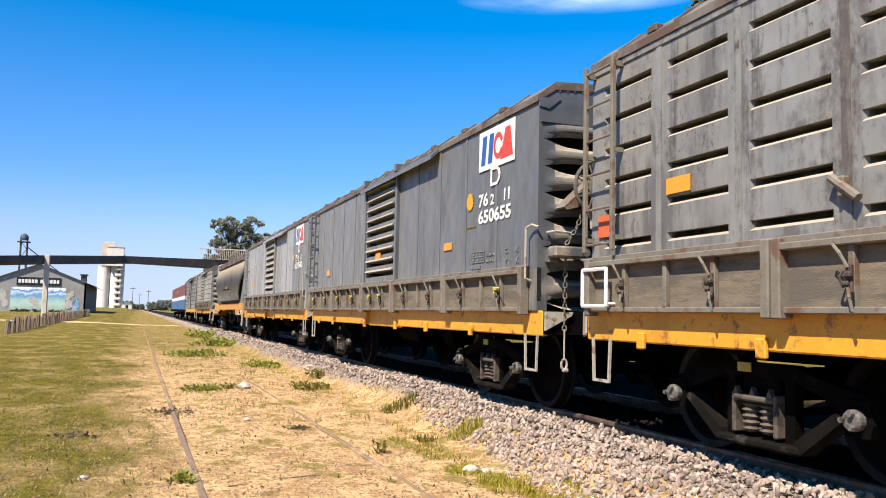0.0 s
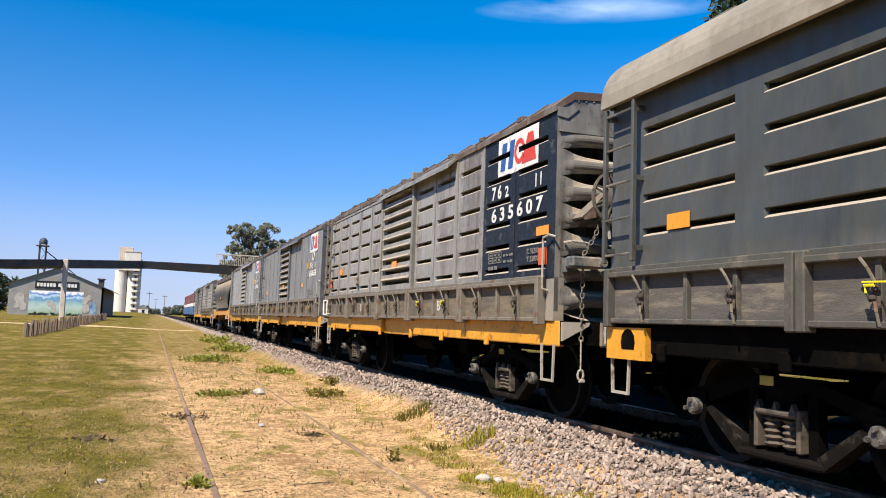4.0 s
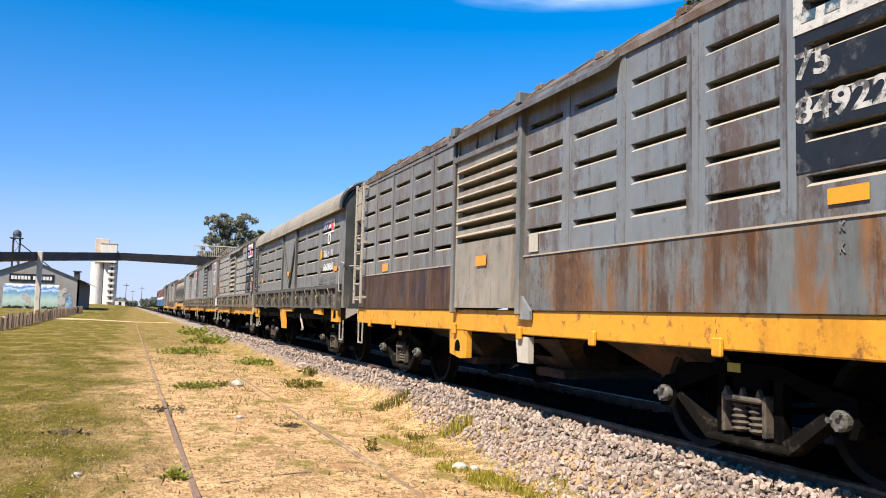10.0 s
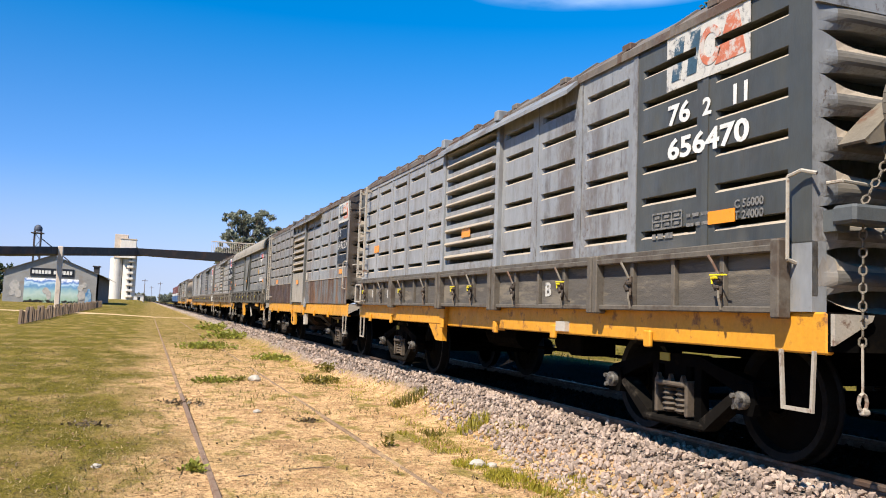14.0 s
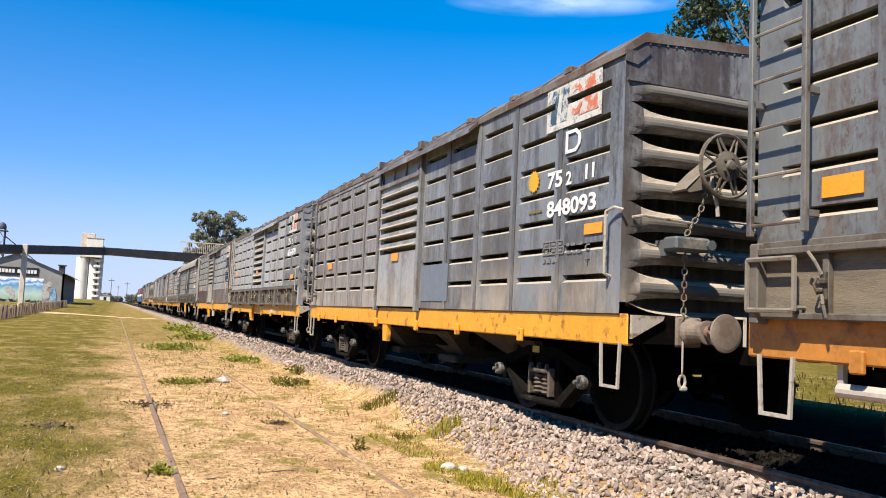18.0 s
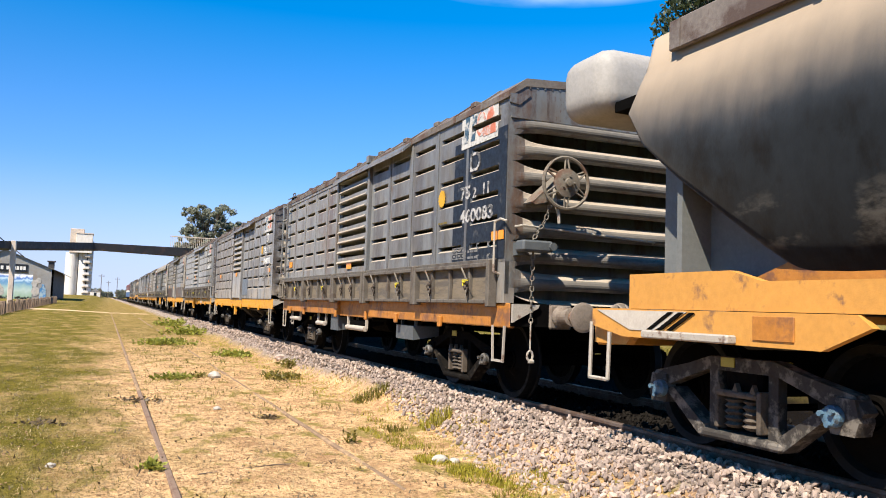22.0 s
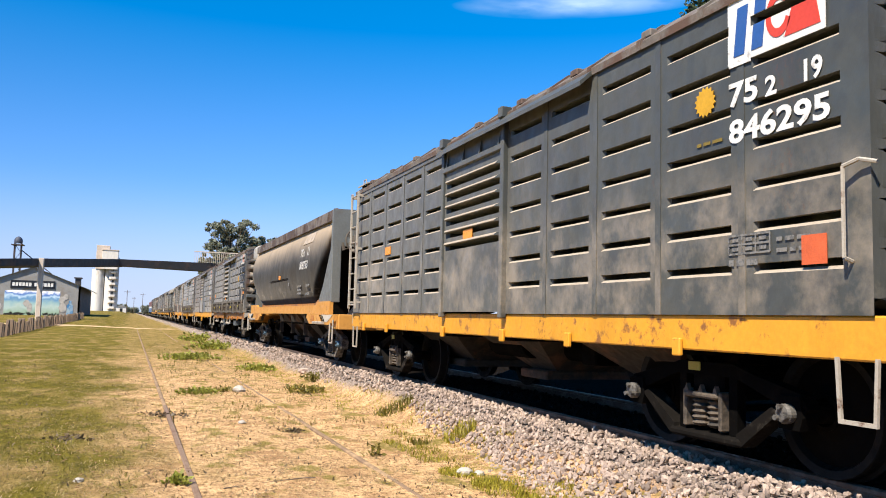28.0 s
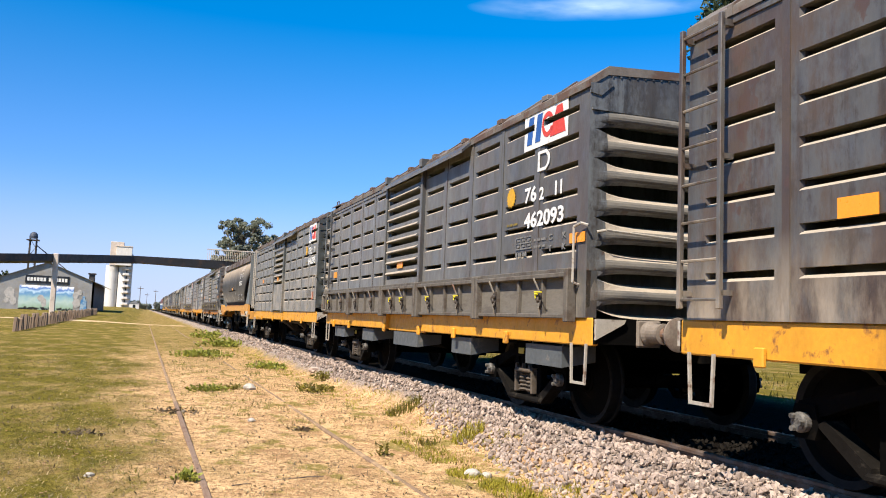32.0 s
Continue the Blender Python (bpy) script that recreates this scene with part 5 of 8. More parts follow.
def handwheel(parent, x=-0.55, z=2.45, material=M_POST, spokes=8, plate=0.135):
    """Brake wheel on the trailing end, with its bracket, lever, chain and guide box."""
    y = REAR - 0.32
    wh = part("handwheel", painted("handwheel%g%g%d" % (x, z, spokes), lambda mb: wheel_disc(mb, x, y, z, 0.28, spokes, plate), material, "handwheel"), None, parent, "spoked brake handwheel with a dished plate")
    def shaft(mb):
        mb.tube((x, y, z), (x, REAR + 0.05, z), 0.03, 10)
        return mb.tube((x, REAR - 0.2, z), (x, REAR - 0.06, z), 0.075, 12)
    part("shaft", painted("bshaft%g%g" % (x, z), shaft, M_BLACK, "shaft"), None, wh)
    def plate_bracket(mb):
        for dy in (-0.24, -0.04):
            mb.prism([(x - 0.02, z + 0.09), (x - 0.36, z - 0.22), (x - 0.33, z - 0.25), (x + 0.02, z - 0.16)], "y", REAR + dy, REAR + dy + 0.015)
        mb.add([(x - 0.02, REAR - 0.24, z + 0.1), (x - 0.02, REAR, z + 0.1), (x - 0.36, REAR, z - 0.22), (x - 0.36, REAR - 0.24, z - 0.22), (x - 0.02, REAR - 0.24, z + 0.088), (x - 0.02, REAR, z + 0.088), (x - 0.35, REAR, z - 0.235), (x - 0.35, REAR - 0.24, z - 0.235)],
               [(0, 1, 2, 3), (4, 7, 6, 5), (0, 4, 5, 1), (1, 5, 6, 2), (2, 6, 7, 3), (3, 7, 4, 0)])
        return mb
    part("bracket", painted("bbracket%g%g" % (x, z), plate_bracket, M_POST, "bracket"), None, wh, "dusty triangular wheel bracket")
    part("lever", painted("blever%g%g" % (x, z), lambda mb: mb.pipe([(x - 0.12, REAR - 0.27, z - 0.02), (x - 0.11, REAR - 0.28, z - 0.2), (x - 0.06, REAR - 0.28, z - 0.34), (x - 0.05, REAR - 0.28, z - 0.44)], 0.018, 6), M_LADDER, "lever"), None, wh, "pale hanging pawl lever")
    part("chain", painted("bchain%g%g" % (x, z), lambda mb: link_chain(mb, [(x - 0.1, REAR - 0.22, z - 0.12), (x - 0.17, REAR - 0.2, z - 0.4), (x - 0.3, REAR - 0.17, z - 0.62), (x - 0.3, REAR - 0.16, 0.92)]), M_POST, "chain"), None, wh, "hanging brake chain")
    def guide(mb):
        mb.box(x - 0.48, x - 0.1, REAR - 0.27, REAR - 0.08, z - 0.76, z - 0.64, 0.02)
        mb.tube((x - 0.12, REAR - 0.3, z - 0.7), (x - 0.12, REAR - 0.05, z - 0.7), 0.045, 10)
        return mb.box(x - 0.46, x - 0.34, REAR - 0.1, REAR + 0.05, z - 0.8, z - 0.66)
    part("guide_box", painted("bguide%g%g" % (x, z), guide, M_GEARBOX, "guide_box"), None, wh, "grey chain guide box")
    def hook(mb):
        mb.tube((x - 0.3, REAR - 0.16, 0.94), (x - 0.3, REAR - 0.16, 0.62), 0.009, 6)
        mb.pipe([(x - 0.3 + 0.035 * math.sin(a), REAR - 0.16, 0.57 - 0.055 * math.cos(a)) for a in [2 * math.pi * k / 8 for k in range(9)]], 0.013, 6)
        return mb.box(x - 0.32, x - 0.25, REAR - 0.18, REAR - 0.14, 0.49, 0.53, 0.01)
    part("shackle", painted("bhook%g%g" % (x, z), hook, M_LADDER, "shackle"), None, wh, "pale chain shackle")


def plaque(x, y, z, w, h, material, parent, name, label=""):
    """A thin painted or fixed patch on the near side, w along the wagon."""
    return part(name, MB().box(x - 0.006, x, y - w, y, z - h, z), material, parent, label)


def banded(pts, cuts):
    """An outline cut into the strips that lie between the given heights."""
    keep = _half
    edges = sorted(cuts)
    lows, highs = [-9] + [b for a, b in edges], [a for a, b in edges] + [9]
    for lo, hi in zip(lows, highs):
        poly = keep(keep(pts, lo, True), hi, False) if hi > lo else []
        if len(poly) > 2:
            yield poly


def strips(pts, cuts):
    """An outline cut into strips by the pressed grooves of the trailing columns; the sheet between the columns stays whole."""
    def keep(poly, v, above):
        return [(a, c) for c, a in _half([(c, a) for a, c in poly], v, above)]
    cols = columns(DOOR[0], REAR + 0.1, 5)
    edges = sorted({e for c in cols for e in c} | {REAR - 1, DOOR[0] + 1})
    for lo, hi in zip(edges, edges[1:]):
        poly = keep(keep(pts, lo, True), hi, False)
        if len(poly) > 2:
            inside = any(c[0] <= lo and hi <= c[1] for c in cols)
            yield from banded(poly, cuts if inside else ())


def _half(poly, z, above):
    out = []
    for (a, c), (b, d) in zip(poly, poly[1:] + poly[:1]):
        if (c >= z) == above:
            out.append((a, c))
        if (c >= z) != (d >= z):
            k = (z - c) / (d - c)
            out.append((a + k * (b - a), z))
    return out


def emblem(parent, x, y, z, w=0.92, h=0.62, faded=False, cuts=()):
    """A white painted field with coloured shapes, an open ring between two wedges; pressed grooves cross it bare."""
    def slab(name, pts, material, on, x0, x1, label=""):
        mb = MB()
        for poly in strips([(y - u * w, z - h + v * h) for u, v in pts], cuts):
            mb.prism(poly, "x", x0, x1)
        return part(name, mb, material, on, label) if mb.v else on
    board = slab("emblem", [(0, 0), (1, 0), (1, 1), (0, 1)], M_FADED if faded else M_WHITE, parent, x - 0.006, x, "white painted field with blue and red shapes")
    red = M_LORG if faded else M_LRED
    for u in (0.07, 0.27):
        slab("emblem_shape", [(u, 0.14), (u + 0.05, 0.86), (u + 0.17, 0.86), (u + 0.12, 0.14)], M_LTEAL if faded else M_LBLUE, board, x - 0.010, x - 0.004)
    slab("emblem_shape", [(0.62, 0.14), (0.96, 0.14), (0.88, 0.86), (0.76, 0.86)], red, board, x - 0.010, x - 0.004)
    mb = MB()
    for k in range(20):
        a, b = radians(20 + 16 * k), radians(36 + 16 * k)
        quad = [(0.56 + r * math.cos(t), 0.5 + 2.5 * r * math.sin(t)) for r, t in ((0.13, a), (0.13, b), (0.08, b), (0.08, a))]
        for poly in strips([(y - u * w, z - h + v * h) for u, v in quad], cuts):
            mb.prism(poly, "x", x - 0.010, x - 0.004)
    part("emblem_shape", mb, red, board)


def shield(parent, x, y, z, material, s=0.26):
    """An outlined tag, straight behind and round in front."""
    def ring(k):
        return [(y - s * (0.5 + k * (u - 0.5)), z + 0.8 * s * (0.5 + k * (w - 0.5))) for u, w in ((0, 0), (0.7, 0), (0.95, 0.25), (1, 0.5), (0.95, 0.75), (0.7, 1), (0, 1))]
    a, b = ring(1), ring(0.7)
    mb = MB()
    for i in range(7):
        j = (i + 1) % 7
        mb.prism([a[i], a[j], b[j], b[i]], "x", x - 0.006, x)
    part("class_mark", mb, material, parent)


def sun_mark(parent, x, y, z, r=0.13):
    pts = [((r if k % 2 else r * 0.8) * math.cos(math.pi * k / 16), (r if k % 2 else r * 0.8) * math.sin(math.pi * k / 16)) for k in range(32)]
    part("round_mark", MB().prism([(y + u, z + w) for u, w in pts], "x", x - 0.006, x), M_SUNMARK, parent, "yellow toothed round mark")


def small_bars(parent, x, y, z, material, rows=2, w=0.5, h=0.05, step=0.09):
    """Small unreadable stencilling."""
    mb = MB()
    for r in range(rows):
        yy, k = y, 0
        while yy > y - w:
            ln = 0.05 + 0.07 * ((k * 7 + r * 3) % 5) / 5
            mb.box(x - 0.0015, x, yy - ln, yy, z - r * step - h, z - r * step)
            yy -= ln + 0.025
            k += 1
    part("stencil_bars", mb, material, parent)


def vehicle(name, label, front, length, category="freight wagon"):
    ob = thing(name, label, category, pose(TRACK_X, front - length / 2, RAIL_Z), group="vehicles of the freight train")
    VEHICLES.append((ob, front - length / 2))
    return ob


def box_wagon(front, paint, kind, label, marks=None, wheel=False, smooth=False, sill=M_YELLOW, board=M_FLAP, ladder=None, door_paint=None, seed=0, roof=M_ROOF,
              panel=None, low=None, rows=None, refl=(1.4, 2.1), door_refl=2.12, frame_step=None, extras=None, flap_frame=M_POST, rear_paint=None, row_up=0.0, low_front=None, platform=None, end_paint=None):
    """A covered bogie wagon. kind: flap (drop flaps under the sides), chute (closed sides over hopper chutes) or barrel (flaps and an arched roof).
    panel: a paint of its own for the trailing panel; low: one for the smooth foot of the side."""
    w = vehicle("covered_wagon", label, front, L_BOX)
    x = -HW
    z0 = SILL1 if kind == "chute" else FLAP1 + 0.02
    rows = rows or (ROWS7 if kind == "chute" else ROWS4 if kind == "barrel" else ROWS6)
    rows = [t + row_up for t in rows]
    key = "%s%d%s%g" % (kind, len(rows), smooth, row_up)
    foot = 1.72 if low else z0
    for far in (False, True):
        turn = HALF_TURN if far else Matrix()
        top = 3.2 if kind == "barrel" else EAVE
        pieces = ["front", "mid", "panel"] if panel and not far else ["front", "rear"]
        for pc in pieces:
            ob = part("side_wall" if pc != "panel" else "number_panel", painted("wall%s%s%g" % (pc, key, foot), wall_part(pc, rows, foot, smooth, kind == "barrel", top), panel if pc == "panel" else rear_paint if rear_paint and not far and pc != "front" else paint, "side_wall"), None, w)
            ob.matrix_basis = turn
        if low:
            for pc in ("front", "rear"):
                ob = part("lower_wall", painted("low" + pc, wall_part(pc, [], z0, True, False, foot - 0.004), low_front if low_front and pc == "front" and not far else low, "lower_wall"), None, w, "smooth rust-brown foot of the side")
                ob.matrix_basis = turn
            for a, b in ((DOOR[1], FRONT), (REAR, DOOR[0])):
                ob = part("seam_ledge", painted("ledge%g" % a, lambda mb: mb.box(-HW - 0.012, -HW, a, b, foot - 0.012, foot + 0.004), M_LEDGE, "seam_ledge"), None, w)
                ob.matrix_basis = turn
        if kind != "barrel" and not far:
            for a, b in ((FRONT - 0.1, DOOR[1]), (DOOR[0], REAR + 0.1)):
                for k in range(1, 5):
                    part("seam", painted("seam%g" % foot, seam(foot), panel if panel and a < 0 and k > 3 else rear_paint or paint if a < 0 else paint, "seam"), None, w).location.y = a + (b - a) * k / 5
        ob = part("end_wall", painted("end_barrel", end_barrel, paint, "end_wall") if kind == "barrel" else painted("end_wall", end_wall(), end_paint or paint, "end_wall"), None, w, "pressed ribbed end")
        ob.matrix_basis = turn
        ob = part("sill", painted("sill_split", sill_split, sill, "sill") if kind == "flap" else painted("sill", sill_mesh, sill, "sill"), None, w, "painted steel side sill")
        ob.matrix_basis = turn
        if kind == "flap":
            ob = part("door_sill", painted("door_sill", door_sill, sill, "door_sill"), None, w, "stretch of sill set back under the door")
            ob.matrix_basis = turn
        if kind == "chute":
            d = door_corrugated(6, SILL1 + 0.02, EAVE - 0.12, 1.86, 3.0)
        elif kind == "barrel":
            d = lambda mb: wall_sheet(mb, [], [], DOOR[0], DOOR[1], FLAP1, 3.2, -HW - 0.02).tube((-HW - 0.05, DOOR[1] - 0.05, 2.85), (-HW - 0.05, DOOR[0] + 0.75, FLAP1 + 0.1), 0.03).tube((-HW - 0.05, DOOR[0] + 0.05, 2.85), (-HW - 0.05, DOOR[0] + 0.75, FLAP1 + 0.1), 0.03)
        else:
            d = door_corrugated()
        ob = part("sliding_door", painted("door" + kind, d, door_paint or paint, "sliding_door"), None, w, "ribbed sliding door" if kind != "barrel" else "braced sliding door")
        ob.matrix_basis = turn
        if kind == "chute":
            def header(mb):
                mb.box(-HW - 0.07, -HW - 0.02, DOOR[0], DOOR[1], EAVE - 0.42, EAVE - 0.35, 0.008)
                for k in range(4):
                    yy = DOOR[0] + 0.1 + k * 0.56
                    mb.prism([(-HW - 0.07, EAVE - 0.36), (-HW - 0.025, EAVE - 0.36), (-HW - 0.025, EAVE - 0.1)], "y", yy - 0.015, yy + 0.015)
                return mb
            ob = part("door_header", painted("header", header, paint, "door_header"), None, w)
            ob.matrix_basis = turn
        if kind != "barrel":
            def tracks(mb):
                return mb.prism([(-HW - 0.15, EAVE - 0.185), (-HW - 0.15, EAVE - 0.14), (-HW - 0.03, EAVE - 0.03), (-HW + 0.01, EAVE - 0.03), (-HW + 0.01, EAVE - 0.075), (-HW - 0.03, EAVE - 0.075)], "y", DOOR[0] - 1.9, DOOR[1] + 0.05)
            ob = part("door_track", painted("tracks", tracks, paint, "door_track"), None, w)
            ob.matrix_basis = turn
        def post(mb):
            return mb.box(-HW - 0.065, -HW + 0.01, -0.045, 0.045, SILL1 - 0.05, (3.2 if kind == "barrel" else EAVE) - 0.05, 0.01)
        def stop(mb):
            return mb.box(-HW - 0.1, -HW + 0.04, -0.06, 0.06, EAVE - 0.06, EAVE + 0.07, 0.01)
        for y in DOOR:
            for nm, build in (("door_post", post), ("track_stop", stop))[:1 if kind == "barrel" else 2]:
                ob = part(nm, painted(nm + ("b" if kind == "barrel" else ""), build, paint, nm), None, w)
                ob.matrix_basis = turn @ Matrix.Translation((0, y, 0))
        for nm, build, m in (("coupler", coupler, M_POST), ("step", stirrup, M_LADDER), ("grab_rail", grab, M_LADDER), ("headstock", headstock, M_BLACK)):
            ob = part(nm, painted(nm, build, m, nm), None, w)
            ob.matrix_basis = turn
        buffers(w, turn)
        for side in (-1, 1):
            ob = part("end_gusset", painted("end_gusset%d" % side, end_gusset(side), M_LADDER, "end_gusset"), None, w, "pale chequer-plate corner tread")
            ob.matrix_basis = turn
    # the step at the leading corner
    st = part("step", painted("step", stirrup, M_LADDER, "step"), None, w)
    st.location.y = FRONT - REAR - 0.30
    part("roof", painted("roof" + ("barrel" if kind == "barrel" else ""), roof_barrel if kind == "barrel" else roof_peaked, roof, "roof"), None, w, "arched pale roof" if kind == "barrel" else "low ridged roof")
    if kind == "barrel":
        if "brow" not in made:
            made["brow"] = rounded_box(-1.34, 1.34, REAR - 0.13, REAR + 0.1, 2.84, 3.6, 0.11, "end_brow")
            made["brow"].materials.append(M_ENDTAN)
        part("end_brow", made["brow"], None, w, "dusty tan bulged end brow")
        def hoop(mb):
            for (a, c), (b, d2) in zip(barrel(), barrel()[1:]):
                mb.tube((a, REAR - 0.03, c), (b, REAR - 0.03, d2), 0.032, 6)
            return mb
        part("end_hoop", painted("hoop", hoop, paint, "end_hoop"), None, w)
        for d in (0.55, 1.25):
            part("roof_handle", MB().pipe([(-1.45, FRONT - d, 3.45), (-1.42, FRONT - d, 3.6), (-1.42, FRONT - d - 0.3, 3.6), (-1.45, FRONT - d - 0.3, 3.45)], 0.012), M_POST, w)
    else:
        for k in range(14):
            part("roof_rib", painted("roof_rib", roof_rib, roof, "roof_rib"), None, w).location.y = FRONT - 0.5 - k * 0.81
        for k in range(9):
            part("roof_clamp", painted("roof_clamp", roof_clamp, roof, "roof_clamp"), None, w).location.y = FRONT - 0.9 - k * 1.22
        if not smooth:
            part("eave_plate", painted("eave_plate", eave_plate, paint, "eave_plate"), None, w)
    if platform:
        pf = part("roof_platform", painted("roof_platform", roof_platform, platform, "roof_platform"), None, w, "small platform at the top of the ladder")
        part("handle", painted("roof_handle", roof_handle, platform, "handle"), None, pf)
    part("underframe", painted("underframe", underframe, M_BLACK, "underframe"), None, w)
    part("centre_sill", painted("centre_sill", centre_sill, M_BLACK, "centre_sill"), None, w)
    for d in (1.83, 4.8, 6.7, L_BOX - 1.83):
        part("cross_bearer", painted("cross_bearer", cross_bearer, M_BLACK, "cross_bearer"), None, w).location.y = FRONT - d
    part("brake_gear", painted("brake_gear", brake_gear, M_BLACK, "brake_gear"), None, w)
    ladder_parts(w, (SILL1 + 0.08) if kind == "chute" else FLAP1 + 0.1, (3.1 if kind == "barrel" else EAVE - 0.05), ladder or paint)
    if kind != "chute":
        flaps(w, board, seed, flap_frame)
        def corner(mb):
            return mb.box(-HW, -HW + 0.12, REAR, REAR + 0.22, SILL1, FLAP1 + 0.03)
        for m in (Matrix(), HALF_TURN, Matrix.Translation((0, L_BOX - 0.22, 0)), HALF_TURN @ Matrix.Translation((0, L_BOX - 0.22, 0))):
            part("corner_post", painted("corner_post", corner, paint, "corner_post"), None, w).matrix_basis = m
    else:
        def chutes(mb):
            mb.add([(sx * xx, yy, zz) for zz, xx, ln in ((SILL1 - 0.02, HW - 0.12, 1.15), (0.42, 0.5, 0.3)) for sx, yy in ((-1, -ln), (1, -ln), (1, ln), (-1, ln))], [(0, 1, 2, 3), (4, 7, 6, 5), (0, 4, 5, 1), (1, 5, 6, 2), (2, 6, 7, 3), (3, 7, 4, 0)])
            return mb.box(-0.7, 0.7, -0.36, 0.36, 0.33, 0.44, 0.02)
        for yc in (2.6, 0.0, -2.6):
            part("chute", painted("chute", chutes, M_CHUTE, "chute"), None, w, "steel discharge chute").location.y = yc
    bogies(w)
    if wheel:
        handwheel(w, -0.7 if kind == "chute" else -1.0, 2.45, *((M_POST, 6, 0.16) if sill is M_OCHRE else (M_FRAME, 8, 0.135)))
    if frame_step:
        def square(mb):
            a, b, c, d = FRONT - 0.04, FRONT - 0.44, SILL1 + 0.04, FLAP1 - 0.06
            return mb.pipe([(x - 0.12, a, c), (x - 0.12, b, c), (x - 0.12, b, d), (x - 0.12, a, d), (x - 0.12, a, c)], 0.018).tube((x - 0.12, b, c + 0.02), (x, b, c + 0.02), 0.014).tube((x - 0.12, a, c + 0.02), (x, a, c + 0.02), 0.014)
        part("step_frame", painted("step_frame", square, frame_step, "step_frame"), None, w, "square tubular step frame")
    xm = x - 0.009
    plaque(xm, FRONT - refl[0], refl[1], 0.3, 0.13, M_ORANGE, w, "reflector", "orange reflector plate")
    if door_refl:
        plaque(x - 0.045, FRONT - 5.58, door_refl, 0.3, 0.12, M_ORANGE, w, "reflector", "orange reflector plate")
    if marks:
        marks(w, xm, [(t - 0.072, t) for t in rows] if not smooth else [])
    if extras:
        extras(w)
    return w


def gear_box(w, d0, d1, z0, z1, material=M_GEARBOX, name="equipment_box", x=-1.47, deep=0.4, label="blue-grey underfloor equipment box"):
    def build(mb):
        mb.prism([(x, z0), (x, z1), (x + deep, z1), (x + deep, z0 + 0.06)], "y", FRONT - d1, FRONT - d0)
        mb.box(x + 0.05, x + 0.09, FRONT - d0 - 0.1, FRONT - d0 - 0.05, z1, SILL1 - 0.1)
        return mb.box(x + 0.05, x + 0.09, FRONT - d1 + 0.05, FRONT - d1 + 0.1, z1, SILL1 - 0.1)
    return part(name, build(MB()), material, w, label)


def bracket(w, outline, material=M_YELLOW, x=-1.52, thick=0.07, hole=None, label="yellow jacking bracket"):
    """A plate under the sill; the outline in metres from the front and up from the rail. hole: (d, z, r) of a dark round opening."""
    br = part("bracket", MB().prism([(FRONT - d, z) for d, z in outline], "x", x, x + thick), material, w, label)
    if hole:
        d, z, r = hole
        pts = [(FRONT - d + r * math.cos(a), z + r * 1.1 * max(math.sin(a), -0.5)) for a in [2 * math.pi * k / 12 for k in range(12)]]
        part("opening", MB().prism(pts, "x", x - 0.004, x + 0.002), M_BLACK, br)


def stencil(words, d, z, width, height, material, w, x):
    """Painted characters of a given width and height; d: metres from the trailing end to the first of them."""
    if not words:
        return
    me = text_mesh(words, 0.2)
    ys, zs = [v.co.y for v in me.vertices], [v.co.z for v in me.vertices]
    me.transform(Matrix.Translation((0, -max(ys), -min(zs))))
    me.transform(Matrix.Diagonal((1, width / (max(ys) - min(ys)), height / (max(zs) - min(zs)), 1)))
    me.transform(Matrix.Translation((x, REAR + d, z)))
    part("lettering", me, material, w)


def stencil_table(w, x, d, z, material, wide=0.4, tall=0.13):
    """A small ruled table of stencilled data too fine to read."""
    mb = MB()
    for k in range(3):
        mb.box(x - 0.0015, x, REAR + d - wide, REAR + d, z - tall * k / 2 - 0.007, z - tall * k / 2 + 0.007)
    for k in range(4):
        mb.box(x - 0.0018, x, REAR + d - wide * k / 3 - 0.006, REAR + d - wide * k / 3 + 0.006, z - tall, z)
    for k in range(6):
        u, v = k % 3, k // 3
        mb.box(x - 0.0015, x, REAR + d - wide * (u + 0.75) / 3, REAR + d - wide * (u + 0.25) / 3, z - tall * (v + 0.7) / 2, z - tall * (v + 0.3) / 2)
    part("stencil_table", mb, material, w, "small ruled table of worn stencilling")


def paint_patch(w, x, d0, d1, z0, z1, material, cuts, name="painted_patch", label="black painted patch"):
    """A flat patch of paint that leaves the pressed grooves bare."""
    mb = MB()
    for poly in strips([(REAR + d0, z0), (REAR + d1, z0), (REAR + d1, z1), (REAR + d0, z1)], cuts):
        mb.prism(poly, "x", x + 0.002, x + 0.006)
    part(name, mb, material, w, label)


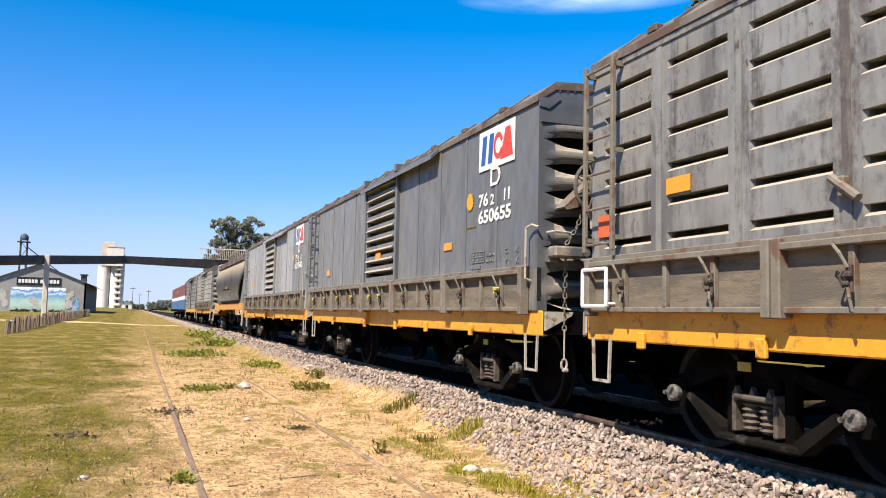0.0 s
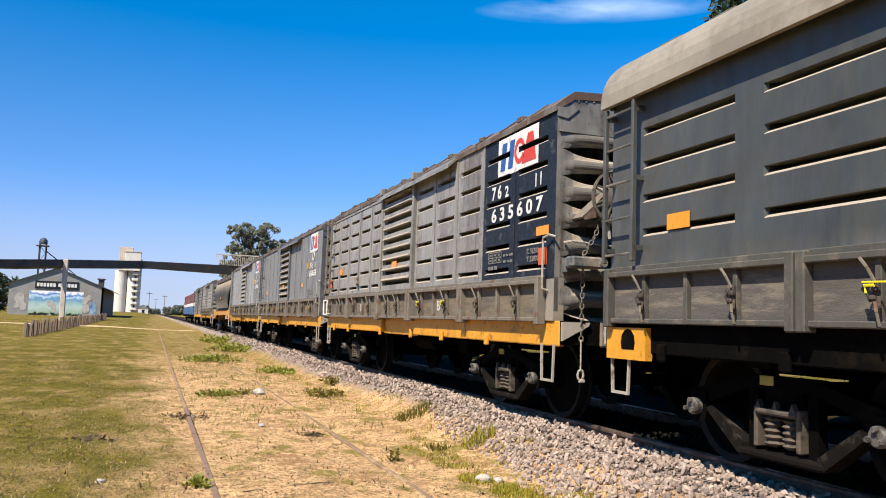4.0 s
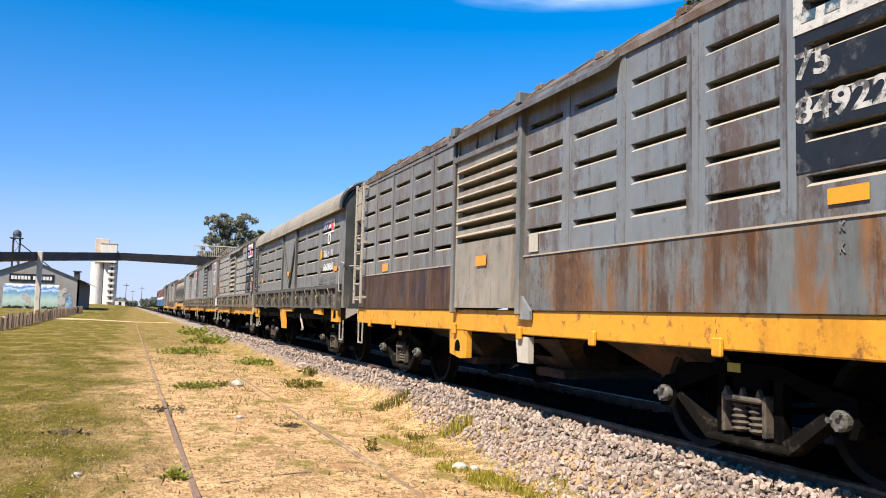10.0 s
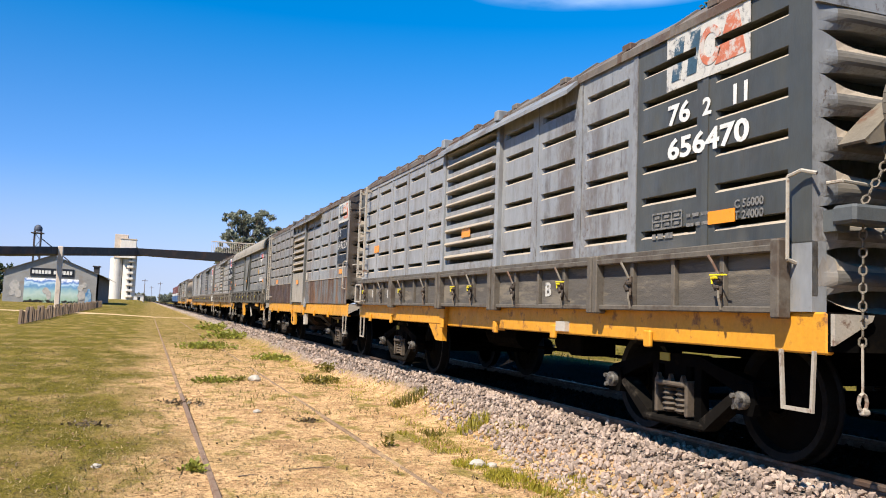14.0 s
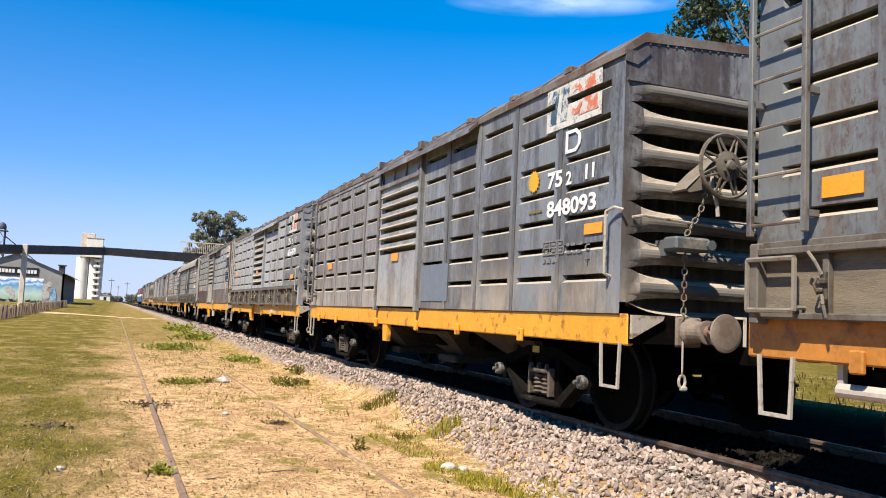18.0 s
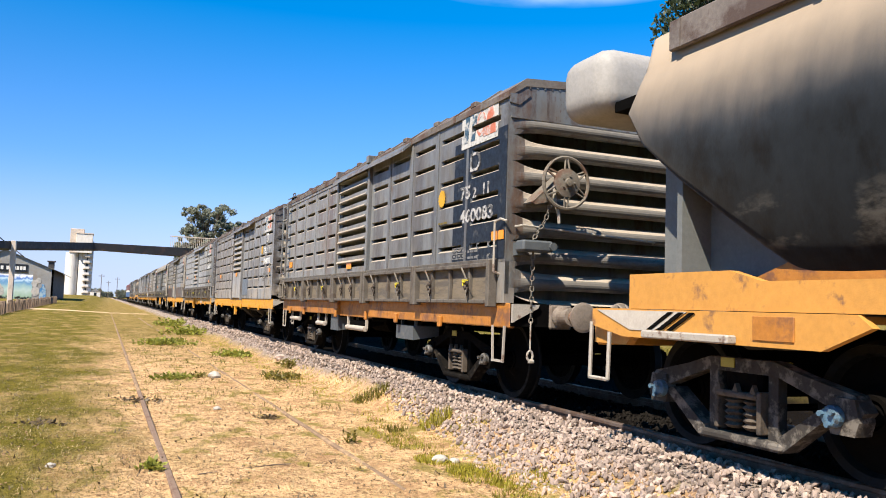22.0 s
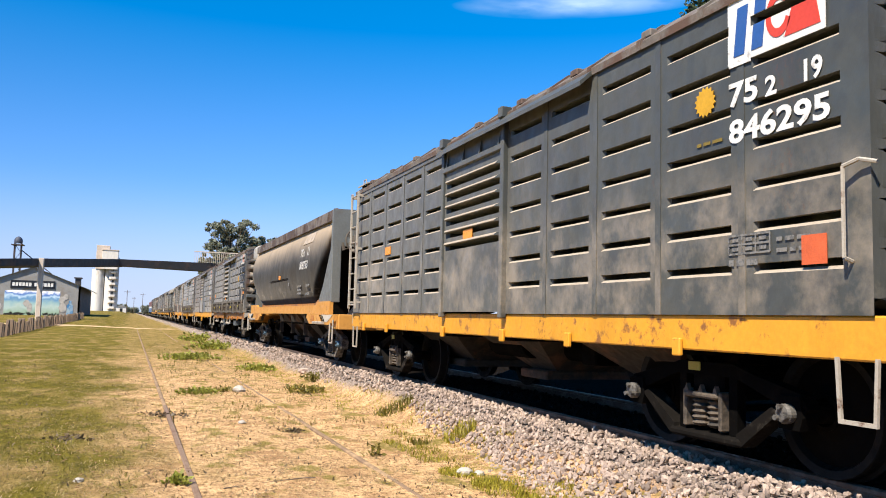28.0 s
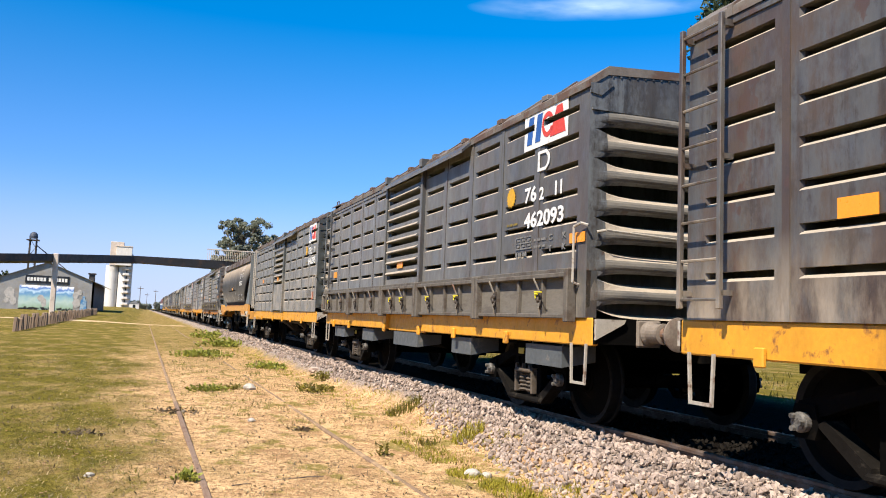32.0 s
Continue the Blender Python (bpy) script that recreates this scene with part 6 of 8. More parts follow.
def wagon_marks(em, top, number, num, z1, z2, eleven, paint=M_WHITE, faded=False, mark=None, sun=None, orange=None, table=None, load=None, patch=None, two=None, red=None, tall=0.18):
    """Emblem, class mark and running number near the trailing end. em: (from, to, top, foot); num: (from, to), all in metres from that end and over the rail.
    load: (from, heights, words)."""
    def put(w, x, cuts):
        if patch:
            paint_patch(w, x, *patch, M_NAVY, cuts)
        emblem(w, x, REAR + em[0], em[2], em[0] - em[1], em[2] - em[3], faded, cuts)
        if mark:
            shield(w, x, REAR + mark[0], mark[1], paint, 0.28)
        if sun:
            sun_mark(w, x, REAR + sun[0], sun[1], 0.12)
            small_bars(w, x, REAR + sun[0] + 0.1, sun[1] - 0.31, M_SUNDIM, 1, 0.2, 0.025)
        a, b, c = top
        stencil(a, num[0], z1, 0.29, tall, paint, w, x)
        stencil(b, two or num[0] - 0.36, z1, 0.105, tall * 0.78, paint, w, x)
        stencil(c, eleven, z1 + 0.01, 0.15, tall * 0.85, paint, w, x)
        stencil(number, num[0], z2, num[0] - num[1], tall, paint, w, x)
        if orange:
            plaque(x, REAR + orange[0], orange[1], 0.3, 0.1, M_ORANGE, w, "reflector", "orange reflector plate")
        if red:
            plaque(x, REAR + red[0], red[1], 0.2, 0.19, M_REDPLATE, w, "red_plate", "orange-red painted plate")
        if table:
            stencil_table(w, x, table[0], table[1], M_DIM)
            small_bars(w, x, REAR + table[0] - 0.46, table[1] - 0.04, M_DIM, 2, 0.26, 0.028, 0.075)
            small_bars(w, x, REAR + table[0], table[1] - 0.17, M_DIM, 1, 0.22, 0.045)
        if load:
            d, zs, words = load
            for z, txt in zip(zs, words):
                stencil(txt, d, z, 0.38 if len(txt) > 7 else 0.30 if len(txt) > 1 else 0.05, 0.065, M_DIM, w, x)
    return put


# ---- train: hopper wagon ----
TANK_SEC = [(1.40, 3.38), (1.43, 3.12), (1.50, 2.98), (1.56, 2.76), (1.60, 2.45), (1.61, 2.12), (1.57, 1.80), (1.48, 1.54), (1.38, 1.36)]


def tank_shell(mb):
    """A round-shouldered shell whose ends slope in towards the foot."""
    sec = [(-u, w) for u, w in TANK_SEC] + [(u, w) for u, w in reversed(TANK_SEC)]
    def reach(w):
        return float(np.interp(w, (1.36, 1.43, 1.67, 2.04, 2.39, 2.74, 3.0, 3.4), (3.85, 3.92, 4.22, 4.8, 5.25, 5.55, 5.8, 5.95)))
    def nose(w):
        return float(np.interp(w, (1.36, 1.41, 1.66, 2.02, 2.44, 2.73, 3.0, 3.4), (4.45, 4.55, 4.81, 5.34, 5.91, 6.18, 6.1, 6.0)))
    rings = []
    for s, edge, k in ((1, 0.0, 0.97), (1, 0.04, 0.985), (1, 0.12, 0.995), (1, 0.4, 1.0), (1, 0.9, 1.0), (-1, 0.2, 1.0), (-1, 0.06, 0.985), (-1, 0.0, 0.95)):
        rings.append([((u * k, (nose if s > 0 else reach)(w) - edge, w) if w < 3.11 else (u * (1 if s < 0 else (1 + k) / 2), (nose if s > 0 else reach)(w) - edge, w)) for u, w in sec])
        rings[-1] = [(u, s * y, w) for u, y, w in rings[-1]]
    n, m = len(sec), len(rings)
    mb.add([p for r in rings for p in r], [(k * n + i, k * n + (i + 1) % n, (k + 1) * n + (i + 1) % n, (k + 1) * n + i) for k in range(m - 1) for i in range(n)] + [tuple(range(n)), tuple(range(m * n - 1, (m - 1) * n - 1, -1))])
    return mb


def hopper_wagon(front, label, number=None, bag=False):
    length = 12.06
    w = vehicle("hopper_wagon", label, front, length)
    f, r = length / 2, -length / 2
    part("tank", painted("tank", tank_shell, M_TANK, "tank"), None, w, "round-shouldered steel tank, dusty above, soot and painted shade below", ).data.shade_smooth()
    def coaming(mb):
        mb.box(-1.49, -1.44, r + 0.04, f - 0.35, 3.17, 3.41, 0.008)
        for k in range(9):
            mb.box(-1.505, -1.48, f - 0.5 - k * 1.35, f - 0.44 - k * 1.35, 3.17, 3.4)
        return mb
    for far in (False, True):
        part("coaming", painted("coaming", coaming, M_ROOFRUST, "coaming"), None, w, "rust-streaked roof coaming").matrix_basis = HALF_TURN if far else Matrix()
    part("roof", painted("hroof", lambda mb: mb.box(-1.43, 1.43, r + 0.1, f - 0.4, 3.34, 3.395), M_ROOFRUST, "roof"), None, w)
    def end_frame(mb):
        for s in (-1, 1):
            mb.prism([(r, 1.36), (r + 1.4, 1.36), (r + 0.95, 1.75), (r + 0.3, 2.55), (r + 0.26, 3.3), (r, 3.38)], "x", s * (HW - 0.05) - 0.015, s * (HW - 0.05) + 0.015)
            mb.box(min(s * HW, s * (HW - 0.2)), max(s * HW, s * (HW - 0.2)), r - 0.01, r + 0.1, 1.36, 3.36, 0.012)
        mb.box(-HW, HW, r - 0.01, r + 0.03, 2.58, 3.39)
        return mb
    # painted black for the shade that lies below the end header
    def slope_sheet(mb):
        mb.add([(-HW + 0.17, r + 0.05, 2.62), (HW - 0.17, r + 0.05, 2.62), (1.3, r + 2.1, 1.4), (-1.3, r + 2.1, 1.4)], [(0, 1, 2, 3)])
        # added black bulkhead that blocks the view through the end
        mb.box(-1.35, 1.35, r + 1.5, r + 1.56, 0.9, 1.75)
        for s in (-1, 1):
            mb.box(s * 0.5 - 0.06, s * 0.5 + 0.06, r + 0.7, r + 0.82, 1.1, 2.3)
        return mb
    part("slope_sheet", painted("slope_sheet", slope_sheet, M_BLACK, "slope_sheet"), None, w, "sloping floor sheet, painted black as the shade under the end")
    for far in (False, True):
        turn = HALF_TURN if far else Matrix()
        flip = Matrix.Diagonal((1, -1, 1, 1)) if far else Matrix()
        def front_frame(mb):
            for s in (-1, 1):
                mb.prism([(r, 1.36), (r + 1.7, 1.36), (r + 0.9, 2.2), (r + 0.3, 2.5), (r, 2.5)], "x", s * 1.22 - 0.03, s * 1.22)
            return mb.box(-1.5, 1.5, r + 0.5, r + 0.56, 1.1, 2.2)
        ob = part("end_frame", painted("front_frame", front_frame, M_ENDGREY, "end_frame") if far else painted("end_frame", end_frame, M_ENDGREY, "end_frame"), None, w, "grey end frame with triangular side plates")
        ob.matrix_basis = turn
        def sill(mb):
            mb.prism([(r, 1.10), (f, 1.10), (f, 1.38), (f - 1.15, 1.38), (f - 1.45, 1.30), (r + 1.45, 1.30), (r + 1.15, 1.38), (r, 1.38)], "x", -HW - 0.02, -HW + 0.06)
            return mb
        ob = part("side_sill", painted("hsill", sill, M_HOPSILL, "side_sill"), None, w, "orange-yellow side sill")
        ob.matrix_basis = turn
        def platform(mb):
            mb.prism([(r - 0.55, 1.10), (r + 0.1, 1.10), (r + 0.1, 0.95), (r - 0.1, 0.80), (r - 0.55, 0.80)], "x", -HW + 0.02, -HW + 0.1)
            mb.box(-HW + 0.05, HW - 0.05, r - 0.58, r - 0.48, 0.78, 1.1, 0.015)
            mb.box(-HW + 0.08, HW - 0.08, r - 0.5, r + 1.9, 1.04, 1.09)
            return mb
        ob = part("end_platform", painted("hplat", platform, M_HOPSILL, "end_platform"), None, w)
        ob.matrix_basis = flip
        def gusset(mb):
            mb.prism([(r + 0.55, 1.09), (r + 2.1, 1.09), (r + 1.7, 0.86), (r + 1.2, 0.84)], "x", -HW + 0.1, -HW + 0.16)
            return mb
        ob = part("gusset", painted("hgusset", gusset, M_CHUTE, "gusset"), None, w, "brown stained gusset plate")
        ob.matrix_basis = flip
        def flange(mb):
            return mb.prism([(r + 1.0, 1.27), (f - 1.0, 1.27), (f - 1.5, 1.44), (r + 2.0, 1.44)], "x", -1.38, -1.35)
        ob = part("sill_flange", painted("hflange", flange, M_OCHRE, "sill_flange"), None, w, "rust-orange web plate over the sill")
        ob.matrix_basis = turn
        def beam(mb):
            return mb.prism([(r - 0.5, 1.095), (r + 2.2, 1.095), (r + 2.3, 1.02), (r + 1.95, 0.87), (r - 0.05, 0.87), (r - 0.5, 0.95)], "x", -HW - 0.045, -HW + 0.015)
        ob = part("side_beam", painted("hbeam", beam, M_HOPSILL, "side_beam"), None, w, "orange-yellow beam over the bogie")
        ob.matrix_basis = flip
        def wing(mb):
            return mb.prism([(r - 0.42, 1.085), (r + 0.75, 1.085), (r + 0.35, 0.93), (r + 0.05, 0.93)], "x", -HW - 0.052, -HW - 0.043)
        wg = part("dusty_patch", painted("hwing", wing, M_WING, "dusty_patch"), None, ob, "dusty white corner of the beam")
        for k in range(3):
            part("stripe", painted("hstripe%d" % k, lambda mb: mb.prism([(r + 0.28 + 0.12 * k, 0.94), (r + 0.34 + 0.12 * k, 0.94), (r + 0.60 + 0.12 * k, 1.08), (r + 0.54 + 0.12 * k, 1.08)], "x", -HW - 0.058, -HW - 0.05), M_BLACK, "stripe"), None, ob, "black painted stripe")
        part("foot_plate", painted("hfoot", lambda mb: mb.box(-HW - 0.13, -HW - 0.04, r + 0.3, r + 1.25, 0.875, 0.935, 0.01), M_LADDER, "foot_plate"), None, ob, "pale step plate")
        part("data_plate", painted("hdata", lambda mb: mb.box(-HW - 0.055, -HW - 0.043, r + 1.4, r + 1.75, 0.91, 1.07, 0.004), M_OCHRE, "data_plate"), None, ob, "small embossed plate")
        def hstep(mb):
            y = r - 0.5
            mb.pipe([(-HW - 0.05, y, 0.98), (-HW - 0.06, y, 0.5), (-HW - 0.06, y + 0.27, 0.5), (-HW - 0.05, y + 0.27, 0.9)], 0.018)
            return mb
        ob = part("step", painted("hstep", hstep, M_LADDER, "step"), None, w)
        ob.matrix_basis = flip
        ob = part("coupler", painted("coupler", coupler, M_POST, "coupler"), None, w)
        ob.matrix_basis = turn @ Matrix.Translation((0, r - REAR - 0.4, 0))
        buffers(w, turn @ Matrix.Translation((0, r - REAR - 0.45, 0)))
    def chutes(mb):
        for yc in (0.0,):
            mb.add([(sx * xx, yc + yy, zz) for zz, xx, ln in ((1.36, 1.3, 0.88), (0.4, 0.45, 0.25)) for sx, yy in ((-1, -ln), (1, -ln), (1, ln), (-1, ln))], [(0, 1, 2, 3), (4, 7, 6, 5), (0, 4, 5, 1), (1, 5, 6, 2), (2, 6, 7, 3), (3, 7, 4, 0)])
            mb.box(-0.6, 0.6, yc - 0.3, yc + 0.3, 0.3, 0.42, 0.02)
        return mb
    for yc in (2.7, 0.9, -0.9, -2.7):
        part("chute", painted("hchute", chutes, M_CHUTE, "chute"), None, w, "steel discharge chute").location.y = yc
    part("gate_rod", painted("grod", lambda mb: mb.tube((-1.2, 3.6, 0.85), (-1.2, -3.6, 0.85), 0.025), M_BLACK, "gate_rod"), None, w)
    for yc in (1.8, 0, -1.8):
        part("hanger", painted("hanger", lambda mb: mb.box(-1.25, -1.15, -0.03, 0.03, 0.55, 1.2), M_CHUTE, "hanger"), None, w).location.y = yc
    part("underframe", painted("hunder", lambda mb: mb.box(-0.28, 0.28, r - 0.3, f + 0.3, 0.7, 1.0), M_BLACK, "underframe"), None, w)
    bogies(w, (f - 0.93, r + 0.95), M_CAPBLUE, M_BOGIE, 1.7, M_BOGIE)
    # handwheel, ladder and number on the trailing end
    def wheel(mb):
        x, z, y = -1.04, 2.70, r - 0.22
        wheel_disc(mb, x, y, z, 0.27, 8, 0.14)
        return mb.prism([(x - 0.04, z - 0.1), (x - 0.3, z - 0.22), (x - 0.32, z - 0.05), (x - 0.27, z - 0.19)], "y", y + 0.03, y + 0.2)
    part("handwheel", painted("hwheel", wheel, M_FRAME, "handwheel"), None, w, "spoked brake handwheel")
    part("chain", painted("hchain", lambda mb: link_chain(mb, [(-1.17, r - 0.12, 2.55), (-1.16, r - 0.14, 2.0)]).tube((-1.16, r - 0.14, 2.0), (-1.18, r - 0.16, 1.15), 0.011, 6), M_POST, "chain"), None, w)
    def elad(mb):
        for x in (-0.20, 0.14):
            mb.box(x - 0.018, x + 0.018, r - 0.2, r - 0.14, 1.08, 3.3, 0.006)
            mb.box(x - 0.02, x + 0.02, r - 0.18, r + 0.03, 3.3, 3.34)
        for k in range(8):
            mb.tube((-0.20, r - 0.17, 1.3 + 0.27 * k), (0.14, r - 0.17, 1.3 + 0.27 * k), 0.014, 6)
        return mb
    part("end_ladder", painted("elad", elad, M_LADDER, "end_ladder"), None, w, "pale end ladder")
    # brake tank high on the leading end
    if "tankbox" not in made:
        made["tankbox"] = rounded_box(-1.38, -0.15, f + 0.75, f + 1.55, 2.95, 3.60, 0.2, "air_tank")
        made["tankbox"].materials.append(M_AIRTANK)
    box = part("air_tank", made["tankbox"], None, w, "pale rounded end box")
    part("tank_bracket", MB().box(-1.2, -0.3, f - 0.15, f + 0.8, 2.95, 3.05), M_BLACK, box)
    part("rod", painted("trod", lambda mb: mb.tube((-1.615, f - 4.22, 2.05), (-1.615, f - 7.2, 2.05), 0.008, 6), M_BLACK, "rod"), None, w, "thin rod along the tank")
    plaque(-1.61, f - 7.3, 1.93, 0.1, 0.09, M_DIM, w, "paper_label", "torn pale paper label")
    plaque(-1.612, f - 5.75, 2.17, 0.28, 0.12, M_ORANGE, w, "reflector", "orange reflector plate")
    plaque(-HW + 0.18, r + 0.42, 2.12, 0.26, 0.11, M_ORANGE, w, "reflector", "orange reflector plate")
    if number:
        lean = Matrix.Translation((-1.588, 0, 2.56)) @ Matrix.Rotation(radians(7.5), 4, "Y")
        foot = Matrix.Translation((-1.609, 0, 2.21)) @ Matrix.Rotation(radians(2), 4, "Y")
        lab = part("faded_emblem", MB().prism([(-2.8, 0.0), (-4.0, 0.0), (-4.0, 0.26), (-2.95, 0.26)], "x", -0.006, 0.0), M_GHOST, w, "ghost of a painted-over emblem")
        lab.matrix_basis = Matrix.Translation((-1.548, 0, 2.83)) @ Matrix.Rotation(radians(19), 4, "Y")
        for words, size, y, z, wd in ((number[0], 0.27, -2.72, -0.03, 0.30), (number[1], 0.17, -3.10, -0.03, 0.11), (number[2], 0.27, -3.50, -0.03, 0.2), (number[3], 0.27, -2.72, 0.0, 0.98)):
            ob = lettering(words, size, -0.004, y, z, M_FADED, w, wd)
            ob.matrix_basis = foot if z == 0.0 else lean
        me = text_mesh(number[3], 0.30)
        me.transform(Matrix.Rotation(radians(90), 4, "Z"))
        me.transform(Matrix.Translation((-0.66, r - 0.02, 2.74)))
        part("lettering", me, M_WHITE, w)
        small_bars(w, -1.585, -2.4, 1.82, M_DIM, 3, 0.5)
        small_bars(w, -1.585, -3.5, 1.82, M_DIM, 2, 0.35, 0.06, 0.2)
    if bag:
        def sack(mb):
            pts = []
            for i in range(13):
                for j in range(7):
                    u, v = i / 12, j / 6
                    hgt = 0.26 * math.sin(math.pi * u) ** 0.4 * math.sin(math.pi * v) ** 0.5
                    hgt *= 1 + 0.45 * noise.noise(Vector((u * 5, v * 4, 1)))
                    pts.append((-1.2 + 1.2 * u, r - 0.45 + 0.5 * v, 1.1 + hgt))
            mb.add(pts, [(i * 7 + j, i * 7 + j + 1, (i + 1) * 7 + j + 1, (i + 1) * 7 + j) for i in range(12) for j in range(6)])
            return mb
        part("cover", painted("sack", sack, M_SACK, "cover"), None, w, "crumpled black plastic cover")
    return w


# ---- train: locomotive ----
def locomotive(front, label):
    length = 15.5
    w = vehicle("locomotive", label, front, length, "locomotive")
    f, r = length / 2, -length / 2
    def hood(z0, z1):
        return lambda mb: mb.box(-1.45, 1.45, r + 0.5, f - 0.4, z0, z1, 0.06)
    part("hood_lower", painted("hood1", hood(1.0, 1.95), M_LOCOBLUE, "hood_lower"), None, w, "blue lower body")
    part("hood_band", painted("hood2", lambda mb: mb.box(-1.46, 1.46, r + 0.49, f - 0.39, 1.95, 2.3, 0.02), M_WHITE, "hood_band"), None, w, "white body band")
    part("hood_upper", painted("hood3", hood(2.3, 3.4), M_LOCORED, "hood_upper"), None, w, "red upper body")
    part("frame", painted("lframe", lambda mb: mb.box(-1.5, 1.5, r, f, 0.8, 1.05, 0.02).box(-0.9, 0.9, -1.8, 1.8, 0.35, 0.8, 0.05), M_BLACK, "frame"), None, w)
    part("exhaust", painted("exhaust", lambda mb: mb.box(-0.4, 0.4, -0.6, 0.6, 3.38, 3.75, 0.04), M_BLACK, "exhaust"), None, w)
    for y in (r + 1.6, f - 1.6):
        part("cab_window", MB().box(-1.475, -1.45, y - 0.45, y + 0.45, 2.5, 3.1, 0.01), M_GLASS, w)
    part("coupler", painted("coupler", coupler, M_POST, "coupler"), None, w).location.y = r - REAR - 0.1
    bogies(w, (f - 3.0, r + 3.0), M_CAP, M_BLACK, 2.1)
    return w


M_ENDTAN = mat("dusty_tan_end", (0.30, 0.265, 0.21), rough=0.7, dark=0.8, scale=1.5, stain=(0.22, 0.19, 0.15), stain_amount=0.3)
M_ROOFRUST = mat("rust_streaked_coaming", (0.20, 0.17, 0.15), rough=0.8, dark=0.6, scale=3, stain=(0.07, 0.042, 0.032), stain_amount=0.6, stain_scale=1.5)
M_ENDGREY = mat("end_grey_paint", (0.15, 0.158, 0.152), rough=0.6, dark=0.8, scale=3, stain=(0.12, 0.11, 0.10), stain_amount=0.2)
M_HOPSILL = mat("orange_yellow_sill", (0.56, 0.27, 0.055), rough=0.6, dark=0.85, scale=2, stain=(0.20, 0.10, 0.05), stain_amount=0.15, stain_scale=4)
M_BOGIE = mat("dusty_bogie_casting", (0.04, 0.034, 0.028), rough=0.8, dark=0.5, scale=6, stain=(0.17, 0.15, 0.125), stain_amount=0.42, stain_scale=7)
M_AIRTANK = mat("pale_grey_box", (0.36, 0.34, 0.31), rough=0.65, dark=0.8, scale=3)
M_SACK = mat("black_plastic", (0.012, 0.012, 0.014), rough=0.35, dark=0.7, scale=5, bump=0.6, bump_scale=14)
M_GHOST = mat("faded_ghost_paint", (0.44, 0.36, 0.28), rough=0.75, dark=0.75, scale=5, stain=(0.3, 0.24, 0.18), stain_amount=0.4, stain_scale=4, bump=0)
M_LOCOBLUE = mat("blue_body_paint", (0.05, 0.13, 0.30), rough=0.45, dark=0.8)
M_LOCORED = mat("red_body_paint", (0.20, 0.055, 0.04), rough=0.5, dark=0.7)
M_GLASS = mat("dark_window_glass", (0.02, 0.025, 0.03), rough=0.1)

M_LOWRUST = mat("rust_run_foot", (0.15, 0.162, 0.162), rough=0.65, dark=0.7, scale=2.0, stretch=(1.6, 1.6, 0.35), stain=(0.21, 0.095, 0.03), stain_amount=0.45, stain_scale=1.6, chips=(0.06, 0.03, 0.018), streak=0.6, dents=0.8, bands=(0.125, 0.055, 0.02), band_at=0.49)
M_FRONTRUST = mat("rusted_foot", (0.085, 0.04, 0.017), rough=0.5, dark=0.6, scale=2.0, stretch=(1.6, 1.6, 0.35), cloud=(0.10, 0.095, 0.075), stain=(0.16, 0.075, 0.026), stain_amount=0.45, stain_scale=1.3, chips=(0.04, 0.02, 0.012), streak=0.6, dents=1.0, bands=(0.055, 0.023, 0.010), band_at=0.46, flakes=0.64)
M_PATCH = mat("blue_grey_patch", (0.15, 0.175, 0.21), rough=0.6, dark=0.8, scale=3)


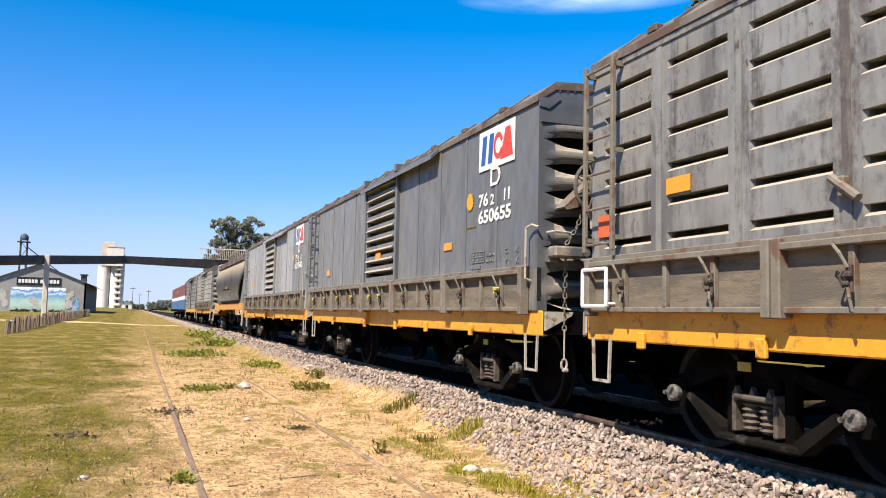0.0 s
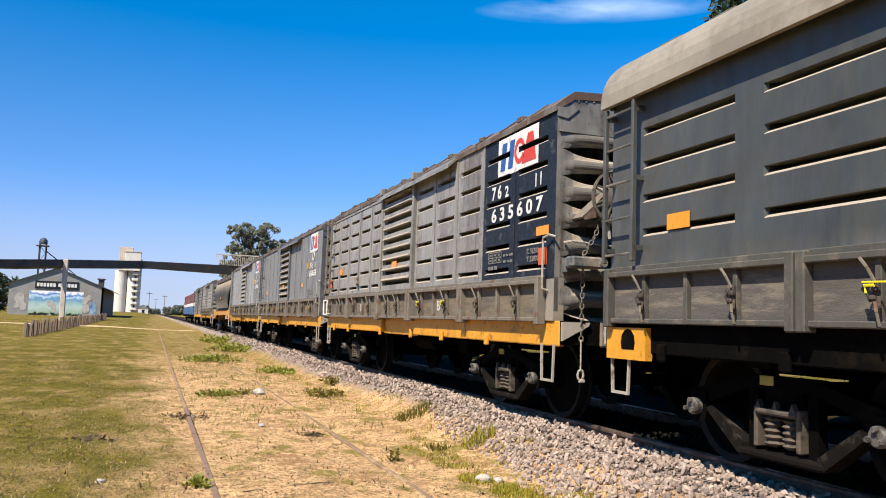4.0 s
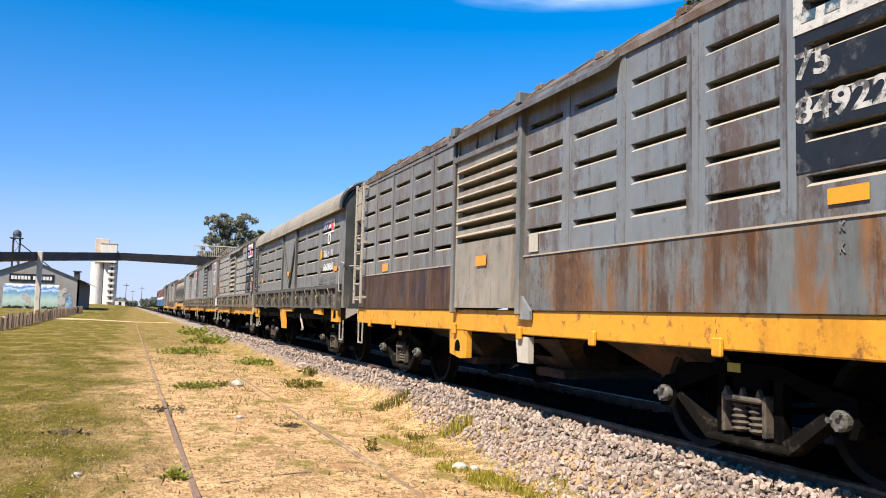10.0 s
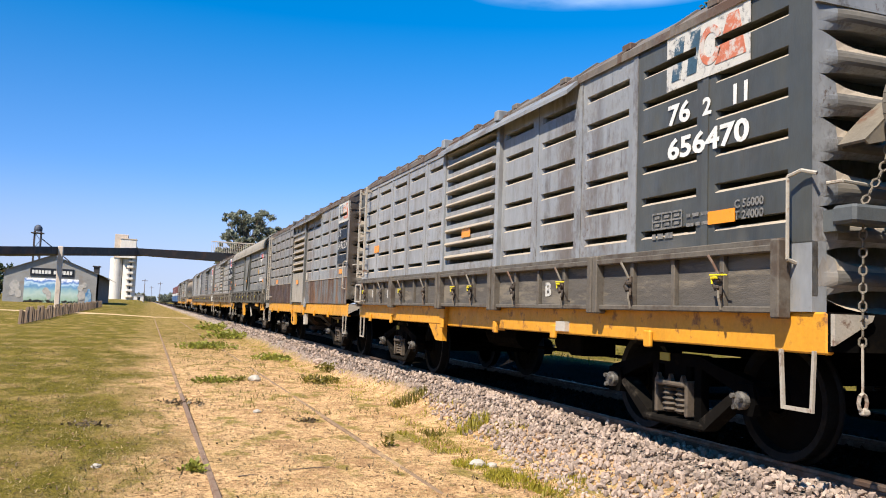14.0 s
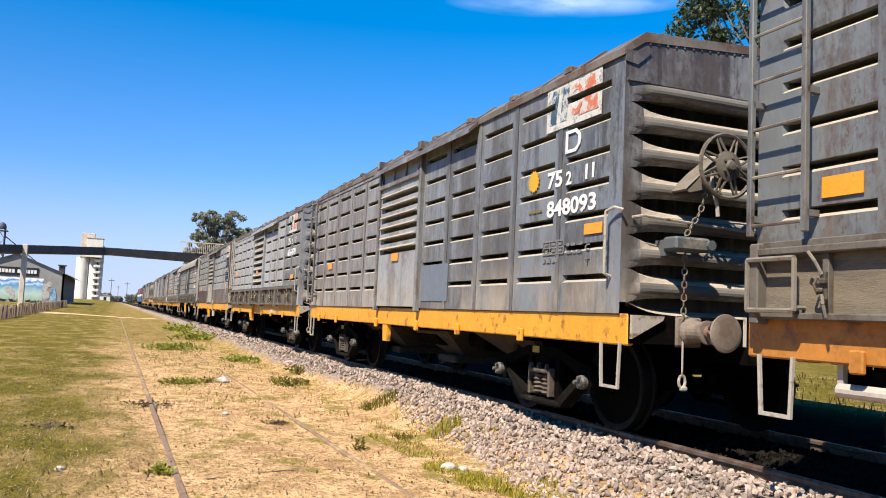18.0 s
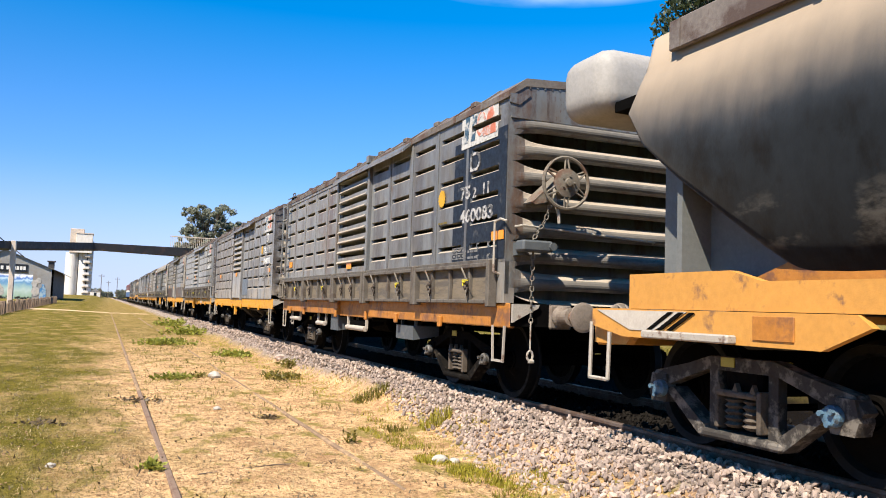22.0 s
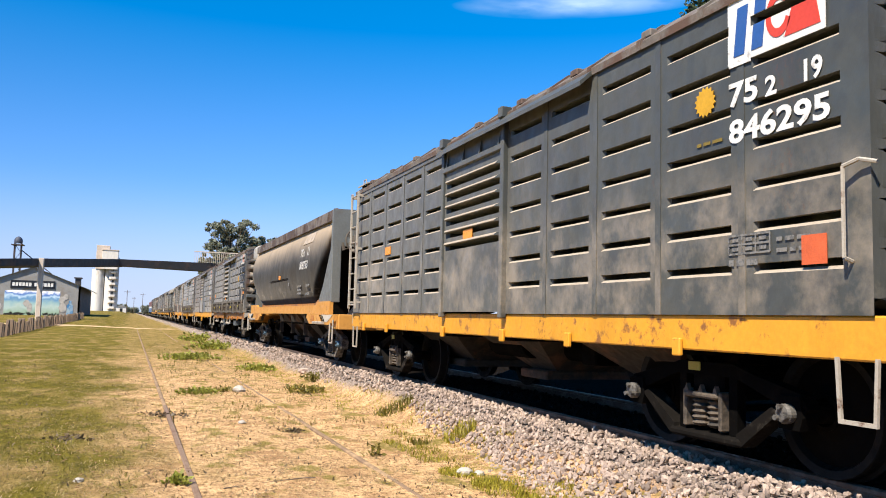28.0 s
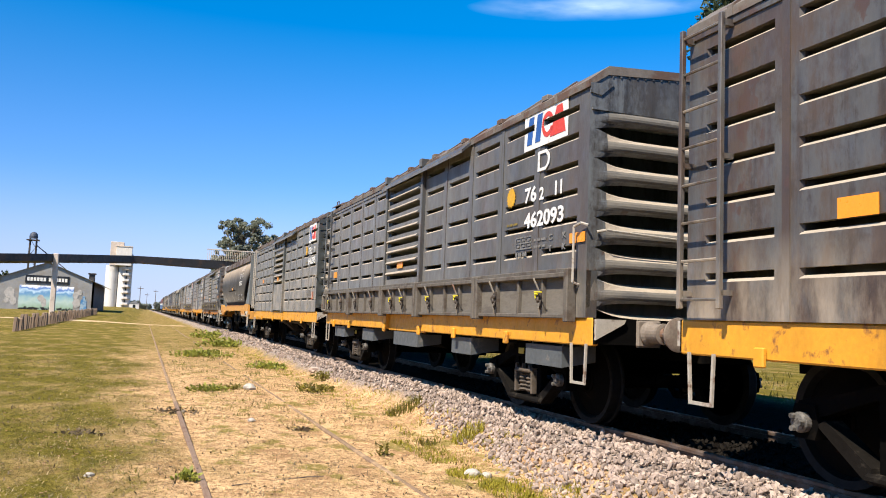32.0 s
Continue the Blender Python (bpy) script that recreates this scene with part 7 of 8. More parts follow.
def tank_dust_shade():
    """Pale dust thins out evenly down the tank; below, soot with the shade of the lower half painted in, and a few
    dried splashes along the foot.
    """
    n, l = M_TANK.node_tree.nodes, M_TANK.node_tree.links
    b = n["Principled BSDF"]
    tc, sep = n.new("ShaderNodeTexCoord"), n.new("ShaderNodeSeparateXYZ")
    l.new(tc.outputs["Object"], sep.inputs[0])

    def noise_at(scale, detail, stretch):
        mp, t = n.new("ShaderNodeMapping"), n.new("ShaderNodeTexNoise")
        mp.inputs["Scale"].default_value = stretch
        t.inputs["Scale"].default_value, t.inputs["Detail"].default_value, t.inputs["Roughness"].default_value = scale, detail, 0.6
        l.new(tc.outputs["Object"], mp.inputs["Vector"]), l.new(mp.outputs["Vector"], t.inputs["Vector"])
        return t.outputs["Fac"]

    def maths(op, a, z):
        x = n.new("ShaderNodeMath")
        x.operation = op
        for k, v in enumerate((a, z)):
            if isinstance(v, float):
                x.inputs[k].default_value = v
            else:
                l.new(v, x.inputs[k])
        return x.outputs["Value"]

    def ranged(f, a, z, hi=1.0):
        r = n.new("ShaderNodeMapRange")
        r.interpolation_type = "SMOOTHSTEP"
        r.inputs["From Min"].default_value, r.inputs["From Max"].default_value, r.inputs["To Max"].default_value = a, z, hi
        l.new(f, r.inputs["Value"])
        return r.outputs["Result"]

    def mixed(f, a, colour):
        x = n.new("ShaderNodeMix")
        x.data_type = "RGBA"
        x.inputs["B"].default_value = (*colour, 1)
        l.new(f, x.inputs["Factor"]), l.new(a, x.inputs["A"])
        return x.outputs["Result"]

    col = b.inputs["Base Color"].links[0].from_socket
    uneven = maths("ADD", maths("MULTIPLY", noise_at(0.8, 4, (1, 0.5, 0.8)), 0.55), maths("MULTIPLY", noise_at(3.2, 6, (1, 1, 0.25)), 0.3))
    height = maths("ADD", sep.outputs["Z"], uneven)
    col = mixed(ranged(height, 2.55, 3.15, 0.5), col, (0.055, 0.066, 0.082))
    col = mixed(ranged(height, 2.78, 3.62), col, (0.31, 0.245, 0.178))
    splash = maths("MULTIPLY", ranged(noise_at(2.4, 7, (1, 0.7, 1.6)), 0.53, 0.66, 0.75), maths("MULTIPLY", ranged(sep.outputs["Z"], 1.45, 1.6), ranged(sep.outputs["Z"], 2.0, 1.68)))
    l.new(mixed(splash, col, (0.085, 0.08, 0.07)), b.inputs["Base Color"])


tank_dust_shade()


def letters_on_flaps(words, places, material=M_FADED):
    def put(w):
        for d in places:
            lettering(words, 0.2, -HW - 0.034, FRONT - d, SILL1 + 0.12, material, w, 0.13)
    return put


def extras_c(w):
    plaque(-HW - 0.012, FRONT - 0.14, 2.0, 0.26, 0.2, M_REDPLATE, w, "red_plate", "orange-red painted plate")
    letters_on_flaps("B", (3.35, 8.05))(w)
    part("latch_bar", MB().box(-HW - 0.06, -HW, FRONT - 2.95, FRONT - 2.9, 1.82, 1.95, 0.01).tube((-HW - 0.05, FRONT - 2.85, 1.95), (-HW - 0.05, FRONT - 3.05, 1.8), 0.03), M_POST, w)


def extras_d(w):
    bracket(w, [(4.6, 1.12), (5.3, 1.12), (5.4, 0.56), (5.0, 0.56)], x=-1.585)
    bracket(w, [(10.85, 1.13), (11.45, 1.13), (11.45, 0.84), (10.85, 0.84)], x=-1.585, hole=(11.15, 0.97, 0.11))
    bracket(w, [(0.0, 1.08), (0.62, 1.08), (0.62, 0.8), (0.0, 0.8)], x=-1.585, hole=(0.35, 0.95, 0.11))
    bracket(w, [(9.1, 1.11), (9.9, 1.11), (9.9, 0.97), (9.1, 0.99)], x=-1.585)
    bracket(w, [(5.36, 1.1), (6.4, 1.1), (6.4, 1.02), (5.36, 1.02)], x=-1.585)
    bracket(w, [(7.75, 1.14), (8.3, 1.14), (8.05, 0.94)], M_CHUTE, label="dusty gusset plate")
    part("side_step", MB().pipe([(-1.5, FRONT - 7.35, 1.05), (-1.52, FRONT - 7.35, 0.85), (-1.52, FRONT - 7.65, 0.6), (-1.52, FRONT - 7.5, 0.58)], 0.025), M_LADDER, w)


def extras_e(w):
    bracket(w, [(4.57, 0.88), (5.17, 0.88), (5.17, 0.52), (4.95, 0.50), (4.6, 0.55)], hole=(4.86, 0.64, 0.09))
    bracket(w, [(6.56, 0.84), (6.86, 0.84), (6.86, 0.56), (6.62, 0.56)], M_WING, label="dusty white block")
    plaque(-HW - 0.012, FRONT - 6.93, 1.95, 0.2, 0.2, M_WING, w, "paper_label", "pasted pale paper label")
    bracket(w, [(6.75, 1.28), (6.8, 1.28), (7.0, 1.12), (7.0, 1.03), (6.75, 1.03)], P["blue"], -HW - 0.03, 0.03, label="grey corner gusset")


def extras_f(w):
    bracket(w, [(4.0, 0.95), (4.74, 0.95), (4.74, 0.62), (4.45, 0.62)])
    letters_on_flaps("B", (0.98, 2.0, 5.95, 8.05), M_FADED)(w)
    bracket(w, [(8.3, 0.99), (8.5, 0.99), (8.5, 0.89), (8.3, 0.89)], M_WING, -HW - 0.03, 0.06, label="white end block")


def extras_g(w):
    bracket(w, [(5.06, 0.9), (5.29, 0.9), (5.29, 0.6), (5.1, 0.6)])
    plaque(-HW - 0.004, FRONT - 6.86, 1.73, 0.96, 0.5, M_PATCH, w, "patch_plate", "blue-grey repair plate")


def extras_h(w):
    gear_box(w, 8.02, 8.74, 0.58, 0.78)
    gear_box(w, 4.2, 4.74, 0.56, 0.86)
    for a, b, z in ((0.6, 1.45, 0.7), (3.1, 3.72, 0.66), (5.32, 6.43, 0.65)):
        part("pipe_roll", MB().tube((-1.46, FRONT - a, z), (-1.46, FRONT - b, z), 0.045, 12).box(-1.46, -1.42, FRONT - a - 0.02, FRONT - a + 0.02, z, SILL0 + 0.1).box(-1.46, -1.42, FRONT - b - 0.02, FRONT - b + 0.02, z, SILL0 + 0.1), M_ROLL, w, "dusty white underfloor pipe")
        gear_box(w, a + 0.02, b - 0.02, z + 0.02, z + 0.13, M_BLACK, "pipe_tray", -1.42, 0.3, "black underfloor tray")
    letters_on_flaps("R", (1.7, 3.4, 8.2), M_DIM)(w)


def extras_k(w):
    for a, b in ((0.62, 1.54), (3.04, 3.84), (5.15, 6.44), (7.94, 8.65), (10.27, 11.11)):
        gear_box(w, a, b, 0.61, 0.83)


locomotive(105.5, "blue, white and red diesel locomotive leading the train")
locomotive(89.5, "blue, white and red diesel locomotive behind the leader")
box_wagon(73.0, P["sooty"], "chute", "grey covered wagon over hopper chutes behind the locomotives", None)
box_wagon(60.0, P["worn"], "flap", "worn grey covered wagon with drop flaps", None, seed=2)
hopper_wagon(45.2, "dusty grey round-shouldered hopper wagon with an orange-yellow sill")
box_wagon(32.0, P["pale"], "flap", "smooth-sided blue-grey covered wagon with drop flaps", wagon_marks((1.6, 0.57, 3.36, 2.86), ("75", "2", "11"), "659580", (1.6, 0.66), 2.41, 2.21, 0.85, mark=(1.24, 2.64), sun=(1.88, 2.52)), panel=P["slate"], smooth=True, seed=3, door_refl=0)
box_wagon(19.45, P["slate"], "flap", "dark slate smooth-sided covered wagon with drop flaps and brake handwheel", wagon_marks((1.6, 0.57, 3.36, 2.86), ("76", "2", "11"), "650655", (1.6, 0.66), 2.41, 2.20, 0.85, mark=(1.24, 2.64), sun=(1.88, 2.52), orange=(2.80, 2.05), table=(1.8, 1.86), load=(0.81, (1.79, 1.66), ("C      K", "T      K")), tall=0.17), wheel=True, smooth=True, seed=4, refl=(1.5, 2.0))
box_wagon(6.64, P["worn"], "flap", "worn grey ribbed covered wagon with a black number panel", wagon_marks((1.55, 0.43, 3.375, 2.90), ("7 6", "2", "1 1"), "6 3 5 6 0 7", (1.73, 0.295), 2.63, 2.345, 0.49, orange=(0.43, 2.17), table=(1.79, 1.965), load=(0.67, (1.88, 1.79), ("C 56200", "T 23800")), two=1.33, red=(0.36, 1.93)), panel=M_NAVY, wheel=True, ladder=M_POST, seed=5, refl=(1.16, 2.2), frame_step=M_WHITE, extras=extras_c)
# black sill here is a painted stand-in for shade below the flaps
box_wagon(-6.2, P["green"], "barrel", "dark green-grey covered wagon with a pale arched roof", wagon_marks((1.87, 0.93, 3.03, 2.75), ("76", "2", "11"), "660860", (1.865, 0.95), 2.225, 1.93, 1.165, mark=(1.5, 2.515), sun=(2.11, 2.32), orange=(0.885, 2.0), table=(2.27, 1.79), load=(1.17, (1.74, 1.64), ("C 55900 K", "T 24100 K")), tall=0.165), seed=6, refl=(0.88, 2.03), door_refl=2.08, sill=M_BLACK, board=M_DARKFLAP, flap_frame=M_DULLFRAME, roof=M_ENDTAN, extras=extras_d)
box_wagon(-19.05, P["umber"], "chute", "rust-streaked grey covered wagon over hopper chutes", wagon_marks((1.045, 0.08, 3.41, 2.945), ("75", "", ""), "849220", (1.04, 0.16), 2.64, 2.345, 0.4, M_WORNWHITE, True, orange=(0.78, 1.90), patch=(1.07, 0.17, 2.03, 2.93), load=(0.7, (1.63, 1.5), ("K", "K"))), ladder=M_LADDER, rows=ROWS5, low=M_LOWRUST, low_front=M_FRONTRUST, rear_paint=P["rusty"], door_paint=P["tan"], refl=(1.52, 1.88), door_refl=1.78, extras=extras_e)
box_wagon(-32.01, P["pale"], "flap", "pale blue-grey ribbed covered wagon with dark drop flaps", wagon_marks((1.57, 0.57, 3.43, 2.945), ("76", "2", "11"), "656470", (1.55, 0.58), 2.645, 2.357, 0.75, faded=True, orange=(1.02, 1.88), table=(1.75, 1.93), load=(0.73, (1.875, 1.79), ("C 56000", "T 24000")), two=1.105), panel=P["green"], wheel=True, board=M_DARKFLAP, flap_frame=M_FRAME, row_up=0.035, ladder=M_LADDER, seed=8, refl=(0.94, 2.23), door_refl=2.17, frame_step=M_LADDER, extras=extras_f)
box_wagon(-45.1, P["grimed"], "chute", "blue-grey stained covered wagon over hopper chutes", wagon_marks((1.355, 0.346, 3.43, 2.95), ("75", "2", "11"), "848093", (1.305, 0.40), 2.365, 2.07, 0.593, faded=True, mark=(0.965, 2.675), sun=(1.595, 2.484), orange=(0.58, 1.95), table=(1.35, 1.83), load=(0.56, (1.70, 1.57), ("C      K", "T      K")), tall=0.17), wheel=True, rear_paint=P["blue"], door_paint=P["pale"], refl=(1.4, 2.0), door_refl=1.97, extras=extras_g)
box_wagon(-58.4, P["brown"], "flap", "brown-stained grey covered wagon with ochre sills", wagon_marks((1.25, 0.25, 3.46, 3.01), ("75", "2", "11"), "460083", (1.25, 0.33), 2.375, 2.09, 0.6, M_WORNWHITE, True, mark=(0.975, 2.70), sun=(1.84, 2.467), orange=(0.335, 1.93), table=(1.44, 1.79), load=(0.74, (1.76, 1.62), ("C      K", "T      K")), patch=(1.46, 0.02, 1.62, 3.1), tall=0.165), rear_paint=P["steel"], row_up=0.065, wheel=True, sill=M_OCHRE, flap_frame=M_FRAME, seed=10, refl=(0.55, 2.0), door_refl=1.8, frame_step=M_POST, extras=extras_h, platform=M_FRAME)
hopper_wagon(-72.4, "dusty grey round-shouldered hopper wagon with an orange-yellow sill", ("75", "2", "11", "808733"), True)
box_wagon(-86.37, P["splashed"], "chute", "dark green-grey covered wagon over hopper chutes with a pale ladder", wagon_marks((1.19, 0.30, 3.41, 2.92), ("75", "2", "19"), "846295", (1.19, 0.28), 2.625, 2.355, 0.485, sun=(1.447, 2.74), table=(1.2, 1.69), red=(0.52, 1.64)), ladder=M_LADDER, refl=(2.04, 2.24), door_refl=2.2, platform=M_LADDER)
box_wagon(-99.45, P["sooty"], "flap", "sooty dark grey ribbed covered wagon with drop flaps", wagon_marks((1.43, 0.42, 3.43, 3.0), ("76", "2", "11"), "462093", (1.39, 0.47), 2.40, 2.11, 0.668, mark=(1.08, 2.72), sun=(1.748, 2.513), orange=(0.324, 1.97), table=(1.59, 2.02), load=(0.784, (1.94, 1.82), ("C      K", "T      K"))), seed=13, row_up=0.09, board=M_GREYFLAP, flap_frame=M_FRAME, refl=(0.62, 2.02), door_refl=2.0, frame_step=M_POST, extras=extras_k, platform=M_FRAME, end_paint=P["steel"])
box_wagon(-112.7, P["rust"], "chute", "brown rusted grey covered wagon at the end of the train", None, ladder=P["rust"], refl=(1.48, 1.9))


# ---- far things ----
def far_block():
    # bridge over the line
    br = thing("overpass", "long dark overpass deck on pale posts crossing the railway", "bridge")
    line = [(-60, 62, 3.3, 4.15), (-36, 80, 4.5, 5.35), (-15.6, 97, 5.85, 6.7), (-11, 105, 6.6, 7.45), (-2, 131, 8.4, 9.4), (11.5, 137, 8.42, 9.8), (17, 139, 8.5, 9.9)]
    mb = MB()
    for (x0, y0, z0, h0), (x1, y1, z1, h1) in zip(line, line[1:]):
        mb.add([(x0, y0, z0), (x1, y1, z1), (x1, y1, h1), (x0, y0, h0), (x0 + 1, y0 + 3.2, z0), (x1 + 1, y1 + 3.2, z1), (x1 + 1, y1 + 3.2, h1), (x0 + 1, y0 + 3.2, h0)],
               [(0, 1, 2, 3), (5, 4, 7, 6), (3, 2, 6, 7), (1, 0, 4, 5), (0, 3, 7, 4), (2, 1, 5, 6)])
    part("deck", mb, M_DECK, br, "dark steel deck girder")
    for x, y, z in ((-10.2, 106.6, 7.62), (13.5, 139, 9.3)):
        part("post", MB().box(x - 0.28, x + 0.28, y - 0.3, y + 0.4, -0.5, z, 0.05), M_CONCRETE, br, "pale concrete post")
    for k in range(26):
        x = 9.3 + 0.3 * k
        part("railing_bar", MB().box(x - 0.03, x + 0.03, 136.9, 137, 9.8, 11.6), M_CONCRETE, br)
    part("railing_rail", MB().box(9.2, 17, 136.85, 137.05, 11.5, 11.65), M_CONCRETE, br)
    # shed with a painted gable
    sh = thing("goods_shed", "grey sheet-iron goods shed with a painted mural gable", "building")
    y, x0, x1, b = 150, -22.6, -8.1, 0.3
    part("gable_wall", MB().prism([(x0, b), (x1, b), (x1, 5.7), (-15.4, 8.5), (x0, 5.7)], "y", y, y + 0.3), M_IRON, sh)
    # side away from the sun; the dark colour paints its shade
    part("side_wall", MB().box(x1 - 0.3, x1, y, y + 40, b, 5.6), M_DECK, sh, "shed side wall, its shade painted in as a dark colour")
    part("roof", MB().add([(x0 - 0.6, y - 0.4, 5.5), (-15.4, y - 0.4, 8.6), (x1 + 1.5, y - 0.4, 5.05), (x0 - 0.6, y + 40, 5.5), (-15.4, y + 40, 8.6), (x1 + 1.5, y + 40, 5.05)], [(0, 1, 4, 3), (1, 2, 5, 4)]), M_IRON, sh)
    part("roof_vent", MB().box(-9.5, -8.6, y + 8, y + 10, 5.8, 7.2).box(-9.7, -8.4, y + 7.8, y + 10.2, 7.2, 7.4), M_DECK, sh)
    part("mural", MB().box(-19.5, -11.2, y - 0.03, y, b, 4.57), M_MURAL, sh, "blue and green painted mural")
    for j, (x, r, w, h) in enumerate(((-20.9, 0.75, 1.0, 3.2), (-20.3, 0.5, 0.7, 1.9), (-21.3, 0.4, 0.5, 2.0), (-10.9, 0.45, 0.6, 3.2), (-10.3, 0.4, 0.5, 3.7), (-10.7, 0.6, 0.8, 1.9), (-16.2, 0.5, 0.6, 2.5), (-15.7, 0.4, 0.8, 1.8))):
        part("mural_patch", MB().prism([(x + r * math.cos(k * 0.6283) * (1 + 0.2 * math.sin(3 * k)), h + w * math.sin(k * 0.6283)) for k in range(10)], "y", y - 0.034 - 0.004 * j, y - 0.031), M_PLASTER, sh, "pale painted patch")
    part("mural_band", MB().prism([(-10.1, b), (-9.05, b), (-9.15, 2.4), (-9.35, 2.6), (-9.4, 3.1), (-9.75, 3.1), (-9.8, 2.6), (-10.05, 2.4)], "y", y - 0.078, y - 0.07), M_BAND, sh, "bright blue painted shape")
    sg = part("sign", MB().box(-18.72, -12.05, y - 0.12, y - 0.02, 4.98, 6.28), M_NAVY, sh, "black name board with white lettering")
    for k in range(12):
        u = -18.45 + k * 0.495 + 0.3 * (k > 5)
        part("lettering_bar", MB().box(u, u + 0.37, y - 0.15, y - 0.12, 5.33, 5.92), M_WHITE, sg)
    # silo
    si = thing("grain_silo", "tall white concrete grain silo", "silo")
    for x in (-14.6, -9.3):
        part("cell", MB().lathe([(1, 2.75), (20.5, 2.75)], (x, 401, 0), "z", 24), M_SILO, si)
    # added dark box that paints shade into the gap between the cells
    part("shaft", MB().box(-12.4, -11.4, 400, 404, 1, 21), M_DECK, si, "dark filler painted as the shaded gap between the cells")
    part("headhouse", MB().box(-13.3, -6.5, 396, 404, 20.5, 29.3, 0.1), M_SILO, si)
    part("upper_house", MB().box(-15.9, -10.2, 398, 404.3, 20.5, 31.4, 0.1), M_CONCRETE, si, "weathered lift house behind")
    part("cornice", MB().box(-13.5, -6.3, 395.8, 404.2, 29.1, 29.5), M_CONCRETE, si)
    part("stair_tower", MB().box(-8.2, -5.9, 398, 404, 1, 26, 0.1), M_SILO, si)
    for k in range(7):
        bal = part("balcony", MB().prism([(-9.9, 398.5), (-9.9, 397.4), (-9.2, 396.7), (-7.2, 396.7), (-6.2, 397.4), (-6.2, 398.5)], "z", 2.6 + 2.7 * k, 2.85 + 2.7 * k), M_CONCRETE, si)
        part("parapet", MB().prism([(-9.9, 397.5), (-9.2, 396.8), (-7.2, 396.8), (-6.2, 397.5), (-6.2, 397.4), (-7.2, 396.7), (-9.2, 396.7), (-9.9, 397.4)], "z", 2.85 + 2.7 * k, 3.7 + 2.7 * k), M_SILO, bal)
        part("doorway", MB().box(-8.6, -7.9, 398.0, 398.42, 3.2 + 2.7 * k, 4.9 + 2.7 * k), M_GLASS, bal)
    # elevator leg
    el = thing("grain_elevator", "slim steel grain elevator with a round head", "elevator")
    for x in (-24.75, -23.45):
        for yy in (200, 201.6):
            part("leg", MB().box(x - 0.1, x + 0.1, yy - 0.1, yy + 0.1, 0.5, 16.1), M_DECK, el)
        for k in range(7):
            s = 1 if k % 2 else -1
            part("brace", MB().tube((-24.1 - 0.65 * s, 200, 2 + 2 * k), (-24.1 + 0.65 * s, 200, 4 + 2 * k), 0.06, 6), M_DECK, el)
    part("head", MB().lathe([(0, 0.85), (0.5, 0.9), (1.0, 0.78), (1.35, 0.45), (1.5, 0.1)], (-24.1, 200.8, 16.1), "z", 18), M_DOME, el, "dark blue domed head")
    part("platform", MB().box(-25.4, -22.9, 199.6, 202, 15.6, 15.8), M_DECK, el)
    part("spout", MB().tube((-23.4, 201, 14.6), (-17, 201, 9.5), 0.11), M_DECK, el)
    # poles and wires far along the line
    for x, y, h in ((-1.5, 330, 9.0), (5.0, 400, 9.5), (1.5, 480, 9.0)):
        po = thing("utility_pole", "thin dark utility pole far along the line", "utility pole", pose(x, y, 0.8), group="poles along the line")
        part("mast", MB().tube((0, 0, -0.5), (0, 0, h), 0.14, 8, 0.09), M_BARK, po)
        part("crossarm", MB().box(-1.1, 1.1, -0.08, 0.08, h - 0.9, h - 0.7), M_BARK, po)
    # low things by the foot of the silo
    st = thing("store_building", "low white store building at the foot of the silo", "building", pose(-4.0, 392, 0.9))
    part("wall", MB().box(-2.2, 2.2, 0, 5, 0, 2.6), M_SILO, st)
    part("roof", MB().prism([(-2.5, 2.6), (2.5, 2.6), (0, 3.5)], "y", -0.2, 5.2), M_IRON, st)
    part("doorway", MB().box(-0.6, 0.6, -0.03, 0.1, 0, 2.0), M_GLASS, st)


def tree(name, label, x, y, height, spread, n, leaf, material, seed, crown_low=0.35, squash=1.0):
    rng = random.Random(seed)
    t = thing(name, label, "tree", pose(x, y, 0))
    trunk, crown = MB(), []
    top = Vector((0, 0, height * 0.55))
    trunk.tube((0, 0, -0.3), top, 0.028 * height, 10, 0.014 * height)
    clumps = []
    for k in range(190):
        a, e = rng.uniform(0, 6.283), rng.uniform(crown_low, 1.0)
        rad = spread * math.sqrt(rng.random()) * (1.15 - 0.75 * abs(e - 0.6))
        c = Vector((rad * math.cos(a), rad * math.sin(a) * squash, height * e * 0.95))
        trunk.tube(top * min(1, e * 0.95), c, 0.005 * height, 5, 0.0015 * height)
        clumps.append((c, spread * rng.uniform(0.05, 0.19)))
    part("trunk", trunk, M_BARK, t)
    r = np.random.RandomState(seed)
    cs = r.randint(0, len(clumps), n)
    d = r.normal(size=(n, 3))
    d /= np.linalg.norm(d, axis=1)[:, None]
    rad = r.rand(n) ** 0.45
    pos = np.array([clumps[c][0] for c in cs]) + d * (np.array([clumps[c][1] for c in cs]) * rad)[:, None] * (1, 1, 0.75)
    ax, bx = r.normal(size=(n, 3)), r.normal(size=(n, 3))
    ax /= np.linalg.norm(ax, axis=1)[:, None]
    bx -= ax * (ax * bx).sum(1)[:, None]
    bx /= np.linalg.norm(bx, axis=1)[:, None]
    s = leaf * (0.6 + 0.8 * r.rand(n))[:, None]
    q = np.stack([pos - ax * s, pos + bx * s * 0.45, pos + ax * s, pos - bx * s * 0.45], 1).reshape(-1, 3)
    me = bpy.data.meshes.new("crown")
    me.from_pydata(q.tolist(), [], np.arange(4 * n).reshape(-1, 4).tolist())
    part("crown", me, material, t, "uneven leafy crown")
    return t


M_PLASTER = mat("pale_mural_paint", (0.48, 0.45, 0.41), rough=0.85, dark=0.75, scale=2.5, stain=(0.33, 0.33, 0.31), stain_amount=0.35, stain_scale=2)
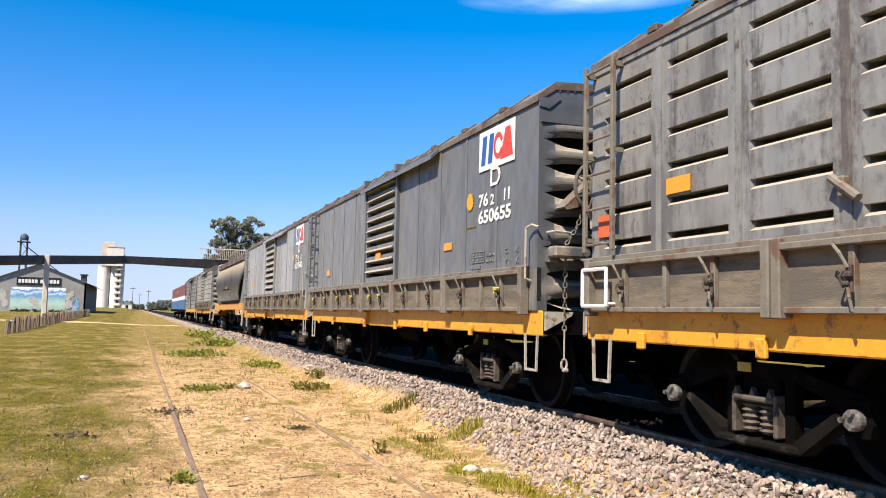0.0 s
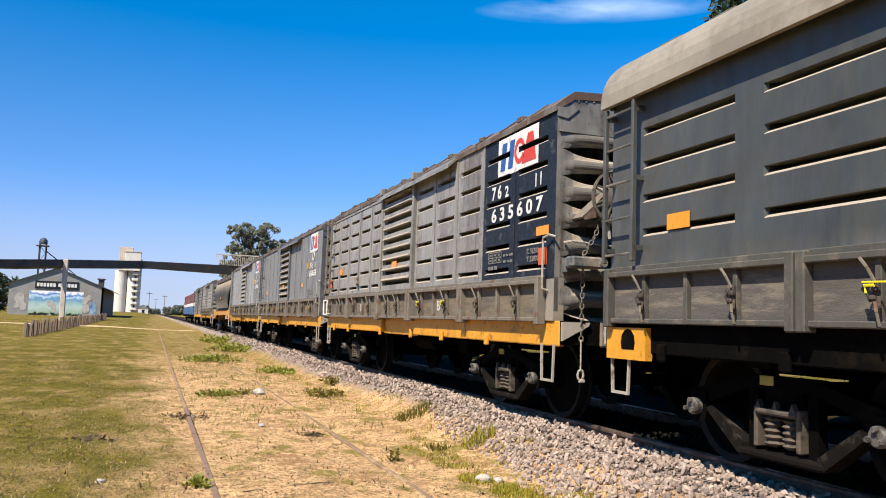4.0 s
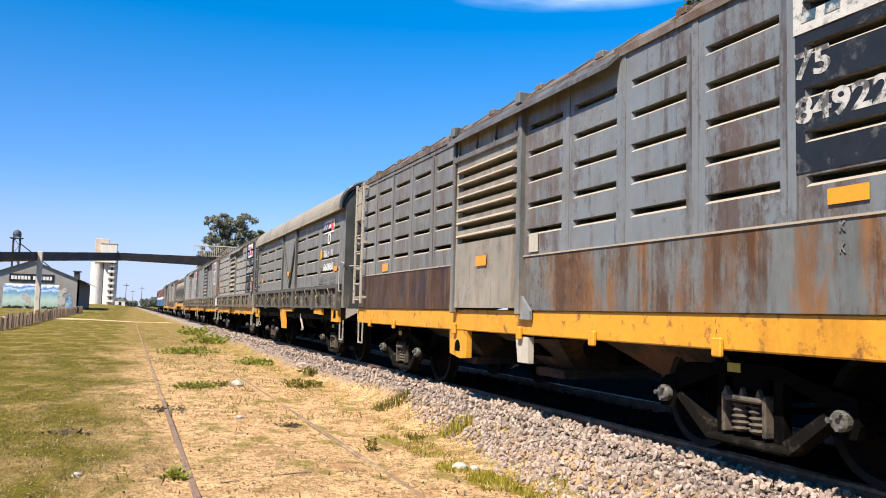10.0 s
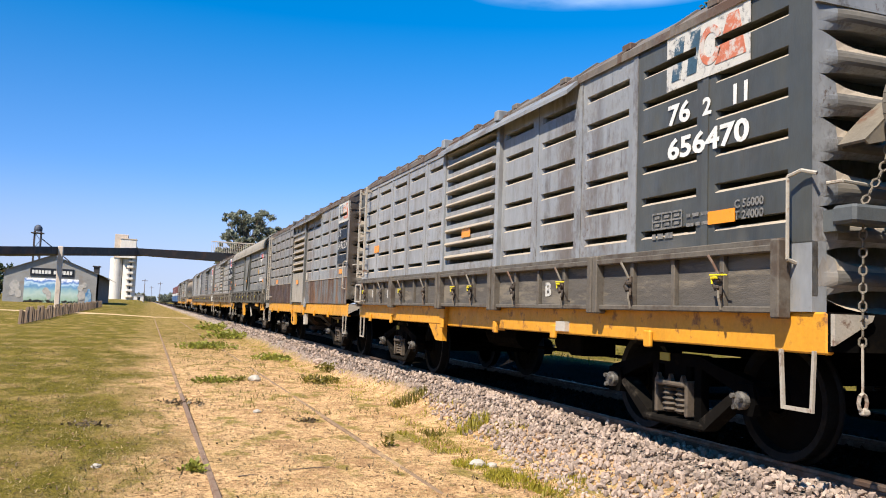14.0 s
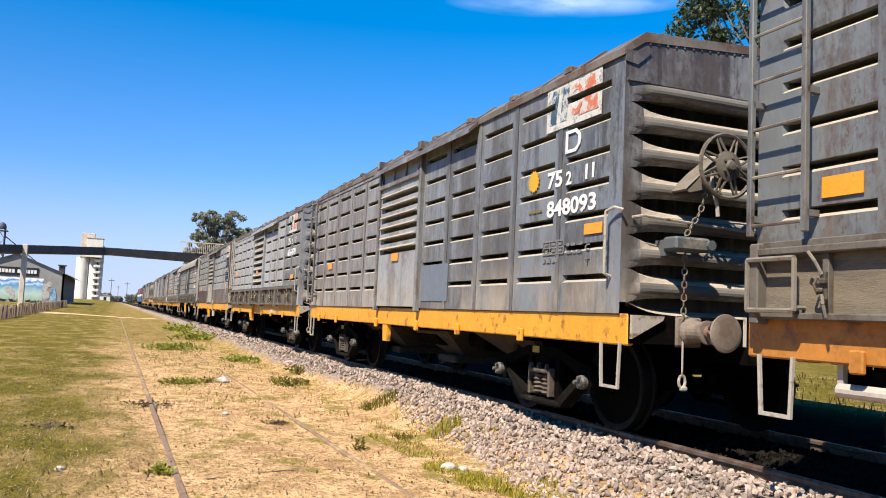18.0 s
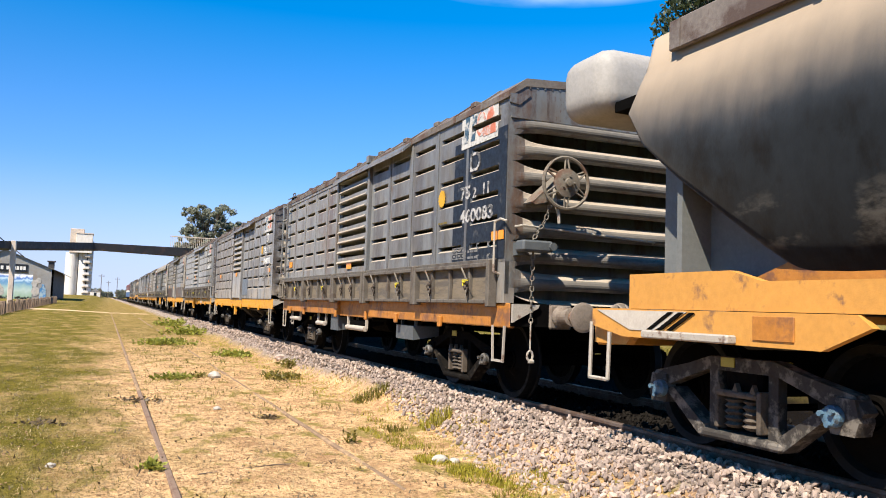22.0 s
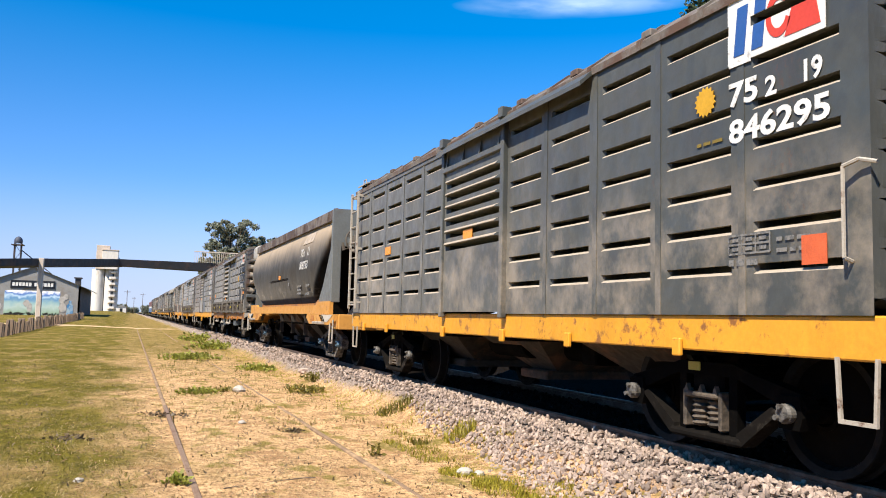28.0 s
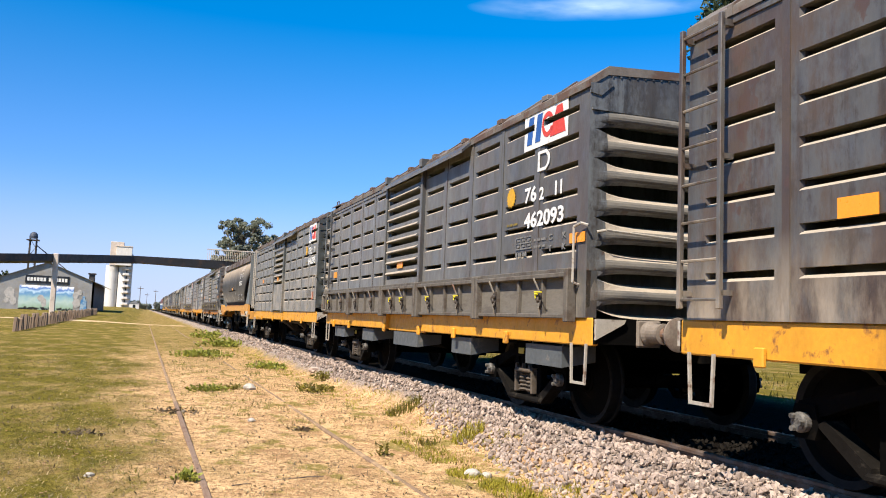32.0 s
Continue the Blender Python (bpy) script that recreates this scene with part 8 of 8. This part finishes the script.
M_BAND = mat("blue_band_paint", (0.07, 0.24, 0.48), rough=0.8, dark=0.6, scale=1.2, stain=(0.35, 0.45, 0.5), stain_amount=0.35, stain_scale=0.8)
M_DOME = mat("dark_blue_dome_paint", (0.06, 0.07, 0.10), rough=0.5, dark=0.8, scale=1)
M_MURAL = bpy.data.materials.new("mural_paint")


def mural():
    M_MURAL.use_nodes = True
    n, l = M_MURAL.node_tree.nodes, M_MURAL.node_tree.links
    tc, no, rp, sp = n.new("ShaderNodeTexCoord"), n.new("ShaderNodeTexNoise"), n.new("ShaderNodeValToRGB"), n.new("ShaderNodeSeparateXYZ")
    no.inputs["Scale"].default_value, no.inputs["Detail"].default_value, no.inputs["Distortion"].default_value = 0.9, 6, 0.3
    hi, wave = n.new("ShaderNodeMapRange"), n.new("ShaderNodeMath")
    hi.inputs["From Min"].default_value, hi.inputs["From Max"].default_value, hi.inputs["To Min"].default_value, hi.inputs["To Max"].default_value = 0.8, 4.6, -0.25, 0.75
    wave.operation = "MULTIPLY_ADD"
    wave.inputs[1].default_value = 0.5
    l.new(tc.outputs["Object"], sp.inputs[0]), l.new(sp.outputs["Z"], hi.inputs["Value"])
    l.new(tc.outputs["Object"], no.inputs["Vector"]), l.new(no.outputs["Fac"], wave.inputs[0])
    l.new(hi.outputs["Result"], wave.inputs[2]), l.new(wave.outputs["Value"], rp.inputs["Fac"])
    # meadow, mist, hills, cloud and deep sky
    for p, c in ((0.05, (0.24, 0.34, 0.25)), (0.3, (0.36, 0.46, 0.42)), (0.5, (0.24, 0.38, 0.40)), (0.66, (0.10, 0.24, 0.42)), (0.76, (0.42, 0.56, 0.66)), (0.86, (0.05, 0.15, 0.42))):
        e = rp.color_ramp.elements.new(p)
        e.color = (*c, 1)
    l.new(rp.outputs["Color"], n["Principled BSDF"].inputs["Base Color"])
    n["Principled BSDF"].inputs["Roughness"].default_value = 0.8


mural()
far_block()
tree("tree", "dark tree beside the goods shed", -34, 205, 9.5, 5.5, 3500, 0.5, M_LEAF, 13, 0.15)
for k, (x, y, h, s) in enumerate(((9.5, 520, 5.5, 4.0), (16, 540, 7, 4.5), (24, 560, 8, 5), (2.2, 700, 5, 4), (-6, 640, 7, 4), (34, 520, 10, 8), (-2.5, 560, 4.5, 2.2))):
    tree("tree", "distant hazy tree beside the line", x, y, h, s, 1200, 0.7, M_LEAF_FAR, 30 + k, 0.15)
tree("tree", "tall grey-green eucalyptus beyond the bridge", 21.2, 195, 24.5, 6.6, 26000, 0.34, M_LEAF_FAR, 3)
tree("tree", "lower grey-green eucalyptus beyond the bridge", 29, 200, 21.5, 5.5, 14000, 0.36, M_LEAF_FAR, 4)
tree("tree", "broad dark green tree behind the train", 25.5, 25, 17.5, 5.6, 34000, 0.14, M_LEAF, 5, 0.25)
picket = MB().box(-0.08, 0.08, -0.08, 0.08, 0, 0.85, 0.02).mesh("picket")
picket.materials.append(M_FENCE)
fence = thing("sleeper_fence", "low fence of old upright sleepers beside the turf", "fence")
for k in range(170):
    y = 46 + 0.45 * k
    p = part("picket", picket, None, fence)
    p.location = (-6.05 + 0.06 * math.sin(k * 1.7), y, ground_z(-6.0, y) - 0.03)
    p.rotation_euler = (0.05 * math.sin(k * 2.1), 0.05 * math.cos(k * 3.3), 0)
    p.scale.z = 0.9 + 0.15 * math.sin(k * 5.7)
tagged(fence, kind="structure")


# ---- plants and stones on the ground ----
def many(name, verts, faces, material, label, category, kind="stuff", parent=None):
    """One joined mesh from arrays."""
    me = bpy.data.meshes.new(name)
    nf, k = faces.shape
    me.vertices.add(len(verts))
    me.vertices.foreach_set("co", np.asarray(verts, np.float32).ravel())
    me.loops.add(nf * k)
    me.loops.foreach_set("vertex_index", np.asarray(faces, np.int32).ravel())
    me.polygons.add(nf)
    me.polygons.foreach_set("loop_start", np.arange(0, nf * k, k, dtype=np.int32))
    me.update(calc_edges=True)
    me.shade_flat()
    me.materials.append(material)
    ob = tagged(new(name, me), label, category, kind=kind)
    if parent:
        ob.parent = parent
    return ob


def heights(x, y):
    return np.array([ground_z(float(a), float(b)) for a, b in zip(x, y)])


def blades(x, y, length, lean, width, rng, up=0.0):
    """Grass blades as bent two-piece strips: base, knee and tip."""
    n = len(x)
    z = heights(x, y) + up
    a = rng.uniform(0, 2 * np.pi, n)
    d = np.stack([np.cos(a), np.sin(a), np.zeros(n)], 1)
    s = np.stack([-np.sin(a), np.cos(a), np.zeros(n)], 1) * (width * (0.6 + 0.8 * rng.random_sample(n)))[:, None]
    ln = length * (0.5 + rng.random_sample(n))
    le = np.clip(lean + 0.35 * rng.normal(size=n), 0.05, 1.5)
    p = np.stack([x, y, z - 0.01], 1)
    k = p + d * (ln * 0.55 * np.sin(le * 0.7))[:, None] + np.array([0, 0, 1]) * (ln * 0.55 * np.cos(le * 0.7))[:, None]
    t = k + d * (ln * 0.45 * np.sin(le))[:, None] + np.array([0, 0, 1]) * (ln * 0.45 * np.cos(le))[:, None]
    v = np.stack([p - s, p + s, k + s * 0.8, k - s * 0.8, t + s * 0.15, t - s * 0.15], 1).reshape(-1, 3)
    o = 6 * np.arange(n)[:, None]
    return v, np.concatenate([o + [0, 1, 2, 3], o + [3, 2, 4, 5]])


def clustered(rng, n, x0, x1, y0, y1, size=0.5, keep=0.0, far=1.0):
    """Places that thicken in patches and thin out with distance along y."""
    m = n * 4
    x, y = rng.uniform(x0, x1, m), y0 + (y1 - y0) * rng.random_sample(m) ** far
    v = np.array([noise.noise(Vector((a / size, b / size, 7.3))) for a, b in zip(x, y)])
    ok = np.nonzero(v + 0.25 * rng.random_sample(m) > keep)[0][:n]
    return x[ok], y[ok]


def vegetation():
    rng = np.random.RandomState(11)
    # dry litter over the bare earth
    x, y = clustered(rng, 26000, -1.2, 3.5, 4.5, 24, 0.35, 0.02, 1.7)
    v, f = blades(x, y, 0.045, 1.4, 0.0035, rng)
    many("dry_grass", v, f, M_STRAW, "short dry straw-coloured grass lying on the earth", "grass")
    # living turf to the west and at the foot of the bank
    x, y = clustered(rng, 42000, -7.5, 0.3, 5, 34, 0.6, -0.02, 1.7)
    v, f = blades(x, y, 0.04, 1.1, 0.004, rng)
    x2, y2 = clustered(rng, 5200, 2.9, 3.55, 4.5, 9.5, 0.35, 0.05, 1.0)
    v2, f2 = blades(x2, y2, 0.045, 0.8, 0.004, rng)
    x3, y3 = clustered(rng, 5200, 3.2, 4.05, 8, 34, 0.45, 0.08, 1.3)
    v3, f3 = blades(x3, y3, 0.055, 0.8, 0.0045, rng)
    x4, y4 = clustered(rng, 3000, 0.6, 3.2, 11, 40, 0.7, 0.22, 1.2)
    v4, f4 = blades(x4, y4, 0.07, 0.8, 0.005, rng)
    x5, y5 = clustered(rng, 5000, 8.5, 14, 2, 30, 0.8, -0.1, 1.0)
    v5, f5 = blades(x5, y5, 0.10, 0.7, 0.008, rng)
    vs, fs, k = [], [], 0
    many("verge_grass", np.concatenate([v2, v3]), np.concatenate([f2, f3 + len(v2)]), M_LUSH, "yellow-green grass at the foot of the ballast", "grass")
    for a, b in ((v, f), (v4, f4), (v5, f5)):
        vs.append(a), fs.append(b + k)
        k += len(a)
    many("turf", np.concatenate(vs), np.concatenate(fs), M_GRASS, "patchy olive-green turf between the siding and the bank", "grass")
    # dark withered scraps
    x, y = clustered(rng, 3600, -4.5, 3.4, 5, 26, 0.22, 0.28, 1.5)
    v, f = blades(x, y, 0.045, 1.2, 0.008, rng)
    many("withered_scrap", v, f, M_DEADWEED, "dark withered plant scraps on the dry earth", "plant litter")


def clods():
    """Small lumps of dry earth and stalks trodden into the bare strip."""
    rng = np.random.RandomState(31)
    shapes, tri = stone_shapes(4)
    x, y = clustered(rng, 2600, -2.5, 3.3, 4.8, 19, 0.6, -0.05, 1.5)
    z = heights(x, y)
    size = 0.006 + 0.016 * rng.random_sample(len(x)) ** 3
    vs = [shapes[k % 4] * (1, 1, 0.7) * size[k] + (x[k], y[k], z[k] + 0.2 * size[k]) for k in range(len(x))]
    many("clods", np.concatenate(vs), np.concatenate([tri + 12 * k for k in range(len(x))]), M_CLOD, "small dry clods scattered over the bare earth", "clods")


def weed(x, y, spread, height, n, seed, material, label, leaf=0.04, flat=0.5):
    """A low clump of pointed leaves on short stalks round one root."""
    rng = np.random.RandomState(seed)
    a, r = rng.uniform(0, 6.283, n), spread * np.sqrt(rng.random_sample(n))
    lobe = rng.randint(0, 6, n)
    cx, cy, cr = rng.uniform(-0.8, 0.8, 6) * spread, rng.uniform(-0.9, 0.9, 6) * spread, rng.uniform(0.25, 0.7, 6)
    px, py = cx[lobe] + r * cr[lobe] * np.cos(a), cy[lobe] + r * cr[lobe] * np.sin(a) * 1.2
    pz = height * (0.5 + cr[lobe]) * rng.random_sample(n) * (1 - 0.6 * (r / spread) ** 2)
    d = np.stack([np.cos(a) + 0.5 * rng.normal(size=n), np.sin(a) + 0.5 * rng.normal(size=n), flat + 0.5 * rng.normal(size=n)], 1)
    d /= np.linalg.norm(d, axis=1)[:, None]
    s = np.cross(d, rng.normal(size=(n, 3)))
    s /= np.linalg.norm(s, axis=1)[:, None]
    ln = (leaf * (0.5 + rng.random_sample(n)))[:, None]
    p = np.stack([px, py, pz], 1)
    v = np.stack([p, p + d * ln * 0.5 + s * ln * 0.28, p + d * ln, p + d * ln * 0.5 - s * ln * 0.28], 1).reshape(-1, 3)
    me = bpy.data.meshes.new("weed")
    me.from_pydata(v.tolist(), [], np.arange(4 * n).reshape(-1, 4).tolist())
    me.materials.append(material)
    ob = tagged(new("weed", me), label, "weed", "weeds beside the track")
    ob.location = (x, y, ground_z(x, y))
    return ob


def tuft(x, y, spread, height, n, seed, material, label):
    """A tuft of upright narrow blades."""
    rng = np.random.RandomState(seed)
    a, r = rng.uniform(0, 6.283, n), spread * np.sqrt(rng.random_sample(n))
    v, f = blades(x + r * np.cos(a), y + r * np.sin(a), height, 0.45, 0.006, rng)
    v = v - np.array([x, y, 0])
    ob = many("grass_tuft", v, f, material, label, "grass tuft", kind="thing")
    ob.location = (x, y, 0)
    tagged(ob, group="weeds beside the track")
    return ob


vegetation()
weed(0.44, 7.34, 0.075, 0.075, 150, 1, M_WEED, "small bright green leafy weed beside the sunken rail", 0.045)
weed(1.2, 15.2, 0.28, 0.10, 380, 2, M_WEED, "low green weed clump on dry earth", 0.06)
weed(1.68, 15.9, 0.26, 0.06, 180, 3, M_GRASS, "low dull green weed clump on dry earth", 0.06)
weed(3.24, 21.8, 0.42, 0.16, 420, 4, M_WEED, "dark green weed clump near the ballast", 0.09)
weed(1.5, 26.5, 0.6, 0.2, 420, 5, M_WEED, "bright green weed patch between the old rails", 0.10)
weed(2.1, 27.0, 0.6, 0.18, 380, 6, M_WEED, "bright green weed patch between the old rails", 0.10)
weed(3.5, 35.8, 0.9, 0.35, 520, 7, M_WEED, "green weed bank at the foot of the ballast", 0.13)
weed(3.7, 46.0, 1.0, 0.4, 520, 8, M_WEED, "green weed bank at the foot of the ballast", 0.15)
weed(3.22, 15.5, 0.35, 0.15, 300, 9, M_GRASS, "dull green weeds at the foot of the ballast", 0.07)
weed(3.9, 18.2, 0.4, 0.18, 300, 10, M_GRASS, "dull green weeds at the foot of the ballast", 0.07)
weed(0.49, 12.6, 0.32, 0.04, 160, 11, M_DEADWEED, "flattened dark dead weed across the sunken rail", 0.06, 0.05)
weed(-0.5, 10.2, 0.25, 0.04, 90, 12, M_DEADWEED, "flattened dark dead weed on the turf", 0.05, 0.05)
weed(2.5, 8.5, 0.09, 0.12, 60, 13, M_GRASS, "small dry weed by the sunken rail", 0.05)
weed(2.0, 10.4, 0.14, 0.05, 70, 14, M_DEADWEED, "small dark dead weed on dry earth", 0.05, 0.2)
tuft(3.72, 9.0, 0.2, 0.11, 260, 1, M_LUSH, "low green grass tuft in the ballast edge")
tuft(3.2, 6.75, 0.26, 0.045, 900, 2, M_LUSH, "short yellow-green grass patch at the ballast foot")
tuft(3.38, 6.2, 0.28, 0.045, 900, 3, M_LUSH, "short yellow-green grass patch at the ballast foot")
tuft(3.05, 7.35, 0.2, 0.045, 400, 4, M_LUSH, "short yellow-green grass patch at the ballast foot")
tuft(3.75, 11.6, 0.3, 0.09, 420, 5, M_GRASS, "dull green grass tuft at the ballast foot")
tuft(3.3, 9.2, 0.14, 0.08, 120, 6, M_GRASS, "dull green grass tuft at the ballast foot")


def rock(x, y, r, seed, label, material):
    rng = random.Random(seed)
    bm = bmesh.new()
    bmesh.ops.create_icosphere(bm, subdivisions=2, radius=r)
    for v in bm.verts:
        v.co *= 0.75 + 0.5 * abs(noise.noise(v.co * (1.6 / r) + Vector((seed, 0, 0))))
        v.co.z *= 0.6
    me = bpy.data.meshes.new("loose_stone")
    bm.to_mesh(me)
    bm.free()
    me.materials.append(material)
    ob = tagged(new("loose_stone", me), label, "stone", "loose stones")
    ob.location = (x, y, ground_z(x, y) + r * 0.25)


rock(2.0, 15.8, 0.14, 1, "white stone lying on dry earth", M_PALESTONE)
rock(1.49, 11.3, 0.06, 2, "pale stone lying on dry earth", M_PALESTONE)
rock(3.1, 7.3, 0.09, 3, "large pale stone at the ballast foot", M_PALESTONE)
rock(3.22, 7.25, 0.06, 4, "pale stone at the ballast foot", M_PALESTONE)
rock(-0.33, 7.6, 0.045, 5, "pale stone lying in the turf", M_PALESTONE)
rock(4.0, 19.6, 0.16, 6, "flat grey slab at the foot of the ballast", M_STONE)
solid("dry_stick", MB().tube((0.8, 7.0, GROUND_Z + 0.03), (1.5, 7.25, GROUND_Z + 0.035), 0.006, 6).tube((1.5, 7.25, GROUND_Z + 0.035), (1.62, 7.22, GROUND_Z + 0.04), 0.005, 6), M_BARK, "thin dry stick lying on the earth", "stick")


# ---- ballast ----
def stone_shapes(kinds=8):
    rng = np.random.RandomState(5)
    bm = bmesh.new()
    bmesh.ops.create_icosphere(bm, subdivisions=1, radius=1)
    base = np.array([v.co[:] for v in bm.verts])
    tri = np.array([[v.index for v in f.verts] for f in bm.faces])
    bm.free()
    out = []
    for k in range(kinds):
        d = base * (0.7 + 0.5 * rng.random_sample(12))[:, None] * (1.25, 0.85, 0.6)
        for _ in range(5):
            n = rng.normal(size=3)
            n /= np.linalg.norm(n)
            over = np.maximum(d @ n - 0.42, 0)
            d = d - over[:, None] * n
        out.append(d)
    return out, tri


def ballast():
    rng = np.random.RandomState(21)
    shapes, tri = stone_shapes()
    bed = thing("ballast", "bank of broken grey-pink ballast stones along the main line", "ballast", kind="structure")
    places = []
    for n, x0, x1, y0, y1, size in ((9000, 3.2, 4.66, 3.0, 12.0, 0.037), (5600, 3.4, 4.66, 12.0, 26, 0.046), (3200, 3.6, 4.66, 26, 50, 0.062)):
        x, y = rng.uniform(x0, x1, n), rng.uniform(y0, y1, n)
        foot = 3.44 + 0.58 * np.clip((y - 7) / 6, 0, 1) + 0.06 * np.sin(y * 1.7) + 0.09 * np.clip(rng.normal(size=n), -1.2, 1) + 0.09 * np.clip((y - 8) / 3, 0, 1)
        ok = x > foot
        x, y = x[ok], y[ok]
        sizes = size * (0.45 + 0.8 * rng.random_sample(len(x)) ** 1.6)
        z = heights(x, y) + sizes * (0.15 + 0.7 * rng.random_sample(len(x)))
        lift = np.where((x > 4.2) & (x < 4.63), 0.03, 0.0)
        places += list(zip(x, y, z + lift, sizes))
    # stones under and beyond the train, in the painted shade colour
    inner = []
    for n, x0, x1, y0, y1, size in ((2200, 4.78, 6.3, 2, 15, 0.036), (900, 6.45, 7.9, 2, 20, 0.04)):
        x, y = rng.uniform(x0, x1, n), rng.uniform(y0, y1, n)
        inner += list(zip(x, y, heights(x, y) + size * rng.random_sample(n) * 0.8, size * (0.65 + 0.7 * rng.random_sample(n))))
    turns = [np.array(Euler(rng.uniform(0, 6.283, 3).tolist()).to_matrix()) for _ in range(60)]
    single = [p for p in places if 3.2 < p[0] < 4.4 and 5.6 < p[1] < 7.6][:300]
    chosen = set(id(p) for p in single)
    meshes = []
    for d in shapes:
        me = bpy.data.meshes.new("stone")
        me.from_pydata((d @ turns[len(meshes)]).tolist(), [], tri.tolist())
        me.materials.append(M_STONE)
        meshes.append(me)
    for k, (x, y, z, s) in enumerate(single):
        ob = new("stone", meshes[k % len(meshes)])
        ob.parent, ob.location, ob.scale = bed, (x, y, z), (s, s, s)
        ob.rotation_euler = (k * 1.3, k * 2.1, k * 0.7)
    vs, fs = [], []
    for k, p in enumerate(q for q in places if id(q) not in chosen):
        vs.append(shapes[k % 8] @ turns[k % 60] * p[3] + p[:3])
        fs.append(tri + 12 * k)
    many("stones", np.concatenate(vs), np.concatenate(fs), M_STONES, "", "", "stuff", bed)
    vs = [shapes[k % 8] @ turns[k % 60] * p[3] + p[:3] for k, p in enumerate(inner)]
    many("oily_stones", np.concatenate(vs), np.concatenate([tri + 12 * k for k in range(len(inner))]), M_SHADESTONE, "", "", "stuff", bed)


M_STONES = M_STONE.copy()
M_STONES.name = "ballast_stones"


def stone_shades():
    n, l = M_STONES.node_tree.nodes, M_STONES.node_tree.links
    geo = n.new("ShaderNodeNewGeometry")
    for node in list(n):
        if node.type == "HUE_SAT":
            mr = node.inputs["Value"].links[0].from_node
            l.new(geo.outputs["Random Per Island"], mr.inputs["Value"])
            mr.inputs["To Min"].default_value, mr.inputs["To Max"].default_value = 0.48, 1.3


stone_shades()
ballast()
clods()


# ---- the train runs ----
def motions():
    for ob, y in VEHICLES:
        walk(ob, [(t, pose(TRACK_X, y + s, RAIL_Z)) for t, s in RUN])
    ts = [0.15 * k for k in range(214)]
    run = np.interp(ts, [t for t, _ in RUN], [s for _, s in RUN])
    for ws, y in WHEELSETS:
        walk(ws, [(min(t, 32.0), pose(0, y, AXLE_Z, -math.degrees(s / WHEEL_R))) for t, s in zip(ts, run)])


motions()
